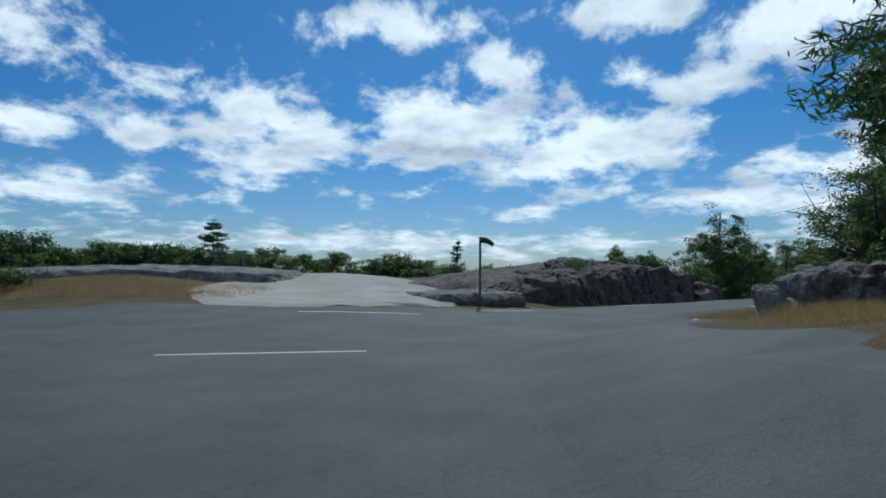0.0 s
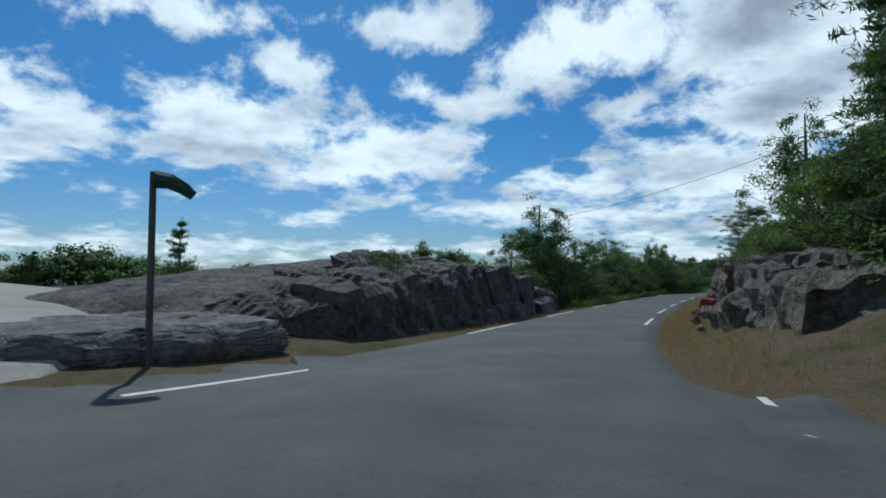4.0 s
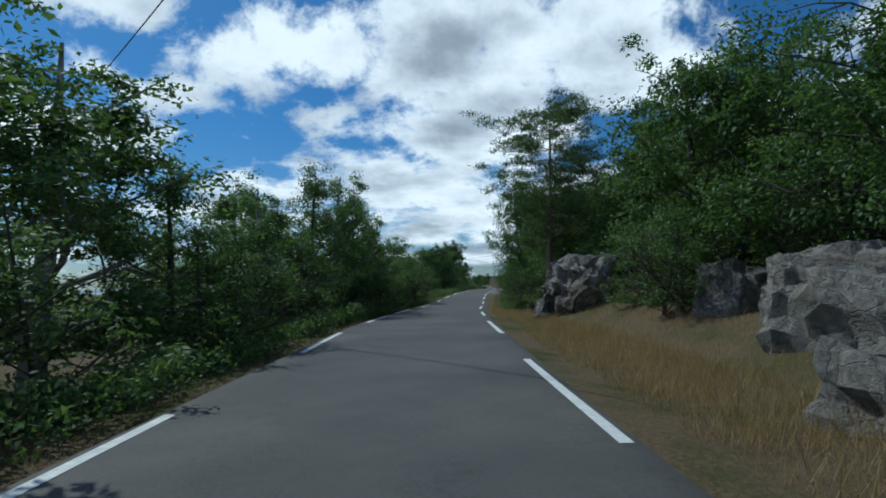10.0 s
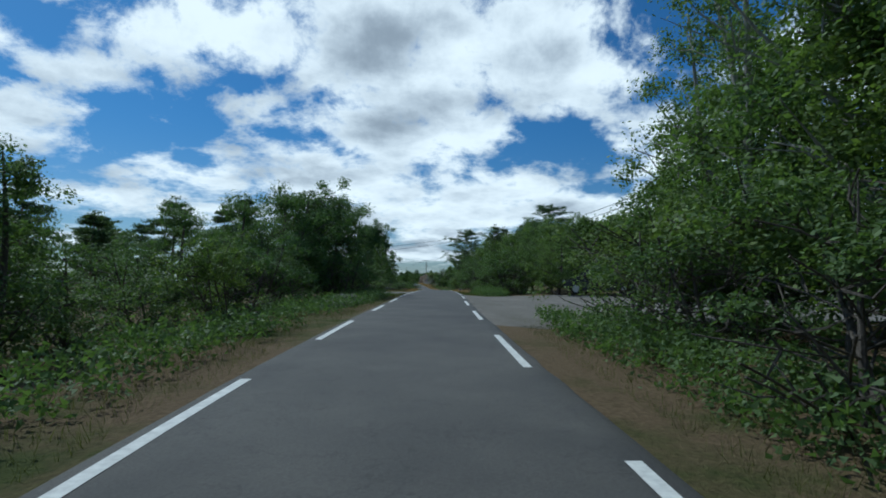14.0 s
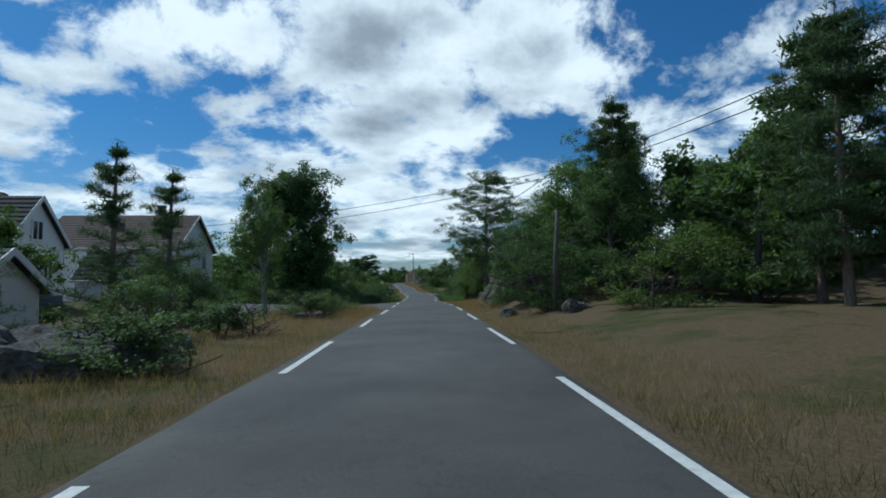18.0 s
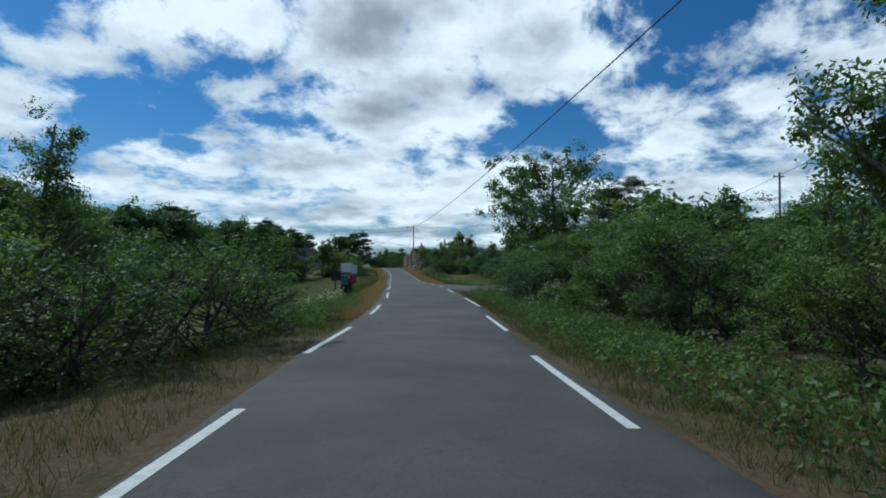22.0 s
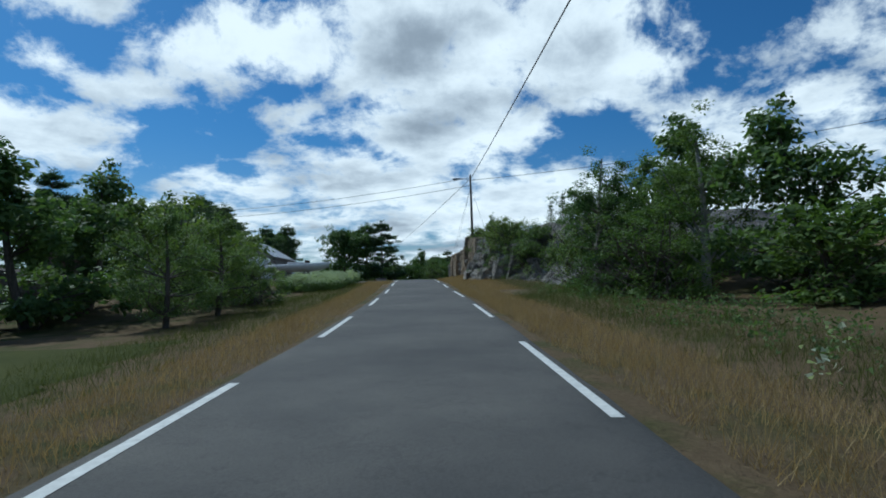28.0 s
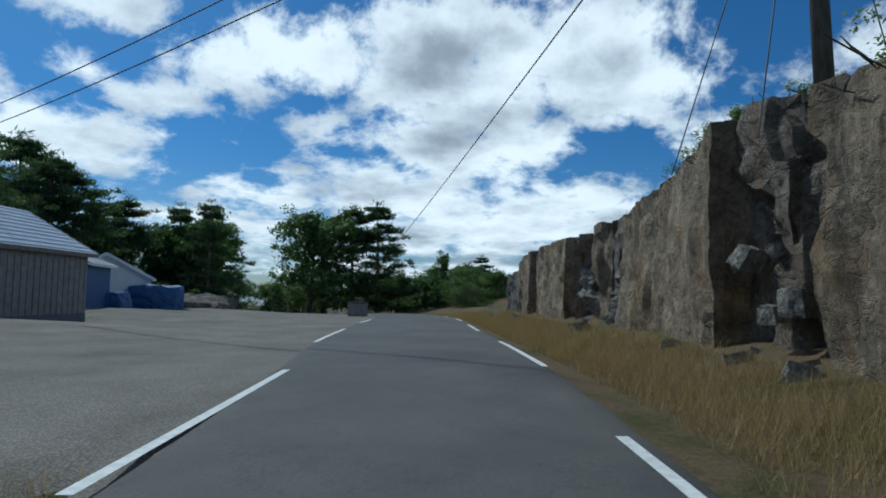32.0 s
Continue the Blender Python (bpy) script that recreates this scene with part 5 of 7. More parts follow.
slab("rock_slab", -27, 34, (8, 4, 1.6), 14, ROCK_PALE, "low pale rock slab in dry grass", 10, 0.45, 0.1, 0.2)
rock_at(23.4, 4.45, (0.42, 0.25, 0.2), 15, RED_PAINT, "small rock face painted red", 0, -4.0, name="painted_rock")
rock_at(136, -4.2, (3.5, 0.9, 0.5), 16, ROCK_GREY, "low grey rock at the road's edge", 90, 0.2)
rock_at(184, -8, (3.6, 2.4, 1.0), 17, ROCK_GREY, "low rounded rock in dry grass", 0, 0.3)
rock_at(174.5, 4.6, (0.8, 0.5, 0.4), 18, ROCK_GREY, "small pale boulder in the verge", 0, 0.2)
rock_at(199.6, 4.6, (0.9, 0.6, 0.55), 19, ROCK_GREY, "grey boulder in the verge", 0, 0.2)
rock_at(199, -5.2, (0.7, 0.5, 0.45), 26, ROCK_MIXED, "brown broken stone in the verge", 30, 0.2)
rock_at(202.4, -4.8, (0.5, 0.4, 0.35), 27, ROCK_MIXED, "small brown stone in dry grass", 0, 0.2)
rock_at(196, 6.6, (0.6, 0.5, 0.6), 20, ROCK_GREY, "grey boulder under the bushes", 0, 0.2)
rock_at(365, -24, (9, 4, 3.0), 22, ROCK_DARK, "low rock mound on the lawn", 80, 0.35)
rock_at(300, -36, (7, 1.6, 1.0), 23, ROCK_GREY, "row of stones along the lawn", 0, 0.3)
rock_at(468, -23, (16, 6, 4.2), 24, ROCK_DARK, "rock mound beyond the yard", 90, 0.3)

# ---- prototypes of the plants ----
T_ASPEN = broadleaf(1, 7.0, 1.9, 0.08, 26, 190, 90, 0.068, 0.42, LEAF_MID, BARK_PALE, "slender aspen with pale bark and small leaves", narrow=1.6)
T_ROUND = broadleaf(2, 6.5, 2.5, 0.10, 22, 170, 104, 0.070, 0.48, LEAF_MID, BARK, "bushy green broadleaf tree by the road")
T_OAK = broadleaf(3, 9.0, 3.9, 0.22, 30, 190, 110, 0.098, 0.64, LEAF_DARK, BARK, "dark green oak with a spreading crown")
T_CHESTNUT = broadleaf(4, 15.0, 6.0, 0.08, 60, 640, 90, 0.2, 0.95, LEAF_DARK, BARK, "large dense dark green chestnut tree")
T_HIGH = broadleaf(14, 8.5, 4.6, 0.42, 34, 260, 64, 0.12, 0.5, LEAF_DARK, BARK, "spreading oak with a high open crown", narrow=0.7)
T_TALL = broadleaf(5, 11.0, 2.5, 0.10, 24, 230, 100, 0.072, 0.5, LEAF_MID, BARK_PALE, "tall thin birch with drooping leaves", stems=2, narrow=1.7)
B_ROUND = broadleaf(6, 3.0, 1.8, 0.05, 12, 110, 80, 0.058, 0.34, LEAF_MID, BARK, "rounded green bush in rough grass", stems=4, category="bush")
B_LIGHT = broadleaf(7, 3.0, 1.9, 0.05, 12, 105, 80, 0.058, 0.36, LEAF_LIGHT, BARK, "light green bush with fresh leaves", stems=4, category="bush")
B_DARK = broadleaf(8, 3.4, 1.9, 0.03, 14, 120, 80, 0.058, 0.38, LEAF_DARK, BARK, "dense dark green bush by the roadside", stems=4, category="bush")
B_LOW = broadleaf(9, 1.1, 1.1, 0.02, 9, 75, 60, 0.046, 0.22, LEAF_MID, BARK, "low green shrub in the verge", stems=5, category="bush")
P_TALL = pine(10, 14.0, 0.30, 5.0, 15, "tall Scots pine with an open layered crown", needle=0.17)
P_MID = pine(11, 9.0, 0.15, 2.6, 14, "dark green pine with dense needles", needle=0.14)
P_YOUNG = pine(12, 5.0, 0.05, 1.5, 13, "young pine with upright shoots", True, 0.12)
FAR_OF = {}
for proto, make in ((T_ASPEN, lambda: broadleaf(21, 7.0, 1.9, 0.15, 12, 130, 36, 0.11, 0.46, LEAF_MID, BARK_PALE, "slender aspen with small leaves", narrow=1.6, far=True)),
                    (T_ROUND, lambda: broadleaf(22, 6.5, 2.6, 0.08, 14, 150, 38, 0.12, 0.54, LEAF_MID, BARK, "bushy green broadleaf tree", far=True)),
                    (T_OAK, lambda: broadleaf(23, 9.0, 3.9, 0.12, 18, 170, 42, 0.16, 0.74, LEAF_DARK, BARK, "dark green oak with a spreading crown", far=True)),
                    (B_ROUND, lambda: broadleaf(26, 3.0, 1.8, 0.05, 8, 120, 34, 0.09, 0.38, LEAF_MID, BARK, "rounded green bush in rough grass", stems=3, category="bush", far=True)),
                    (B_DARK, lambda: broadleaf(28, 3.4, 1.9, 0.03, 9, 130, 34, 0.09, 0.42, LEAF_DARK, BARK, "dense dark green bush", stems=3, category="bush", far=True)),
                    (B_LIGHT, lambda: broadleaf(27, 3.0, 1.9, 0.05, 8, 120, 34, 0.09, 0.38, LEAF_LIGHT, BARK, "light green bush with fresh leaves", stems=3, category="bush", far=True)),
                    (P_MID, lambda: pine(31, 9.0, 0.12, 2.7, 12, "dark green pine with dense needles", needle=0.14, far=True))):
    FAR_OF[proto.name] = make()
PROTO = {"aspen": (T_ASPEN, 7.0), "round": (T_ROUND, 6.5), "oak": (T_OAK, 9.0), "chestnut": (T_CHESTNUT, 15.0), "tall": (T_TALL, 11.0), "high": (T_HIGH, 8.5),
         "bush": (B_ROUND, 3.0), "light": (B_LIGHT, 3.0), "dark": (B_DARK, 3.4), "low": (B_LOW, 1.1), "ptall": (P_TALL, 14.0), "pmid": (P_MID, 9.0), "pyoung": (P_YOUNG, 5.0)}
PLANTS = """
aspen 46.4 -10 11.2 1.3|aspen 43.8 -9.4 6.2 1.4|round 47 -12 7.6 1.1|dark 48 -8.8 4 1.3|dark 44.6 -8 3.4 1.3|bush 40.6 -8.6 3.8 1.2|pmid 22.6 10.6 8.5 1.0|round 20.4 9.8 5.0 1.0|dark 17.6 9.4 3.6 1.3|round 80 -8.4 6.8 1.15|round 84.5 -10.5 8 1.1|dark 78.5 -6 3 1.2|bush 42.5 -8.6 3 1.2|aspen 50 -7.6 7.4 1.2|round 55 -7.5 3.4 1|round 61.7 -8.2 7.6 1.25|aspen 68.2 -8.6 9.2 1.4|round 68.8 -14.6 8.4 1|round 71 -7 5.6 1|aspen 77.4 -7 6.8 1.1
round 82 -5.8 7.8 0.85|aspen 86.7 -6.2 9.3 1|round 90 -6.0 8.0 0.8|aspen 95.3 -6.5 8 1|round 99 -6 5 1|aspen 102.8 -6.2 6.2 1|round 107.8 -6.2 6.6 1|aspen 111 -8 5 1|bush 115 -6.5 1.8 1|round 119 -8 4.6 1|bush 124 -6 2.6 1
oak 148.5 -9 9 1|round 142 -9 7.5 1|pmid 146 -14 6.4 0.9|pmid 153 -15 8 0.8|pmid 160 -18 7 0.8|round 154 -9 6 1|bush 138 -8 3 1.2|pmid 136 -20 6.5 0.9|pmid 128 -24 6 0.9|bush 133 -9 3 1
bush 37.5 -6.5 1.6 1|bush 41.5 -6.2 2.0 1|dark 47 -5.6 2.8 1.2|bush 52 -5.6 1.8 1.2|bush 57 -5.6 1.8 1.2|bush 63 -5.2 3 1.2|dark 68.5 -5.2 3.2 1.2|bush 74.5 -5 3 1.2|dark 80 -5 3.2 1.2|dark 85 -5 3.2 1.2|bush 90 -4.8 3 1.2|dark 94 -4.8 3.2 1.2|dark 101 -4.8 3.4 1.2|bush 106 -5 2.4 1.2|dark 111 -5.6 1.9 1.2|dark 145 -6 3.2 1.2|bush 150 -5.6 2.4 1.2
oak 67.3 9.8 8.0 1|oak 74 9.5 8.4 1|oak 80.5 11.5 8.2 1.0|oak 86 11.5 8.4 1|round 62 10 5.5 1|round 57 11 5 1|aspen 51 10.5 5.6 1|aspen 47 11.5 5 1|light 53 9.5 3.6 1.2|light 49 9 3 1.2|bush 44 12 4 1.2
pmid 84 10 8.5 1|ptall 90 5.8 12 1|round 93 7.5 8 1|oak 100.3 5.2 10.4 0.6|round 101 6.4 6.5 1|tall 104 6.6 10 0.9|tall 108 6.6 11.5 0.9|tall 112 7 12 0.9|round 106 5.6 5 1|tall 116 7.2 12 1|tall 121.5 7.4 11 1|oak 118 11 10 1|oak 111 11 11 1|oak 104 11 10 1|oak 97 12 9 1|tall 126.8 9.5 12 1
low 88 5 1.2 1.2|dark 92.5 5.2 2.6 1.2|bush 96 5.2 2.8 1.2|dark 100 5.2 3 1.2|bush 109.5 5.0 2.6 1.2|bush 114 5 2.8 1.2|dark 118 5.2 3 1.2|light 122 5.4 3.2 1.2|light 125 6.4 3.4 1.2
aspen 130 9.5 8.6 1|dark 152 9 5 1.2|round 156 9 6.5 1|round 160 10 7 1|dark 155 6 3.5 1.3|oak 162 14 7.5 1|oak 156 20 7 1|oak 148 26 7 1|dark 159 5.6 4 1.3
light 164.5 7.6 6.6 1.2|round 168.5 7.6 6.4 1.1|light 172 7.8 5.4 1.2|dark 167 5 3.6 1.2|dark 174 8 4.6 1.2|bush 163 4.9 3.4 1.1
pmid 192 14 10 0.9|pmid 188.7 12.5 9 0.9|ptall 187 16 11 1|round 196 14 8 1|round 201 14 7.4 1|aspen 203 8.4 8 1|round 199 9 6 1|dark 198 6.2 3 1.2|dark 203 6 3.4 1.2|bush 193 8.5 3 1.2|pmid 200 9.2 9.5 0.8|pmid 203.5 11 9.2 0.8|dark 210.5 9.5 6 1.1|round 206 11 8 1|dark 213.5 9.5 5 1.2
ptall 231 6.8 12.3 1.0|round 229.3 6.0 4.0 0.9|round 234 5.8 5.4 0.9|bush 232.2 5.3 2.2 1.1|round 237 6.2 4.6 0.9|round 236.5 6.6 5.6 1|aspen 244.5 6.8 7.2 0.9|round 242 8.4 4 1.1|round 246 9.4 4 1|light 240 5.8 2.2 1.1|bush 244 6.0 1.8 1.1|dark 249 7.6 2.6 1.2|bush 253 7.5 3.4 1.2|dark 257 9 4 1.2|bush 252 6.2 1.5 1.2|dark 262 11 5 1.3|light 259 6.6 2.6 1.3|light 264 13 5.4 1.2
round 266 8 4.2 1.2|round 275 9 4.6 1.2|dark 271 6.4 3.2 1.4|dark 276 7.6 3.4 1.4|dark 266.5 6.2 2.6 1.3|bush 280 10.5 3 1.2|light 273 14 6.5 1.2|oak 300 40 8 1.2
bush 172 -9.5 2.2 1.2|low 168 -8.6 1.0 1.3|bush 178 -11 3 1.2|round 176 -15.5 5.4 1.1|round 182 -17 5.6 1.1|dark 186 -13.5 3 1.2|low 200.5 -5.6 1.1 1.3|low 204.6 -5.0 0.9 1.3|bush 166 -12 4.4 1.1|light 170 -11 4 1.1|bush 175 -12 3.2 1.1|aspen 161 -13 6 1|pyoung 191.4 -10 6.2 1|pyoung 195.7 -10 6.2 1.1|pyoung 188 -12 4.5 1|bush 199 -11 3 1.2|dark 204 -12 2.6 1.2|aspen 206 -9 9.2 0.75|low 203 -6 1.2 1.2|low 207 -5.5 1 1.2|round 196 -16 5 1
chestnut 237 -14.5 16.4 0.98|dark 240 -11 3 1.3|round 243.5 -10 6 1|light 247 -9 3.6 1.3|bush 240 -7 2 1.4|dark 246 -6.6 2.6 1.3|dark 250 -6.2 3 1.4|bush 254 -6 2.6 1.4|dark 257.5 -5.8 2.6 1.3|aspen 253 -11 7.4 1|bush 225 -17 1.8 1.2|low 222 -12 1.3 1.4|dark 262 -7.5 2 1.3
pmid 369 -46 13 1.1|pmid 364 -52 12 1.2|oak 358 -48 11 1.1|oak 350 -44 9 1.2|round 345 -42 8 1.2|round 352 -38 5 1.2|pmid 378 -50 12 1|oak 384 -46 10 1.1|pmid 397 -44 12 1|pmid 405 -42 12.5 1|oak 414 -44 12 1|ptall 444.6 -38 15 1|ptall 449 -40 15 1|ptall 466 -50 14 1|pmid 434 -31 13 1|pmid 438 -34 12 1.1|pmid 428 -38 11.5 1.1|pmid 456 -42 12 1
oak 338 -50 10 1.2|pmid 330 -54 11 1.2|oak 320 -56 10 1.2|oak 308 -58 10 1.2|pmid 300 -62 11 1.1|oak 290 -60 9 1.2
round 363 -15.5 7 1.1|light 367 -13 5 1.2|round 371 -16 6.5 1.1|round 357 -9.5 4.6 1.1|light 361 -9 4.6 1.1|round 376 -13 5.2 1.2|bush 366 -8.6 3 1.2|light 381 -15 4.4 1.2|dark 386 -20 4 1.3
oak 488 -24 15 1.1|pmid 497 -22 16 1.1|oak 480 -24 12 1.1|pmid 504 -25 16 1.1|dark 470 -14 4 1.4|bush 476 -12 4 1.4|round 486 2 9 1.1|round 492 7 7 1.2|oak 500 -8 7 1.2|oak 500 14 7 1.2|dark 482 -8 3.5 1.5|dark 460 9 3.5 1.3|round 474 12 6 1.2|bush 465 -26 4 1.3|bush 452 -30 4.5 1.3
pmid 322 32 11 1.1|ptall 328 36 16 1|pmid 334 40 11 1.1|oak 345 32 7 1.1|oak 352 30 7 1.1|round 341 21 6.1 1.1|aspen 345 20 6.5 1|round 348.5 21 6.4 1.1|aspen 340.4 25 8.4 1|round 336 22 5.3 1.2|round 331 19 4.6 1.2|round 326 17 4.3 1.2|dark 323 15 3.5 1.4|dark 329 14.6 2.7 1.4|dark 335 16 3.5 1.4|dark 341 15.5 3.8 1.4|dark 347 15 4.1 1.4|round 353 18 6.1 1.2|dark 353 13 3.5 1.4|round 358 15 8 1.1|aspen 361 12.5 9 1.1|dark 360 10.5 4 1.3|round 366 14.5 8.5 1.1|dark 365 11 3.6 1.3|light 318 21 3.0 1.2|light 322 24 3.8 1.3
aspen 365.2 8.9 8.0 1.1|light 367.4 9.6 4.2 1.0|round 366.5 12.4 7.2 1.0|light 363.5 10.6 4.4 1.1|bush 368.4 9.2 3 1.2|dark 361.5 8.4 3 1.2|light 387.5 9.0 5.0 1.0|light 390.5 8.8 5.4 1.0|light 393.5 8.0 4.6 1.0|bush 396.5 8.6 3.0 1.0|bush 384 9.5 3.4 1.1|bush 389 7.0 2.4 1.0|bush 394.0 6.4 2.0 1.1
aspen 30.3 9.2 9.0 1.0|pmid 26 14 14 1.1|dark 24 10 4 1.2|dark 29 10.5 4.8 1.3|light 33 11 4.4 1.2|bush 20 9.5 3.6 1.2|round 40 13.5 5.6 1|aspen 45 12.4 6 1|round 49 12.4 6 1|light 43 11.4 4 1.2|pmid 19 13.5 11 1|dark 15 11 4.4 1.3|dark 52 10.5 4.6 1.3|round 55 9.4 5 1.1|dark 38 11 3.4 1.3
oak 63 11.5 7.6 1.1|dark 60 9.4 3.6 1.3|dark 64.5 11 3.8 1.3|dark 69.5 9.4 3.8 1.3|dark 71 6.8 2.6 1.2|dark 74 6.6 2.8 1.2|bush 57 8 3.6 1.2|oak 74.8 9.6 9.4 1.0|oak 83 12.5 9.5 1.0|low 86 5.4 1.2 1.3|dark 83.5 8.4 2.6 1.2
round 103 8.6 8.5 1|round 109 8.4 9 1|round 114.5 8.6 9.5 1|round 119 9 9 1|dark 104 7.2 5 1.2|dark 110.5 7 5 1.2|dark 116 7 5.4 1.2|dark 121 7.6 5 1.2|round 124 8.6 7.5 1.1
round 208 9.4 8 1.1|dark 203.4 6.4 4 1.2|round 203 10.5 8.5 1.1|round 234 8.6 7 1.1|dark 236 5.8 4.4 1.3|round 238.4 7.4 6.6 1.1|dark 241.5 7.4 2.8 1.2|round 233 6.8 5 1.1|dark 247.5 9 3.6 1.2|round 251 10 4 1.2|dark 243 9.8 4.1 1.2|round 240.5 11 5 1.1
dark 260 8 4.4 1.3|round 263.6 9.6 4.4 1.2|dark 268.6 7.4 4.2 1.3|dark 273.6 8.4 4.6 1.4
bush 382 11 2.6 1.2|light 385.5 10 4.6 1|light 391.6 10.6 4 1|bush 397 9.8 2.0 1.2|pyoung 386 15.5 3.2 1|pyoung 381 16 3.4 1|pyoung 390 15 2.6 1|pyoung 378 16.5 3 1|bush 394 13 2 1.3|bush 375 15 3 1.2
dark 119 -10 3.4 1.3|dark 122.5 -8.5 2.6 1.3|dark 127 -9 2.8 1.3|round 131 -10 5 1.2|dark 135 -8.5 3.6 1.3|round 139 -10.5 6.4 1.2|pmid 141 -15 6.2 1.0|oak 151.5 -8 7.5 1.1|round 147 -7 6.6 1.1|oak 144.5 -10 8.5 1.1|dark 155.5 -7.4 3.4 1.3|round 166.5 9.4 7.4 1.1|round 170.4 9.6 7.2 1.1|round 174 9.6 6.4 1.1|dark 165 6.2 3.6 1.2|dark 169 6.2 3.4 1.2|dark 173 6.6 3 1.2|low 207.6 4.5 0.9 1.2|high 287 12.6 12.4 0.95|dark 281 10.2 3.2 1.2|dark 283 12.5 3.4 1.2|round 283.5 13 5 1.1|dark 278 8.8 3.4 1.2|bush 180 -8.5 1.8 1.3|low 183 -5.6 1.0 1.3|low 178.6 -6.5 1.1 1.3|bush 187.5 -7.5 1.8 1.2|low 190 -5.4 1.0 1.3|bush 194 -8 2.0 1.3|low 232.5 -5 1.0 1.4|low 235.5 -6 1.2 1.4|bush 236 -8.6 2.4 1.3|low 238.6 -4.6 0.9 1.4|bush 232 -8.4 2 1.3|low 229.5 -16 1.2 1.4|dark 234.5 -10.5 2.6 1.3
dark 270 -20.5 4.4 1.3|round 275 -22 6 1.2|dark 280 -20 4 1.3|oak 285 -24 7.5 1.1|dark 290 -20.5 3.6 1.4|pmid 294 -24 8.5 1.1|dark 299 -21 3.8 1.4|round 303 -22 5.5 1.2|dark 309 -20.5 3.4 1.4|dark 316 -21 3.6 1.4|round 322 -22 5.6 1.2|dark 329 -21 4 1.4|pmid 334 -24 9 1.1|round 340 -21 5.6 1.2|dark 347 -20 4.4 1.4|dark 264 -16 3.4 1.3|round 260 -14 5 1.1|round 256 -12 5 1.2
bush 302.8 16.6 2.6 0.8
""".replace("\n", "|").split("|")
for row in PLANTS:
    if row.strip():
        k, s, lat, h, w = row.split()
        if k in ("bush", "light", "dark") and float(h) > 4.2 and abs(float(lat)) < 12.5:
            k, w = "round", float(w) * 1.1
        proto, native = PROTO[k]
        place(proto, float(s), float(lat), float(h), native, wide=float(w))


def wood(seed, s0, s1, l0, l1, n, kinds, h0, h1):
    """A stand of trees beside the road, thinly spread by chance."""
    rng = np.random.default_rng(seed)
    used = []
    for _ in range(n * 6):
        s, lat = rng.uniform(s0, s1), rng.uniform(l0, l1)
        if len(used) >= n or any(abs(s - a) < 3.0 and abs(lat - b) < 3.0 for a, b in used):
            continue
        used.append((s, lat))
        proto, native = PROTO[kinds[rng.integers(len(kinds))]]
        place(proto, s, lat, rng.uniform(h0, h1), native, turn=rng.uniform(0, 360), wide=rng.uniform(1.0, 1.25))


wood(1, 58, 126, 13, 34, 34, ("oak", "round", "pmid", "oak"), 6.5, 10)
wood(2, 152, 204, 15, 36, 24, ("oak", "round", "pmid"), 6, 9)
wood(3, 204, 236, 13, 40, 20, ("oak", "round", "dark", "pmid"), 5.5, 9)
wood(14, 238, 262, 14, 40, 14, ("oak", "round", "dark"), 3.8, 5.6)
wood(4, 262, 290, 19, 50, 22, ("oak", "round", "dark"), 5, 8)
wood(5, 322, 372, 30, 60, 26, ("oak", "round", "pmid"), 5.5, 8)
wood(6, 40, 124, -26, -13, 18, ("round", "oak", "dark"), 4.5, 6.5)
wood(7, 126, 166, -46, -19, 16, ("oak", "pmid", "round"), 5, 8)
wood(8, 262, 356, -46, -23, 40, ("oak", "pmid", "round", "dark"), 5.5, 9)
wood(9, 356, 420, -66, -40, 24, ("oak", "pmid", "pmid"), 8, 12)
wood(10, 420, 500, -64, -36, 26, ("pmid", "oak", "pmid"), 8, 13)
wood(11, 496, 560, -36, 40, 44, ("oak", "round", "pmid"), 6, 10)
wood(12, 2, 34, 15, 34, 14, ("pmid", "oak", "round"), 6, 10)
wood(13, 440, 500, 14, 40, 16, ("oak", "round", "dark"), 4, 6)
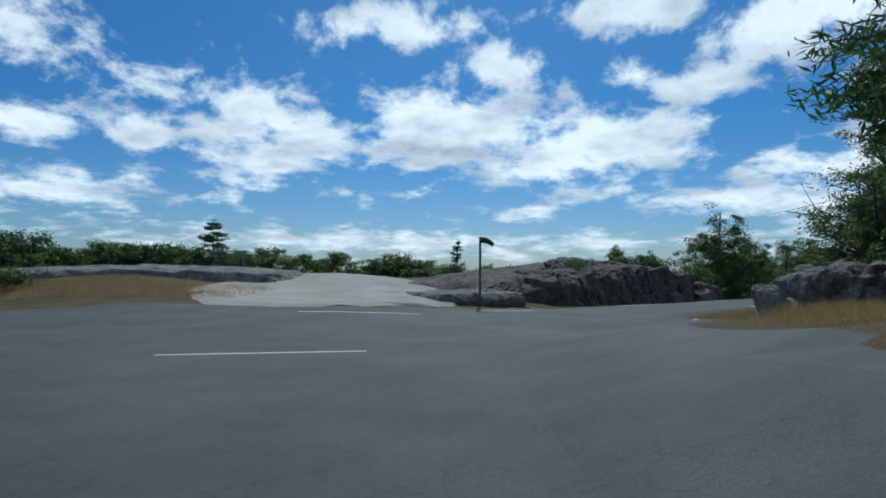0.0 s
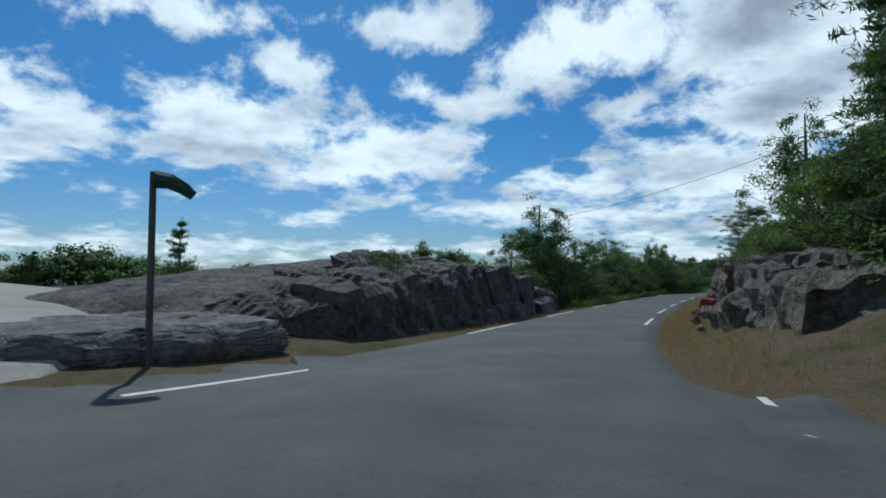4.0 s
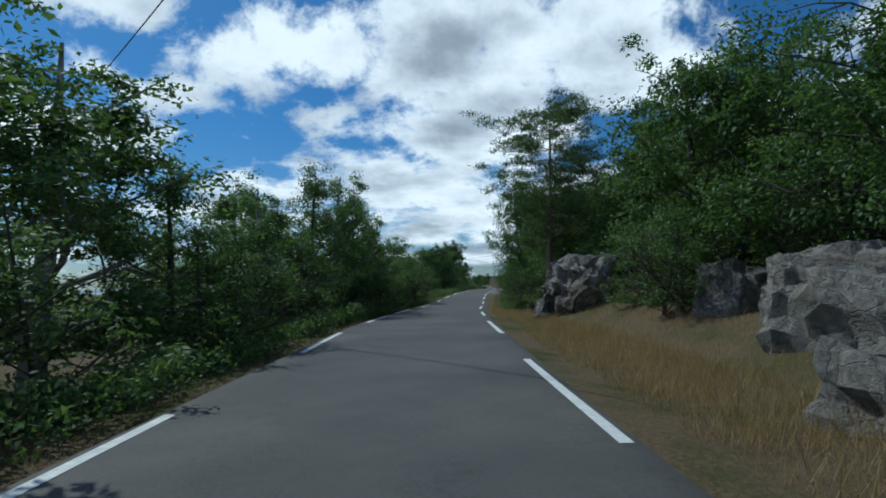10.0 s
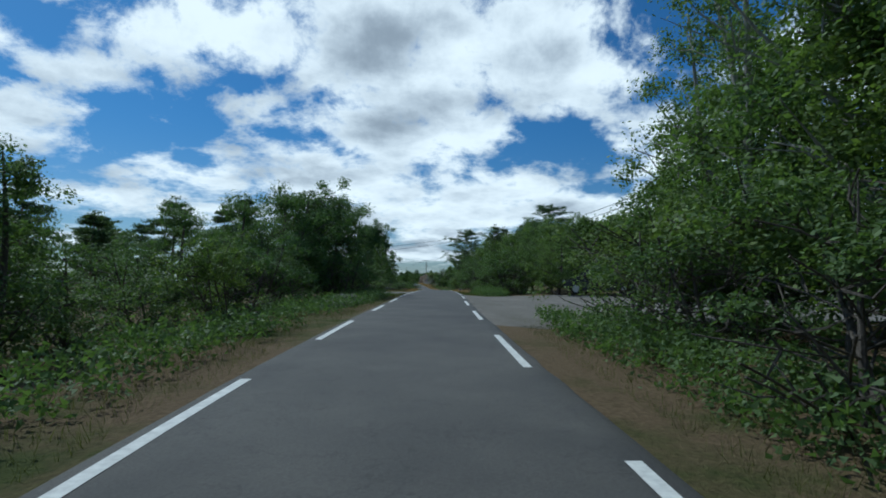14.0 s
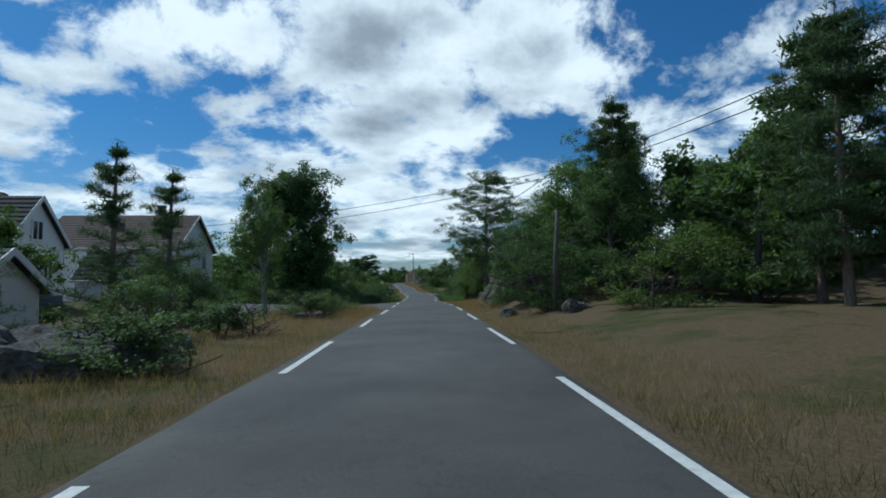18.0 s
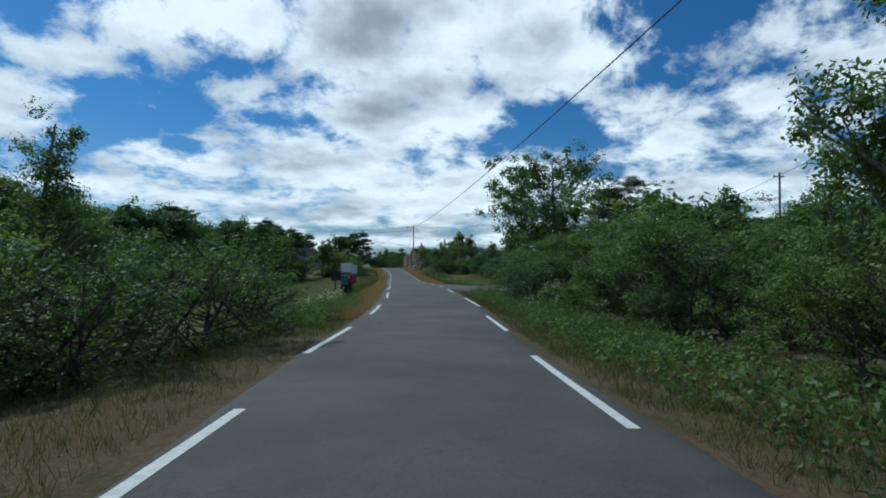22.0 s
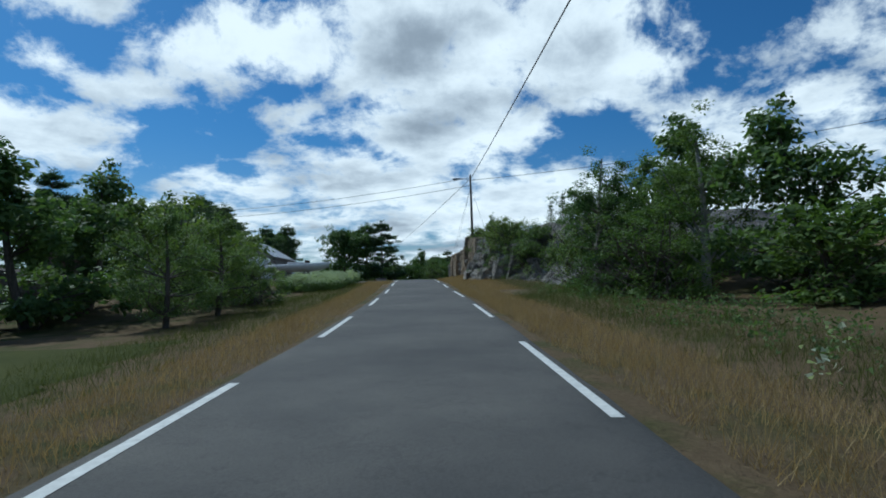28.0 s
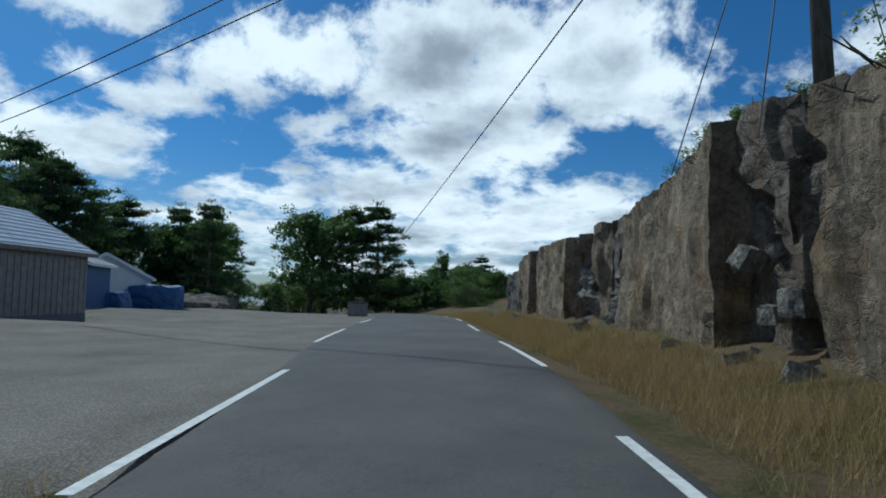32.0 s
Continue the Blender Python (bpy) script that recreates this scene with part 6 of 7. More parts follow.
# shrubs and small pines rooted on the rocks: kind, s, lateral, height of their foot above the road, height, width
for k, s, lat, foot, h, w in (("pyoung", 378, 15.0, 5.0, 2.6, 1.0), ("pyoung", 381.5, 15.4, 5.3, 3.2, 1.0), ("pyoung", 384, 14.6, 5.4, 2.4, 1.0), ("bush", 386, 14.8, 5.4, 2.0, 1.2), ("pyoung", 388.6, 13.6, 5.5, 2.8, 1.0), ("bush", 375.5, 15.4, 4.7, 2.2, 1.2), ("pyoung", 391.5, 13.0, 5.5, 2.2, 1.0),
                              ("light", 388.0, 8.4, 2.0, 4.2, 1.0), ("light", 391.0, 8.0, 2.2, 4.0, 1.0), ("bush", 393.8, 8.8, 3.4, 2.4, 1.1), ("bush", 385.4, 10.6, 2.0, 3.2, 1.1), ("low", 396.5, 8.6, 4.6, 1.1, 1.2), ("low", 399.8, 7.4, 4.7, 1.2, 1.2), ("low", 403.0, 7.4, 4.8, 0.8, 1.0),
                              ("low", 404.8, 7.0, 4.9, 0.85, 1.0), ("low", 406.2, 6.8, 4.8, 0.7, 1.0), ("low", 407.8, 6.8, 4.5, 0.65, 1.1), ("low", 409.6, 6.9, 4.0, 0.6, 1.2), ("low", 412.0, 7.2, 3.9, 0.6, 1.2), ("low", 20, 6.6, 2.4, 1.0, 1.2), ("low", 33, 7.6, 3.0, 1.2, 1.2), ("bush", 36.5, 9.4, 3.6, 2.0, 1.1), ("low", 40, 9.2, 3.9, 1.4, 1.2), ("low", 214, 7.4, 4.1, 1.2, 1.2), ("bush", 210, 8.0, 3.3, 2.6, 1.1),
                              ("round", 208.8, 7.6, 3.8, 4.2, 1.0), ("dark", 206.2, 6.8, 3.1, 3.2, 1.1), ("round", 211.4, 8.8, 4.5, 4.2, 1.0), ("dark", 213.4, 7.4, 4.6, 1.9, 1.1), ("dark", 210.4, 6.6, 4.0, 1.9, 1.1), ("bush", 217.5, 8.2, 3.2, 1.8, 1.1), ("aspen", 399.6, 8.4, 4.5, 3.4, 1.0), ("bush", 398.2, 8.6, 4.5, 1.5, 1.1), ("low", 15, -6.6, 2.0, 0.9, 1.2), ("low", 23, -6.8, 2.5, 0.9, 1.3)):
    place(PROTO[k][0], s, lat, h, PROTO[k][1], z=road_at(s, lat)[2] + foot - 0.25, wide=w)
# trees round the junction, by plan
for k, x, y, h, w in (("pmid", 16.6, 19.6, 9.5, 0.9), ("pmid", 18, 18, 12, 1.3), ("pmid", 13.5, 12.0, 14, 1.4), ("pmid", 19, 24, 10, 1.1), ("dark", 15, 21.5, 3.4, 1.2), ("aspen", 23.5, 27.5, 7, 1), ("pmid", 22, 23, 12, 1),
                      ("pmid", 15.5, 12.5, 13, 1.2), ("dark", 14.5, 18, 3.4, 1.3), ("dark", 16.5, 20.5, 4.4, 1.3), ("dark", 15, 9.5, 4, 1.3)):
    proto, native = PROTO[k]
    q = h / native
    copy_thing(proto, pose(x, y, ground_z(x, y) - 0.1, 0, 0, random.uniform(0, 360)) @ Matrix.Diagonal((q * w, q * w, q, 1)))
# bushes along the shore: kind, plan place, height of the top, width
SHORE = [("dark", -34, 43, 4.6, 1.3), ("dark", -31, 42, 4.6, 1.3), ("dark", -28.6, 43.5, 3.4, 1.3), ("dark", -26, 45, 4.0, 1.4), ("dark", -24, 45, 3.9, 1.4), ("dark", -21.8, 45, 3.9, 1.4), ("dark", -19.8, 46, 3.7, 1.4), ("pmid", -17.9, 45, 5.5, 1.0),
         ("dark", -15.8, 46, 3.2, 1.4), ("bush", -14, 47, 2.8, 1.4), ("bush", -12.6, 48, 2.6, 1.4), ("bush", -10.4, 51, 2.6, 1.4), ("dark", -8, 52, 2.0, 1.5), ("dark", -4.3, 51, 2.8, 1.3)]
SHORE += [("bush", -2.1, 50, 2.6, 1.3), ("pyoung", -5.4, 47, 2.7, 1.0), ("pyoung", 1.0, 42, 3.9, 1.0), ("bush", 3.5, 50, 2.2, 1.4), ("bush", 0.4, 49, 2.0, 1.4), ("dark", -6.4, 49, 2.2, 1.4), ("dark", -38, 42, 4.6, 1.4), ("dark", -42, 41, 4.6, 1.4), ("low", -20, 27.5, 1.6, 1.3)]
SHORE += [("dark", -44 + 2.2 * i + (i * 7 % 3) * 0.5, 47 + (i * 5 % 4) * 1.6, 3.0 + (i * 3 % 5) * 0.22 - max(0, i - 11) * 0.07, 1.4) for i in range(21)]
# trees that mark the skyline along the last stretch
SKYLINE = [("pmid", 373.5, 322, 13.9, 1.1), ("pmid", 377, 320.5, 14.6, 1.2), ("oak", 366, 322.5, 13, 1.0), ("oak", 370, 324, 13.2, 1.0), ("pmid", 353.8, 327.8, 12.6, 0.9), ("pmid", 353.6, 335.4, 12.8, 0.9), ("pmid", 333.2, 328.5, 17, 1.1), ("pmid", 335.2, 326.3, 15, 1.2),
           ("pmid", 338, 327, 13.6, 1.2), ("pmid", 345.3, 338, 12.8, 1.2), ("pmid", 347, 336, 13, 1.1), ("oak", 351.9, 338, 10.8, 1.1), ("round", 380.3, 319.7, 3.8, 1.4), ("round", 388, 317.5, 7.7, 1.0)]
SKYLINE += [("oak", 403.5, 322.5, 6.6, 1.2), ("oak", 413.8, 325.7, 6, 1.2), ("round", 373.5, 320, 4.6, 1.4), ("oak", 255.2, 255.7, 8, 1.1), ("oak", 255.5, 246.2, 8.6, 1.1), ("pmid", 257.8, 243, 5.8, 1.1), ("pmid", 266.5, 247.9, 7.1, 1.2), ("pmid", 271.8, 248.9, 6.9, 1.2),
            ("round", 278.8, 247.6, 4.8, 1.2), ("pmid", 285.7, 190.7, 13.6, 1.3), ("round", 296.3, 202.3, 10.2, 1.2), ("oak", 296.2, 211.7, 7.9, 1.2), ("oak", 396, 318, 6.5, 1.2), ("dark", 384, 316, 4, 1.5)]
for k, x, y, top, w in SHORE + SKYLINE:
    if y > 30 and PROTO[k][0].name in FAR_OF:
        q = top - ground_z(x, y)
        copy_thing(FAR_OF[PROTO[k][0].name], pose(x, y, ground_z(x, y) - 0.1, 0, 0, x * 40) @ Matrix.Diagonal((q / PROTO[k][1] * w, q / PROTO[k][1] * w, q / PROTO[k][1], 1)))
        continue
    h = top - ground_z(x, y)
    proto, native = PROTO[k]
    q = h / native
    copy_thing(proto, pose(x, y, ground_z(x, y) - 0.1, 0, 0, random.uniform(0, 360)) @ Matrix.Diagonal((q * w, q * w, q, 1)))
for proto, native in PROTO.values():      # the prototypes themselves stand in the far wood
    i = list(PROTO).index([k for k in PROTO if PROTO[k][0] is proto][0])
    x, y, _ = road_at(505 + (i % 4) * 8, -34 - 5 * (i // 4))
    proto.matrix_basis = pose(x, y, ground_z(x, y) - 0.1, 0, 0, 40 * i)

for i, ob in enumerate(FAR_OF.values()):
    x, y, _ = road_at(512 + i * 7, 46)
    ob.matrix_basis = pose(x, y, ground_z(x, y) - 0.1, 0, 0, 50 * i)

# ---- grass ----
grass("dry_grass", "straw-coloured dry grass along the verges", [
    (6, 52, 2.6, 4.6, 26, 0.36), (62, 92, 4.2, 9, 14, 0.34), (52, 72, 2.5, 4.6, 44, 0.48), (71, 80, 3.0, 4.6, 36, 0.4), (79, 100, 2.5, 4.2, 26, 0.36), (12, 44, -4.2, -2.9, 14, 0.3), (178, 200, 2.6, 5, 26, 0.34), (205, 236, 2.7, 5.0, 34, 0.42),
    (178, 204, -7.0, -2.6, 24, 0.36), (200, 211, -7.5, -2.8, 34, 0.6), (258, 300, -4.2, -2.7, 46, 0.5), (300, 392, -4.8, -3.0, 36, 0.34), (312, 372, 2.3, 4.6, 36, 0.42), (372, 398, 2.5, 6.5, 40, 0.36), (398, 450, 2.8, 5.5, 50, 0.55), (385, 398, -5.4, -2.6, 20, 0.4)], STRAW, 5,
    areas=[(4.9, 8.2, 5.5, 9.5, 26, 0.4), (6.3, 8.6, 9.5, 13.4, 26, 0.42), (-34, -8.5, 23, 29.5, 16, 0.55), (6.6, 10.0, 9.5, 15.5, 30, 0.45), (8.5, 10.8, 14, 18.5, 30, 0.4), (-1, 1.6, 25.6, 27.2, 24, 0.35), (0, 3.8, 27.8, 30, 24, 0.35), (3.5, 6.4, 30.4, 32.2, 24, 0.4)])
grass("green_grass", "green verge grass", [
    (36, 130, -5, -2.7, 16, 0.26), (96, 126, 2.5, 5, 18, 0.26), (150, 180, 2.4, 5.5, 22, 0.3), (128, 161, -6, -2.5, 14, 0.26), (174, 182, -9, -2.4, 20, 0.3), (155, 162, -9, -2.4, 20, 0.3), (6, 60, 4.0, 6.0, 8, 0.26), (236, 280, 2.5, 6.5, 34, 0.4), (231, 262, -8.6, -2.6, 26, 0.34), (262, 300, -7.5, -4, 26, 0.4), (300, 392, -8.5, -4.6, 18, 0.4), (312, 366, 4.4, 8, 22, 0.45), (364, 386, 6, 9.6, 18, 0.4)], BLADE, 6)

# ---- poles and overhead lines ----


def utility_pole(s, lat, top, label, lamp=False, lean=0.0, base=None, arm=True):
    x, y, z = road_at(s, lat)
    g = ground_z(x, y) if base is None else z + base
    h = z + top - g
    root = empty("utility_pole" if not lamp else "street_lamp", pose(x, y, g, 0, lean, heading(s)), label, "pole" if not lamp else "street lamp")
    bm = bmesh.new()
    tube(bm, [(0, 0, -0.6), (0, 0, h * 0.5), (0, 0, h)], [0.16, 0.135, 0.105], 12)
    part("post", bm, POLE_WOOD, root, smooth=True)
    bm = bmesh.new()
    tube(bm, [(0, 0, h), (0, 0, h + 0.07)], [0.13, 0.05], 12)
    part("cap", bm, STEEL, root)
    if arm:
        bm = bmesh.new()
        box(bm, 0, 0.13, h - 0.45, 1.2, 0.09, 0.12, 0.01)
        part("crossarm", bm, POLE_WOOD, root)
        for k in (-0.5, 0.5):
            bm = bmesh.new()
            tube(bm, [(k, 0.13, h - 0.4), (k, 0.13, h - 0.32), (k, 0.13, h - 0.24)], [0.05, 0.075, 0.04], 8)
            part("insulator", bm, HULL, root)
    if lamp:
        bm = bmesh.new()
        tube(bm, [(0, 0, h - 0.65), (-0.6, 0, h - 0.42), (-1.25, 0, h - 0.40)], [0.035, 0.035, 0.035], 8)
        part("arm", bm, STEEL, root)
        bm = bmesh.new()
        bmesh.ops.create_uvsphere(bm, u_segments=14, v_segments=8, radius=1, matrix=Matrix.Translation((-1.65, 0, h - 0.42)) @ Matrix.Diagonal((0.55, 0.17, 0.12, 1)))
        head = part("lamp_head", bm, STEEL, root, "grey street lamp head", True)
        bm = bmesh.new()
        bmesh.ops.create_uvsphere(bm, u_segments=12, v_segments=6, radius=1, matrix=Matrix.Translation((-1.75, 0, h - 0.50)) @ Matrix.Diagonal((0.3, 0.13, 0.09, 1)))
        part("diffuser", bm, HULL, head, "clear lamp glass", True)
        for ang in (150, 215, 20):
            bm = bmesh.new()
            a = radians(ang)
            tube(bm, [(0, 0, h * 0.82), (math.cos(a) * 2.4, math.sin(a) * 2.4, -0.9)], [0.012, 0.012], 5)
            part("guy_wire", bm, CABLE, root)
    return Vector((x, y, z + top - 0.3))


def cable(a, b, sag, r=0.027, label="black overhead cable"):
    bm = bmesh.new()
    a, b = Vector(a), Vector(b)
    n = 22
    tube(bm, [a.lerp(b, t / n) - Vector((0, 0, 4 * sag * (t / n) * (1 - t / n))) for t in range(n + 1)], [r] * (n + 1), 5)
    me = part("overhead_cable", bm, CABLE)
    return tagged(me, label + " strung between poles", "cable", "overhead cables")


pa = utility_pole(47, 15, 13.9, "weathered wooden utility pole above the rock", lean=3)
pb = Vector((*road_at(88, -22)[:2], 11.5))
pc = utility_pole(151, 17, 9.0, "thin wooden utility pole by the parking place")
pe = utility_pole(224, 12.5, 12.4, "weathered wooden utility pole on the crag")
pf = utility_pole(296, 39, 12.4, "thin wooden utility pole behind bushes")
pg = utility_pole(402.2, 6.35, 12.1, "wooden pole with a street lamp on the rock", True, base=4.5, lean=-1, arm=False)
ph = utility_pole(446, -44, 13.5, "wooden utility pole behind the sheds")
pi = utility_pole(540, 9, 9.0, "distant wooden utility pole")
cable(pa, pb, 0.9)
cable(pa + Vector((0, 0, -0.5)), road_at(72, 24)[:2] + (12.0,), 0.6)
cable(pa + Vector((0.4, 0, -0.3)), road_at(74, 22)[:2] + (11.6,), 0.6)
cable(road_at(60, 17)[:2] + (13.0,), pc, 1.0)
cable(road_at(60, 18)[:2] + (12.6,), pc + Vector((0, 0, -0.4)), 1.0)
cable(pc, pe, 1.3)
cable(pc + Vector((0.3, 0, -0.5)), pe + Vector((0.3, 0, -0.5)), 1.3)
hx = road_at(238, -24)
cable(pe, (hx[0], hx[1], hx[2] + 8.6), 0.6)
cable(pe + Vector((0, 0, -0.6)), (hx[0] + 1, hx[1], hx[2] + 7.8), 0.6)
cable(pe, pg, 1.6, 0.035)
cable(pe, pf, 1.0)
cable(pf, road_at(360, 60)[:2] + (12.0,), 1.0)
cable(pg, ph, 0.9)
cable(pg + Vector((0, 0, -0.9)), ph + Vector((0, 0, -1.2)), 0.9)
cable(pg, pi, 1.2, 0.03)
cable(pg + Vector((0, 0, -0.3)), road_at(380, 45)[:2] + (13.0,), 0.6)

post_x, post_y, post_z = spot(197.3, 5.8)
root = empty("wooden_post", pose(post_x, post_y, post_z, 0, 1.5, heading(197.3)), "bare weathered wooden post with a bracket", "post")
bm = bmesh.new()
tube(bm, [(0, 0, -0.4), (0, 0, 2.2), (0.05, 0, 4.4)], [0.11, 0.10, 0.085], 10)
part("post", bm, POLE_WOOD, root, smooth=True)
bm = bmesh.new()
tube(bm, [(0.04, 0, 3.0), (0.5, 0.1, 3.12), (1.2, 0.2, 3.05)], [0.04, 0.035, 0.03], 8)
part("bracket", bm, POLE_WOOD, root)

# ---- houses and sheds ----


def gabled(name, s, lat, length, width, wall, ridge, walls_mat, roof_mat, label, turn=0.0, windows=(), foot=0.5, overhang=0.4, boards=True, category="house", base=None, side_panel=None):
    """A gabled house: length runs along its own x, width along y; windows: (side, along, height, w, h), side in 'f', 'b', 'l', 'r'."""
    x, y, z = road_at(s, lat)
    g = ground_z(x, y) if base is None else z + base
    root = empty(name, pose(x, y, g, 0, 0, heading(s) + 90 + turn), label, category)
    L, W = length / 2, width / 2
    bm = bmesh.new()
    lo = bm.verts.new
    ring = [lo((-L, -W, foot)), lo((L, -W, foot)), lo((L, W, foot)), lo((-L, W, foot))]
    top = [lo((-L, -W, wall)), lo((L, -W, wall)), lo((L, W, wall)), lo((-L, W, wall))]
    ra, rb = lo((-L, 0, ridge)), lo((L, 0, ridge))
    bm.faces.new((ring[0], ring[1], top[1], top[0]))
    bm.faces.new((ring[2], ring[3], top[3], top[2]))
    bm.faces.new((ring[1], ring[2], top[2], rb, top[1]))
    bm.faces.new((ring[3], ring[0], top[0], ra, top[3]))
    part("wall", bm, walls_mat, root)
    if foot > 0:
        bm = bmesh.new()
        box(bm, 0, 0, foot / 2 - 0.6, length + 0.04, width + 0.04, foot + 1.2)
        part("foundation", bm, STONE_FOOT, root)
    if side_panel:
        for side in (-1, 1):
            bm = bmesh.new()
            box(bm, 0, side * (W + 0.006), (wall + foot) / 2, length + 0.01, 0.03, wall - foot)
            part("side_panel", bm, side_panel, root, "white painted boards")
    if boards:
        n = max(6, int(length / 0.45))
        for side in (-1, 1):
            bm = bmesh.new()
            for i in range(n):
                box(bm, -L + (i + 0.5) * length / n, side * (W + 0.018), (wall + foot) / 2, 0.06, 0.03, wall - foot)
            part("cladding", bm, side_panel or walls_mat, root)
    slope = math.hypot(W, ridge - wall)
    for side in (-1, 1):
        a = math.atan2(ridge - wall, W)
        bm = bmesh.new()
        over = overhang
        v = [(-L - over, 0, 0), (L + over, 0, 0), (L + over, slope + over, 0), (-L - over, slope + over, 0)]
        m = Matrix.Translation((0, 0, ridge + 0.10)) @ Matrix.Rotation(0 if side > 0 else math.pi, 4, "Z") @ Matrix.Rotation(-a, 4, "X")
        lowv = [bm.verts.new(m @ Vector((px, py, -0.1))) for px, py, _ in v]
        upv = [bm.verts.new(m @ Vector((px, py, 0.04))) for px, py, _ in v]
        bm.faces.new(lowv[::-1])
        bm.faces.new(upv)
        for i in range(4):
            bm.faces.new((lowv[i], lowv[(i + 1) % 4], upv[(i + 1) % 4], upv[i]))
        roof = part("roof", bm, roof_mat, root)
        rows = int((slope + over) / 0.45)
        bm = bmesh.new()
        for i in range(rows):
            py = (i + 0.6) * (slope + over) / rows
            bmesh.ops.create_cube(bm, size=1, matrix=m @ Matrix.Translation((0, py, 0.055)) @ Matrix.Diagonal((length + 2 * over, 0.07, 0.05, 1)))
        part("tile_course", bm, roof_mat, roof)
        bm = bmesh.new()
        bmesh.ops.create_cube(bm, size=1, matrix=m @ Matrix.Translation((0, slope + over + 0.03, -0.06)) @ Matrix.Diagonal((length + 2 * over, 0.05, 0.22, 1)))
        part("fascia", bm, WHITE_WOOD if walls_mat is not GREY_WOOD else GREY_WOOD, root, "white eaves board" if walls_mat is not GREY_WOOD else "")
        for e in (-1, 1):
            bm = bmesh.new()
            bmesh.ops.create_cube(bm, size=1, matrix=m @ Matrix.Translation((e * (L + over), (slope + over) / 2, -0.05)) @ Matrix.Diagonal((0.06, slope + over, 0.24, 1)))
            part("bargeboard", bm, WHITE_WOOD if walls_mat is not GREY_WOOD else GREY_WOOD, root)
    for side, along, hz, w, h in windows:
        m = {"f": Matrix.Translation((along, -W, hz)), "b": Matrix.Translation((along, W, hz)) @ Matrix.Rotation(math.pi, 4, "Z"),
             "r": Matrix.Translation((L, along, hz)) @ Matrix.Rotation(math.pi / 2, 4, "Z"), "l": Matrix.Translation((-L, along, hz)) @ Matrix.Rotation(-math.pi / 2, 4, "Z")}[side]
        bm = bmesh.new()
        for dx, dz, sx, sz in ((-w / 2, 0, 0.12, h + 0.12), (w / 2, 0, 0.12, h + 0.12), (0, h / 2, w + 0.12, 0.12), (0, -h / 2, w + 0.2, 0.12), (0, 0, 0.07, h)):
            bmesh.ops.create_cube(bm, size=1, matrix=m @ Matrix.Translation((dx, -0.05, dz)) @ Matrix.Diagonal((sx, 0.1, sz, 1)))
        win = part("window", bm, WHITE_WOOD, root, "white framed window")
        for k in (-1, 1):
            bm = bmesh.new()
            bmesh.ops.create_cube(bm, size=1, matrix=m @ Matrix.Translation((k * w / 4, -0.025, 0)) @ Matrix.Diagonal((w / 2 - 0.1, 0.02, h - 0.08, 1)))
            part("pane", bm, GLASS, win)
    return root


def chimney(root, x, y, z0, z1, mat=ROOF_RED):
    bm = bmesh.new()
    box(bm, x, y, (z0 + z1) / 2, 0.7, 0.7, z1 - z0, 0.02)
    box(bm, x, y, z1, 0.85, 0.85, 0.15, 0.02)
    part("chimney", bm, mat, root, "red brick chimney")


house = gabled("house", 236.5, -31.5, 14, 10, 7.0, 10.6, WHITE_WOOD, ROOF_RED, "white boarded two-storey house with a red-brown roof", 90,
               [("l", -2.2, 5.6, 1.1, 1.5), ("l", 2.2, 5.6, 1.1, 1.5), ("l", -2.2, 2.8, 1.2, 1.6), ("l", 2.2, 2.8, 1.2, 1.6), ("b", -4.5, 5.6, 1.1, 1.5), ("b", 0, 5.6, 1.1, 1.5), ("b", 4.5, 5.6, 1.1, 1.5), ("b", -4.5, 2.8, 1.1, 1.5), ("b", 4.5, 2.8, 1.1, 1.5),
                ("f", -4.5, 5.6, 1.1, 1.5), ("f", 4.5, 5.6, 1.1, 1.5), ("f", -4.5, 2.8, 1.1, 1.5)], foot=1.0)
chimney(house, 2.0, 0.6, 9.6, 12.2)
chimney(house, -3.0, -0.5, 9.6, 11.8)
h2 = gabled("house", 214, -34, 13, 9, 5.0, 8.4, WHITE_WOOD, ROOF_TILE, "white boarded house with dark tiled roof", 0,
            [("f", -4, 3.4, 1.1, 1.4), ("f", 0, 3.4, 1.1, 1.4), ("f", 4, 3.4, 1.1, 1.4), ("r", 0, 6.2, 1.1, 1.3), ("l", 0, 6.2, 1.1, 1.3), ("r", -2, 3.2, 1.1, 1.4), ("l", -2, 3.2, 1.1, 1.4), ("l", 2, 3.2, 1.1, 1.4)], foot=0.8)
chimney(h2, 1.0, 0.3, 7.6, 9.6)
gabled("house_wing", 212, -29, 6.5, 6, 4.4, 7.4, WHITE_WOOD, ROOF_TILE, "white gabled wing with one upper window", 90, [("l", 0, 5.2, 1.1, 1.3), ("l", -1.2, 2.6, 1.0, 1.3)], foot=0.8)
gabled("outbuilding", 222.5, -24.5, 6, 4.6, 2.6, 4.8, WHITE_WOOD, ROOF_TILE, "small white outbuilding with a dark roof", 90, [("l", 0, 3.2, 0.7, 0.8)], foot=0.3, category="shed")
gabled("garden_shed", 193, -17, 5, 4, 1.8, 3.1, WHITE_WOOD, ROOF_TILE, "small white gabled shed among pines", 90, [], foot=0.2, category="shed")
gabled("garage", 305.2, 21.3, 9.2, 7.6, 2.9, 5.9, GREY_PAINT, ROOF_TILE, "grey and white boarded garage with a dark pitched roof", -13, [("l", -0.6, 1.9, 1.0, 0.9)], foot=0.25, overhang=0.55, category="garage", base=-0.45, side_panel=WHITE_WOOD)
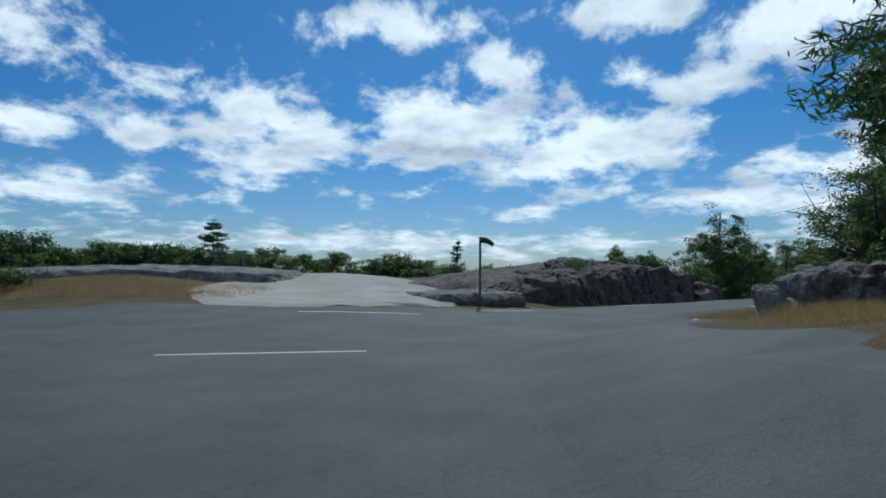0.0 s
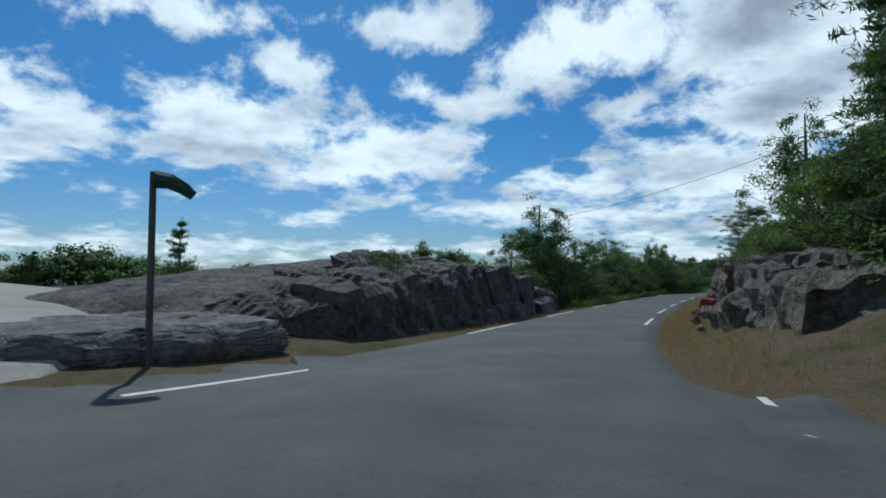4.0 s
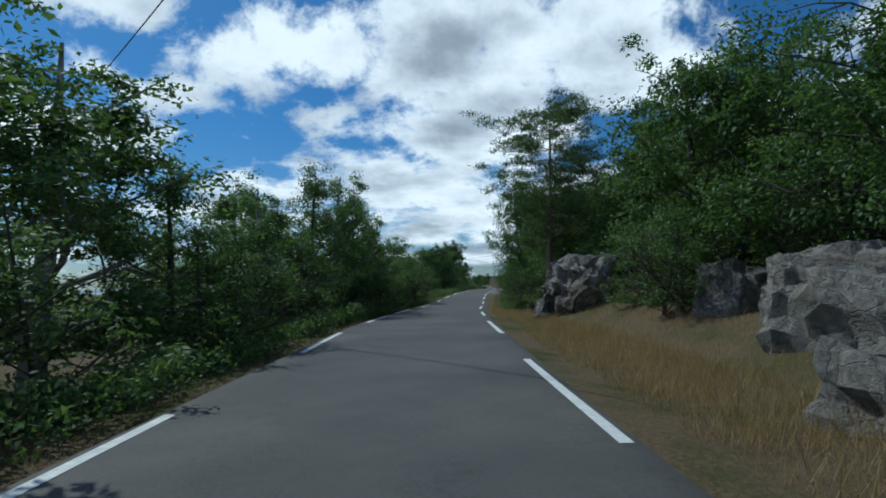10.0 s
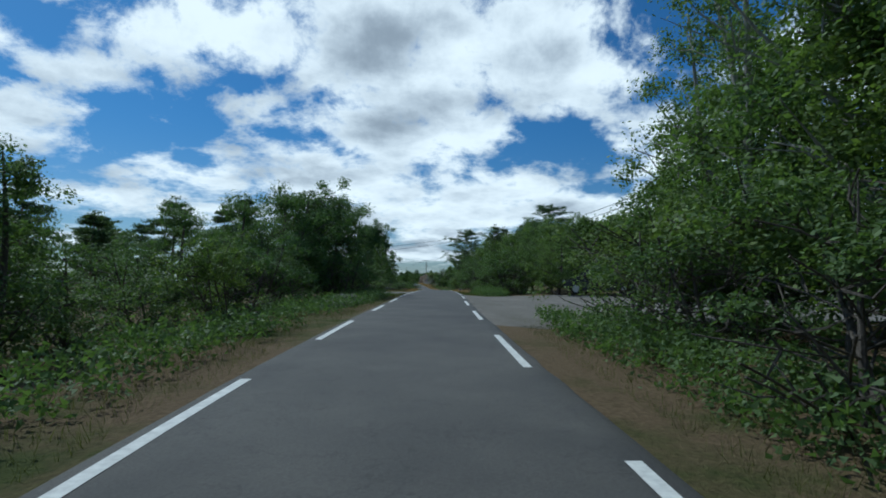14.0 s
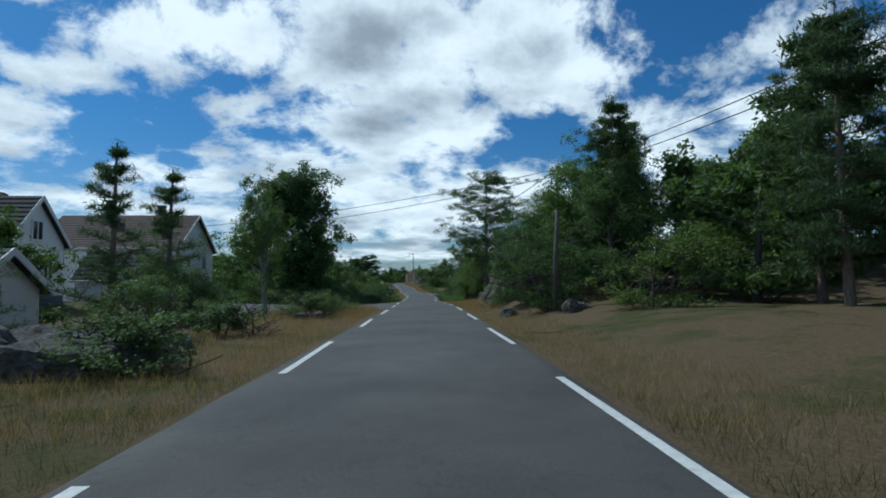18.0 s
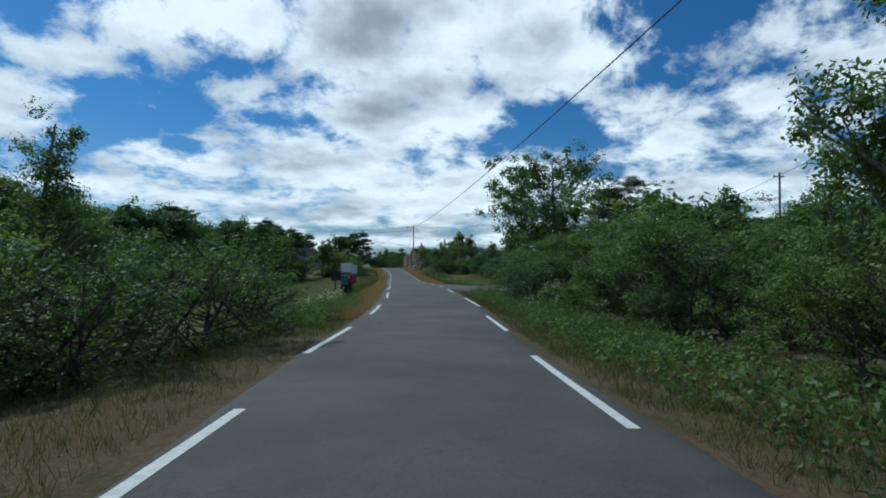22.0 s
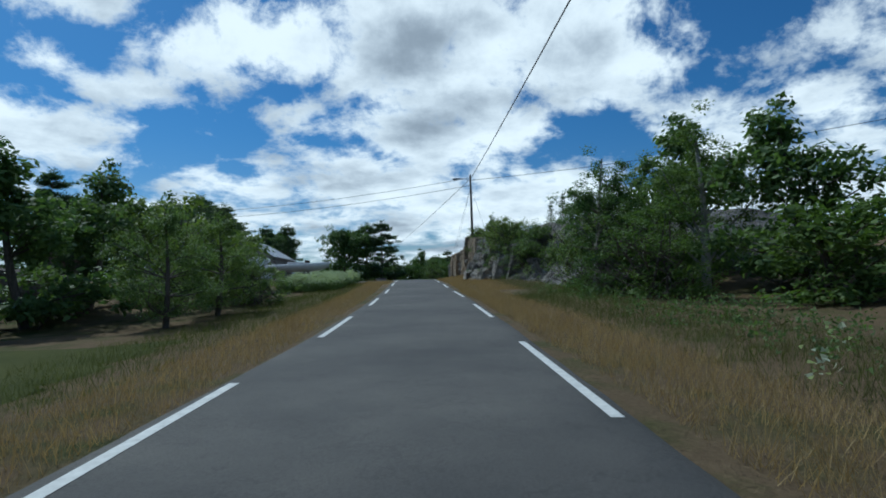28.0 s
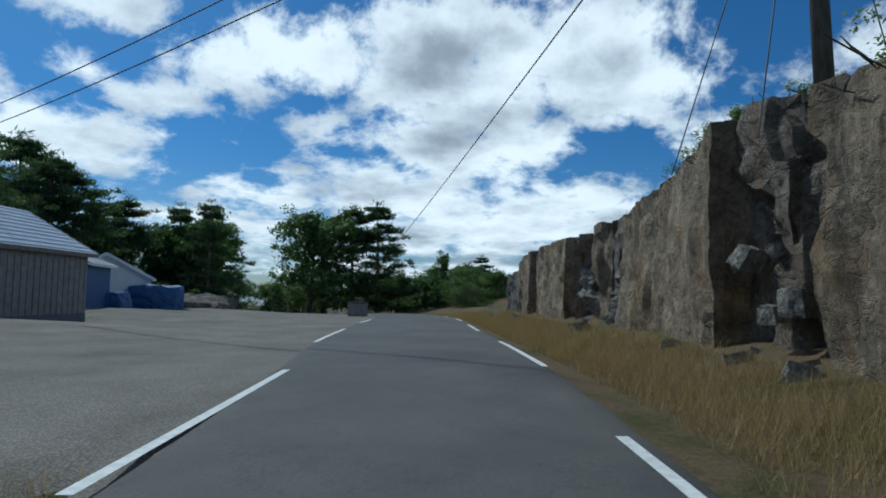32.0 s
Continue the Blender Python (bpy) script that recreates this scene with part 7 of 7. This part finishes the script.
gabled("boat_shed", 418.8, -22.4, 13.6, 7.5, 3.5, 5.7, GREY_WOOD, ROOF_METAL, "long grey shed with a shiny metal roof", 0, [], foot=0.2, category="shed")
gabled("dark_shed", 401.5, -25.4, 6, 7, 4.2, 6.2, GREY_WOOD, ROOF_TILE, "dark boarded shed with a grey roof", 0, [], foot=0.2, category="shed")
gabled("far_house", 452, -28, 9, 7, 3.0, 5.0, WHITE_WOOD, ROOF_METAL, "low white building beyond the yard", 20, [("f", -2, 1.9, 1, 1), ("f", 2, 1.9, 1, 1)], foot=0.2, category="house")
gabled("blue_shed", 437, -26, 5.5, 5, 3.4, 4.4, TARP_BLUE, ROOF_METAL, "small blue shed at the yard's edge", 10, [], foot=0.1, boards=False, category="shed")
gabled("far_house", 412, -27, 11, 7, 1.9, 3.5, WHITE_WOOD, ROOF_METAL, "low white building with a metal roof behind the boat", 95, [], foot=0.2, category="house")

# ---- vehicles ----


def parked_car(s, lat, turn, k, paint, label, tall=1.0, base=None):
    x, y, z = road_at(s, lat)
    g = ground_z(x, y) + 0.08 if base is None else z + base
    root = empty("car", pose(x, y, g, 0, 0, heading(s) + turn) @ Matrix.Scale(k, 4), label, "car")
    # side outline, y forward: lower body and cabin as lofted sections across
    body = [(-2.05, 0.42), (-2.1, 0.8), (-2.05, 1.02), (-1.2, 1.06), (0.0, 1.04), (1.15, 0.98), (1.95, 0.80), (2.08, 0.6), (2.05, 0.35), (1.4, 0.22), (-1.5, 0.22)]
    cabin = [(-1.98, 1.0), (-1.72, 1.48 * tall), (-1.2, 1.60 * tall), (-0.2, 1.62 * tall), (0.45, 1.52 * tall), (1.25, 1.0)]

    def loft(bm, outline, half, tuck):
        rings = []
        for t, w in ((-1, tuck), (-0.86, 1.0), (0.86, 1.0), (1, tuck)):
            cy = sum(p[0] for p in outline) / len(outline)
            cz = sum(p[1] for p in outline) / len(outline)
            rings.append([bm.verts.new((t * half * (1 - 0.10 * max(0, (pz - 1.0)) / 0.6), cy + (py - cy) * w, cz + (pz - cz) * w)) for py, pz in outline])
        n = len(outline)
        for a, b in zip(rings, rings[1:]):
            for i in range(n):
                bm.faces.new((a[i], a[(i + 1) % n], b[(i + 1) % n], b[i]))
        bm.faces.new(rings[0][::-1])
        bm.faces.new(rings[-1])
        bmesh.ops.recalc_face_normals(bm, faces=bm.faces[:])
    bm = bmesh.new()
    loft(bm, body, 0.85, 0.94)
    shell = part("body", bm, paint, root)
    bm = bmesh.new()
    loft(bm, cabin, 0.74, 0.96)
    part("cabin", bm, paint, root)
    for name, pts in (("rear_window", [(-0.56, -2.0, 1.08), (0.56, -2.0, 1.08), (0.50, -1.78, 1.44 * tall), (-0.50, -1.78, 1.44 * tall)]),
                      ("windscreen", [(0.58, 1.17, 1.08), (-0.58, 1.17, 1.08), (-0.52, 0.55, 1.50 * tall), (0.52, 0.55, 1.50 * tall)])):
        bm = bmesh.new()
        off = Vector((0, -0.045 if "rear" in name else 0.045, 0.02))
        vs = [bm.verts.new(Vector(p) + off) for p in pts]
        back = [bm.verts.new(Vector(p)) for p in pts]
        bm.faces.new(vs)
        for i in range(4):
            bm.faces.new((back[i], back[(i + 1) % 4], vs[(i + 1) % 4], vs[i]))
        bmesh.ops.recalc_face_normals(bm, faces=bm.faces[:])
        part(name, bm, GLASS, root)
    for side in (-1, 1):
        for a, b in ((-1.75, -0.95), (-0.85, 0.05), (0.12, 0.95)):
            bm = bmesh.new()
            za = 1.44 * tall if a > -1.7 else 1.36 * tall
            zb = 1.46 * tall if b < 0.5 else 1.16
            vs = [bm.verts.new((side * 0.755, a, 1.08)), bm.verts.new((side * 0.755, b, 1.08)), bm.verts.new((side * 0.735, b - (0.1 if b > 0.5 else 0), zb)), bm.verts.new((side * 0.735, a + 0.08, za))]
            r = bmesh.ops.extrude_face_region(bm, geom=[bm.faces.new(vs)])
            bmesh.ops.translate(bm, verts=[v for v in r["geom"] if isinstance(v, bmesh.types.BMVert)], vec=(-side * 0.06, 0, 0))
            bmesh.ops.recalc_face_normals(bm, faces=bm.faces[:])
            part("side_window", bm, GLASS, root)
        bm = bmesh.new()
        box(bm, side * 0.70, -2.08, 0.95, 0.22, 0.08, 0.34, 0.03)
        part("tail_light", bm, LAMP_RED, shell, "red tail light")
        bm = bmesh.new()
        box(bm, side * 0.62, 2.02, 0.70, 0.36, 0.1, 0.16, 0.03)
        part("headlight", bm, HULL, shell, "clear headlight")
        bm = bmesh.new()
        box(bm, side * 0.92, 0.92, 1.06, 0.16, 0.1, 0.12, 0.03)
        part("mirror", bm, paint, root)
        for py in (-1.32, 1.30):
            m = Matrix.Translation((side * 0.76, py, 0.31)) @ Matrix.Rotation(math.pi / 2, 4, "Y")
            bm = bmesh.new()
            bmesh.ops.create_cone(bm, cap_ends=True, segments=24, radius1=0.31, radius2=0.31, depth=0.2, matrix=m)
            bmesh.ops.bevel(bm, geom=[e for e in bm.edges if len(e.link_faces) == 2 and e.calc_face_angle() > 1], offset=0.03, segments=2, affect="EDGES")
            tyre = part("tyre", bm, RUBBER, root)
            bm = bmesh.new()
            bmesh.ops.create_cone(bm, cap_ends=True, segments=20, radius1=0.2, radius2=0.2, depth=0.215, matrix=m)
            part("rim", bm, STEEL, tyre, "grey alloy rim")
    bm = bmesh.new()
    box(bm, 0, -2.09, 0.50, 1.6, 0.12, 0.22, 0.04)
    part("rear_bumper", bm, paint, shell)
    bm = bmesh.new()
    box(bm, 0, -2.12, 0.80, 0.5, 0.02, 0.12)
    part("number_plate", bm, HULL, shell, "blank white number plate")
    return root


parked_car(310.4, 17.6, -58, 1.3, CAR_BLUE, "light blue family car parked by the garage", 1.04)
parked_car(149.5, 16.2, 38, 1.3, CAR_GREY, "grey estate car parked under trees", 1.0)
parked_car(149.5, 11.8, 60, 1.3, CAR_DARK, "dark car parked under bushes", 0.94)

# ---- boat and yard things ----


def boat(s, lat, turn, length, label):
    x, y, _ = road_at(s, lat)
    g = ground_z(x, y)
    root = empty("motor_boat", pose(x, y, g, 0, 0, heading(s) + turn), label, "boat")
    bm = bmesh.new()
    rows = []
    for i in range(13):
        t = i / 12
        w = 1.15 * (1 - max(0, (t - 0.45) / 0.55) ** 2.2) + 0.03
        keel = 0.95 + 0.5 * max(0, (t - 0.6) / 0.4) ** 2
        sheer = 1.72 + 0.22 * t ** 2
        py = -length / 2 + length * t
        rows.append([bm.verts.new(p) for p in ((-w, py, sheer), (-w * 0.93, py, sheer - 0.3), (-w * 0.75, py, keel + 0.22), (0, py, keel), (w * 0.75, py, keel + 0.22), (w * 0.93, py, sheer - 0.3), (w, py, sheer), (w * 0.86, py, sheer + 0.03), (0, py, sheer + 0.10), (-w * 0.86, py, sheer + 0.03))])
    for a, b in zip(rows, rows[1:]):
        for k in range(10):
            bm.faces.new((a[k], b[k], b[(k + 1) % 10], a[(k + 1) % 10]))
    bm.faces.new(rows[0])
    bm.faces.new(rows[-1][::-1])
    bmesh.ops.recalc_face_normals(bm, faces=bm.faces[:])
    part("hull", bm, HULL, root, "off-white hull", True)
    bm = bmesh.new()
    box(bm, 0, -0.3, 1.88, 1.4, length * 0.3, 0.28, 0.1)
    part("cabin", bm, HULL, root)
    bm = bmesh.new()
    box(bm, 0, length * 0.12, 2.08, 1.3, 0.06, 0.3, 0.02)
    part("windscreen", bm, GLASS, root)
    bm = bmesh.new()
    box(bm, 0, -length / 2 - 0.22, 1.5, 0.42, 0.44, 0.95, 0.1)
    part("outboard_motor", bm, PLASTIC_BLACK, root)
    for py in (-length * 0.25, length * 0.1):
        for sd in (-1, 1):
            bm = bmesh.new()
            box(bm, sd * 0.55, py, 0.5, 0.22, 0.3, 1.25, 0.02)
            part("support", bm, GREY_WOOD, root)
    return root


boat(398.2, -12.6, -102, 6.4, "white motor boat laid up on supports")


def tarped_pile(s, lat, size, mat, label, seed):
    ob = rock_mesh("tarpaulin_cover", size, seed, mat, 0.12, 10, 0.25)
    x, y, _ = road_at(s, lat)
    ob.matrix_basis = pose(x, y, ground_z(x, y) + size[2] * 0.55, 0, 0, heading(s))
    return tagged(ob, label, "tarpaulin")


tarped_pile(409.4, -19.6, (1.6, 2.4, 2.3), TARP_WHITE, "white sheeted stack beside the boats", 31)
tarped_pile(448, -22.5, (2.6, 1.6, 1.6), TARP_BLUE, "blue tarpaulin over a boat", 32)
tarped_pile(441, -24, (1.6, 1.4, 1.3), TARP_BLUE, "blue tarpaulin over stacked gear", 33)


def bin_box(s, lat, label, mat):
    x, y, g = spot(s, lat)
    root = empty("waste_bin", pose(x, y, g + 0.05, 0, 0, heading(s)), label, "bin")
    bm = bmesh.new()
    vs = box(bm, 0, 0, 0.62, 1.7, 1.2, 1.1, 0.04)
    part("body", bm, mat, root)
    bm = bmesh.new()
    box(bm, 0, 0, 1.22, 1.8, 1.3, 0.12, 0.03)
    part("lid", bm, PLASTIC_BLACK, root)
    for a in (-0.7, 0.7):
        for b in (-0.45, 0.45):
            bm = bmesh.new()
            bmesh.ops.create_cone(bm, cap_ends=True, segments=12, radius1=0.1, radius2=0.1, depth=0.06, matrix=Matrix.Translation((a, b, 0.05)) @ Matrix.Rotation(math.pi / 2, 4, "Y"))
            part("wheel", bm, RUBBER, root)


bin_box(444.5, -5.0, "dark brown waste bin at the roadside", GREY_WOOD)


def marker_post(s, lat, h=1.3):
    x, y, g = spot(s, lat)
    root = empty("marker_post", pose(x, y, g, 0, 0, heading(s)), "slim white roadside marker post", "marker post")
    bm = bmesh.new()
    tube(bm, [(0, 0, -0.2), (0, 0, h)], [0.045, 0.04], 10)
    part("post", bm, HULL, root)
    bm = bmesh.new()
    tube(bm, [(0, 0, h * 0.8), (0, 0, h * 0.9)], [0.05, 0.05], 10)
    part("band", bm, PLASTIC_BLACK, root)


marker_post(455, -3.9)

# mail boxes on a stand by the lawn
x, y, g = spot(275.8, -5.1)
stand = empty("mailbox_stand", pose(x, y, g, 0, 0, heading(276.6)), "group of mailboxes on posts in the verge", "mailbox")
for k, (dx, dy) in enumerate(((-0.55, 0), (0.55, 0.1), (0.1, 0.9))):
    bm = bmesh.new()
    box(bm, dx, dy, 0.6, 0.1, 0.1, 1.7, 0.01)
    part("post", bm, POLE_WOOD, stand)
for dx, dy, dz, sx, sy, sz, mat, lab in ((-0.5, -0.05, 1.42, 0.62, 0.5, 0.55, PLASTIC_BLACK, "black mailbox"), (0.05, 0.15, 1.15, 0.5, 0.45, 0.6, CAR_BLUE, "blue-grey mailbox"),
                                         (0.62, 0.0, 1.2, 0.45, 0.42, 0.5, RED_PAINT, "red mailbox"), (0.15, 0.35, 0.72, 0.7, 0.5, 0.9, PLASTIC_BLACK, "black bin below the boxes")):
    bm = bmesh.new()
    box(bm, dx, dy, dz, sx, sy, sz, 0.05)
    mb = part("mailbox", bm, mat, stand, lab)
    bm = bmesh.new()
    box(bm, dx, dy - 0.01, dz + sz / 2 + 0.03, sx + 0.08, sy + 0.08, 0.06, 0.02)
    part("lid", bm, mat, mb)
bm = bmesh.new()
box(bm, 0.1, 0.95, 1.98, 0.8, 0.05, 0.62, 0.02)
sgn = part("sign_board", bm, WHITE_WOOD, stand, "plain white board")
bm = bmesh.new()
box(bm, 0.62, 0.9, 1.88, 0.4, 0.05, 0.6, 0.02)
part("sign_board", bm, HULL, stand, "pale board")

# flag-like sock on a pole, bench on the rock, white bench on the lawn
root = empty("wind_sock", pose(1.65, 25.8, 0.42, 0, 0, 0), "dark post with a small wind sock", "wind sock")
bm = bmesh.new()
tube(bm, [(0, 0, -0.5), (0, 0, 1.3), (0, 0, 2.6)], [0.055, 0.055, 0.05], 10)
part("post", bm, POLE_WOOD, root)
bm = bmesh.new()
tube(bm, [(0.02, 0, 2.48), (0.25, 0, 2.46), (0.45, 0.02, 2.36), (0.6, 0.03, 2.24)], [0.15, 0.13, 0.11, 0.08], 10)
part("sock", bm, PLASTIC_GREEN, root, "dark green cloth sock")
sx, sy = -14.2, 38.6
root = empty("picnic_table", pose(sx, sy, ground_z(sx, sy) + 0.9, 0, 0, 10), "weathered wooden picnic table on the rock", "picnic table")
for nm, dy, dz, w in (("tabletop", 0, 0.85, 0.9), ("seat", -0.9, 0.5, 0.32), ("seat", 0.9, 0.5, 0.32)):
    bm = bmesh.new()
    n = 4 if nm == "tabletop" else 2
    for i in range(n):
        box(bm, 0, dy - w / 2 + (i + 0.5) * w / n, dz, 2.4, w / n - 0.02, 0.05, 0.006)
    part(nm, bm, GREY_WOOD, root)
for e in (-0.9, 0.9):
    bm = bmesh.new()
    tube(bm, [(e, -0.95, -0.9), (e, -0.25, 0.82)], [0.05, 0.05], 6)
    tube(bm, [(e, 0.95, -0.9), (e, 0.25, 0.82)], [0.05, 0.05], 6)
    part("leg", bm, GREY_WOOD, root)
x, y, g = spot(332, 16.4)
root = empty("garden_bench", pose(x, y, g, 0, 0, heading(332) + 60), "white garden bench on the lawn", "bench")
for dy, dz, sy_, sz_ in ((0, 0.55, 0.55, 0.07), (0.28, 0.9, 0.06, 0.4)):
    bm = bmesh.new()
    box(bm, 0, dy, dz, 2.0, sy_, sz_, 0.01)
    part("seat" if dy == 0 else "backrest", bm, WHITE_WOOD, root)
for e in (-0.9, 0.9):
    for f in (-0.2, 0.26):
        bm = bmesh.new()
        box(bm, e, f, 0.26, 0.08, 0.08, 0.54)
        part("leg", bm, WHITE_WOOD, root)

# ---- bank of white-flowered umbels ----


def umbels(name, label, rows, seed):
    rng = np.random.default_rng(seed)
    P = []
    for s0, s1, l0, l1, n, h in rows:
        s, lat = rng.uniform(s0, s1, n), rng.uniform(l0, l1, n)
        x = np.interp(s, DIST, LINE[:, 0]) + lat * np.interp(s, DIST, TAN[:, 1])
        y = np.interp(s, DIST, LINE[:, 1]) - lat * np.interp(s, DIST, TAN[:, 0])
        P.append(np.stack([x, y, land_height(x, y) + h * (0.82 + 0.3 * np.sin(s * 1.3) * np.sin(lat * 1.7 + s * 0.4)) * rng.uniform(0.62, 1.1, n)], 1))
    P = np.concatenate(P)
    v, f = leaf_cards(rng, P, 18, 0.11, 0.095, 0.6, 1.0)
    ob = add_cards(name, v, f, BLOSSOM, None)
    tagged(ob, label, "flowers", kind="stuff")


def foliage_bank(name, label, rows, mat, seed):
    rng = np.random.default_rng(seed)
    P = []
    for s0, s1, l0, l1, n, h in rows:
        s, lat = rng.uniform(s0, s1, n), rng.uniform(l0, l1, n)
        x = np.interp(s, DIST, LINE[:, 0]) + lat * np.interp(s, DIST, TAN[:, 1])
        y = np.interp(s, DIST, LINE[:, 1]) - lat * np.interp(s, DIST, TAN[:, 0])
        P.append(np.stack([x, y, land_height(x, y) + h * (0.82 + 0.3 * np.sin(s * 1.3) * np.sin(lat * 1.7 + s * 0.4)) * rng.uniform(0.0, 1.0, n) ** 0.7], 1))
    v, f = leaf_cards(rng, np.concatenate(P), 16, 0.12, 0.058, 0.2, 1.8)
    tagged(add_cards(name, v, f, mat, None), label, "herbs", kind="stuff")


foliage_bank("herb_bank", "rank green herbs along the verges", [(379, 397, -10.8, -6.2, 3900, 0.85), (255, 268, -5.6, -3.4, 500, 0.6), (258, 276, 3.4, 6.6, 900, 0.6), (236, 258, 3.2, 5.5, 700, 0.5), (92, 126, 3.2, 5.2, 1500, 0.5), (150, 166, 3.2, 5, 900, 0.7), (312, 366, 5.6, 9, 450, 0.5), (40, 125, -5.5, -3.4, 2600, 0.6), (128, 150, -6, -3.2, 700, 0.5)], LEAF_MID, 41)
umbels("white_umbels", "white flowering umbels in a dense bank", [(379.4, 396.5, -10.6, -6.2, 3000, 1.08), (262, 272, 5.0, 7.5, 26, 1.2), (262, 275, -6, -4.5, 24, 0.8), (315, 345, 4, 9, 12, 0.8)], 42)

# ---- bring the plan to metres ----
for ob in list(scene.objects):
    if ob.parent is None and ob.type in {"MESH", "EMPTY"}:
        ob.matrix_basis = Matrix.Scale(SIZE, 4) @ ob.matrix_basis
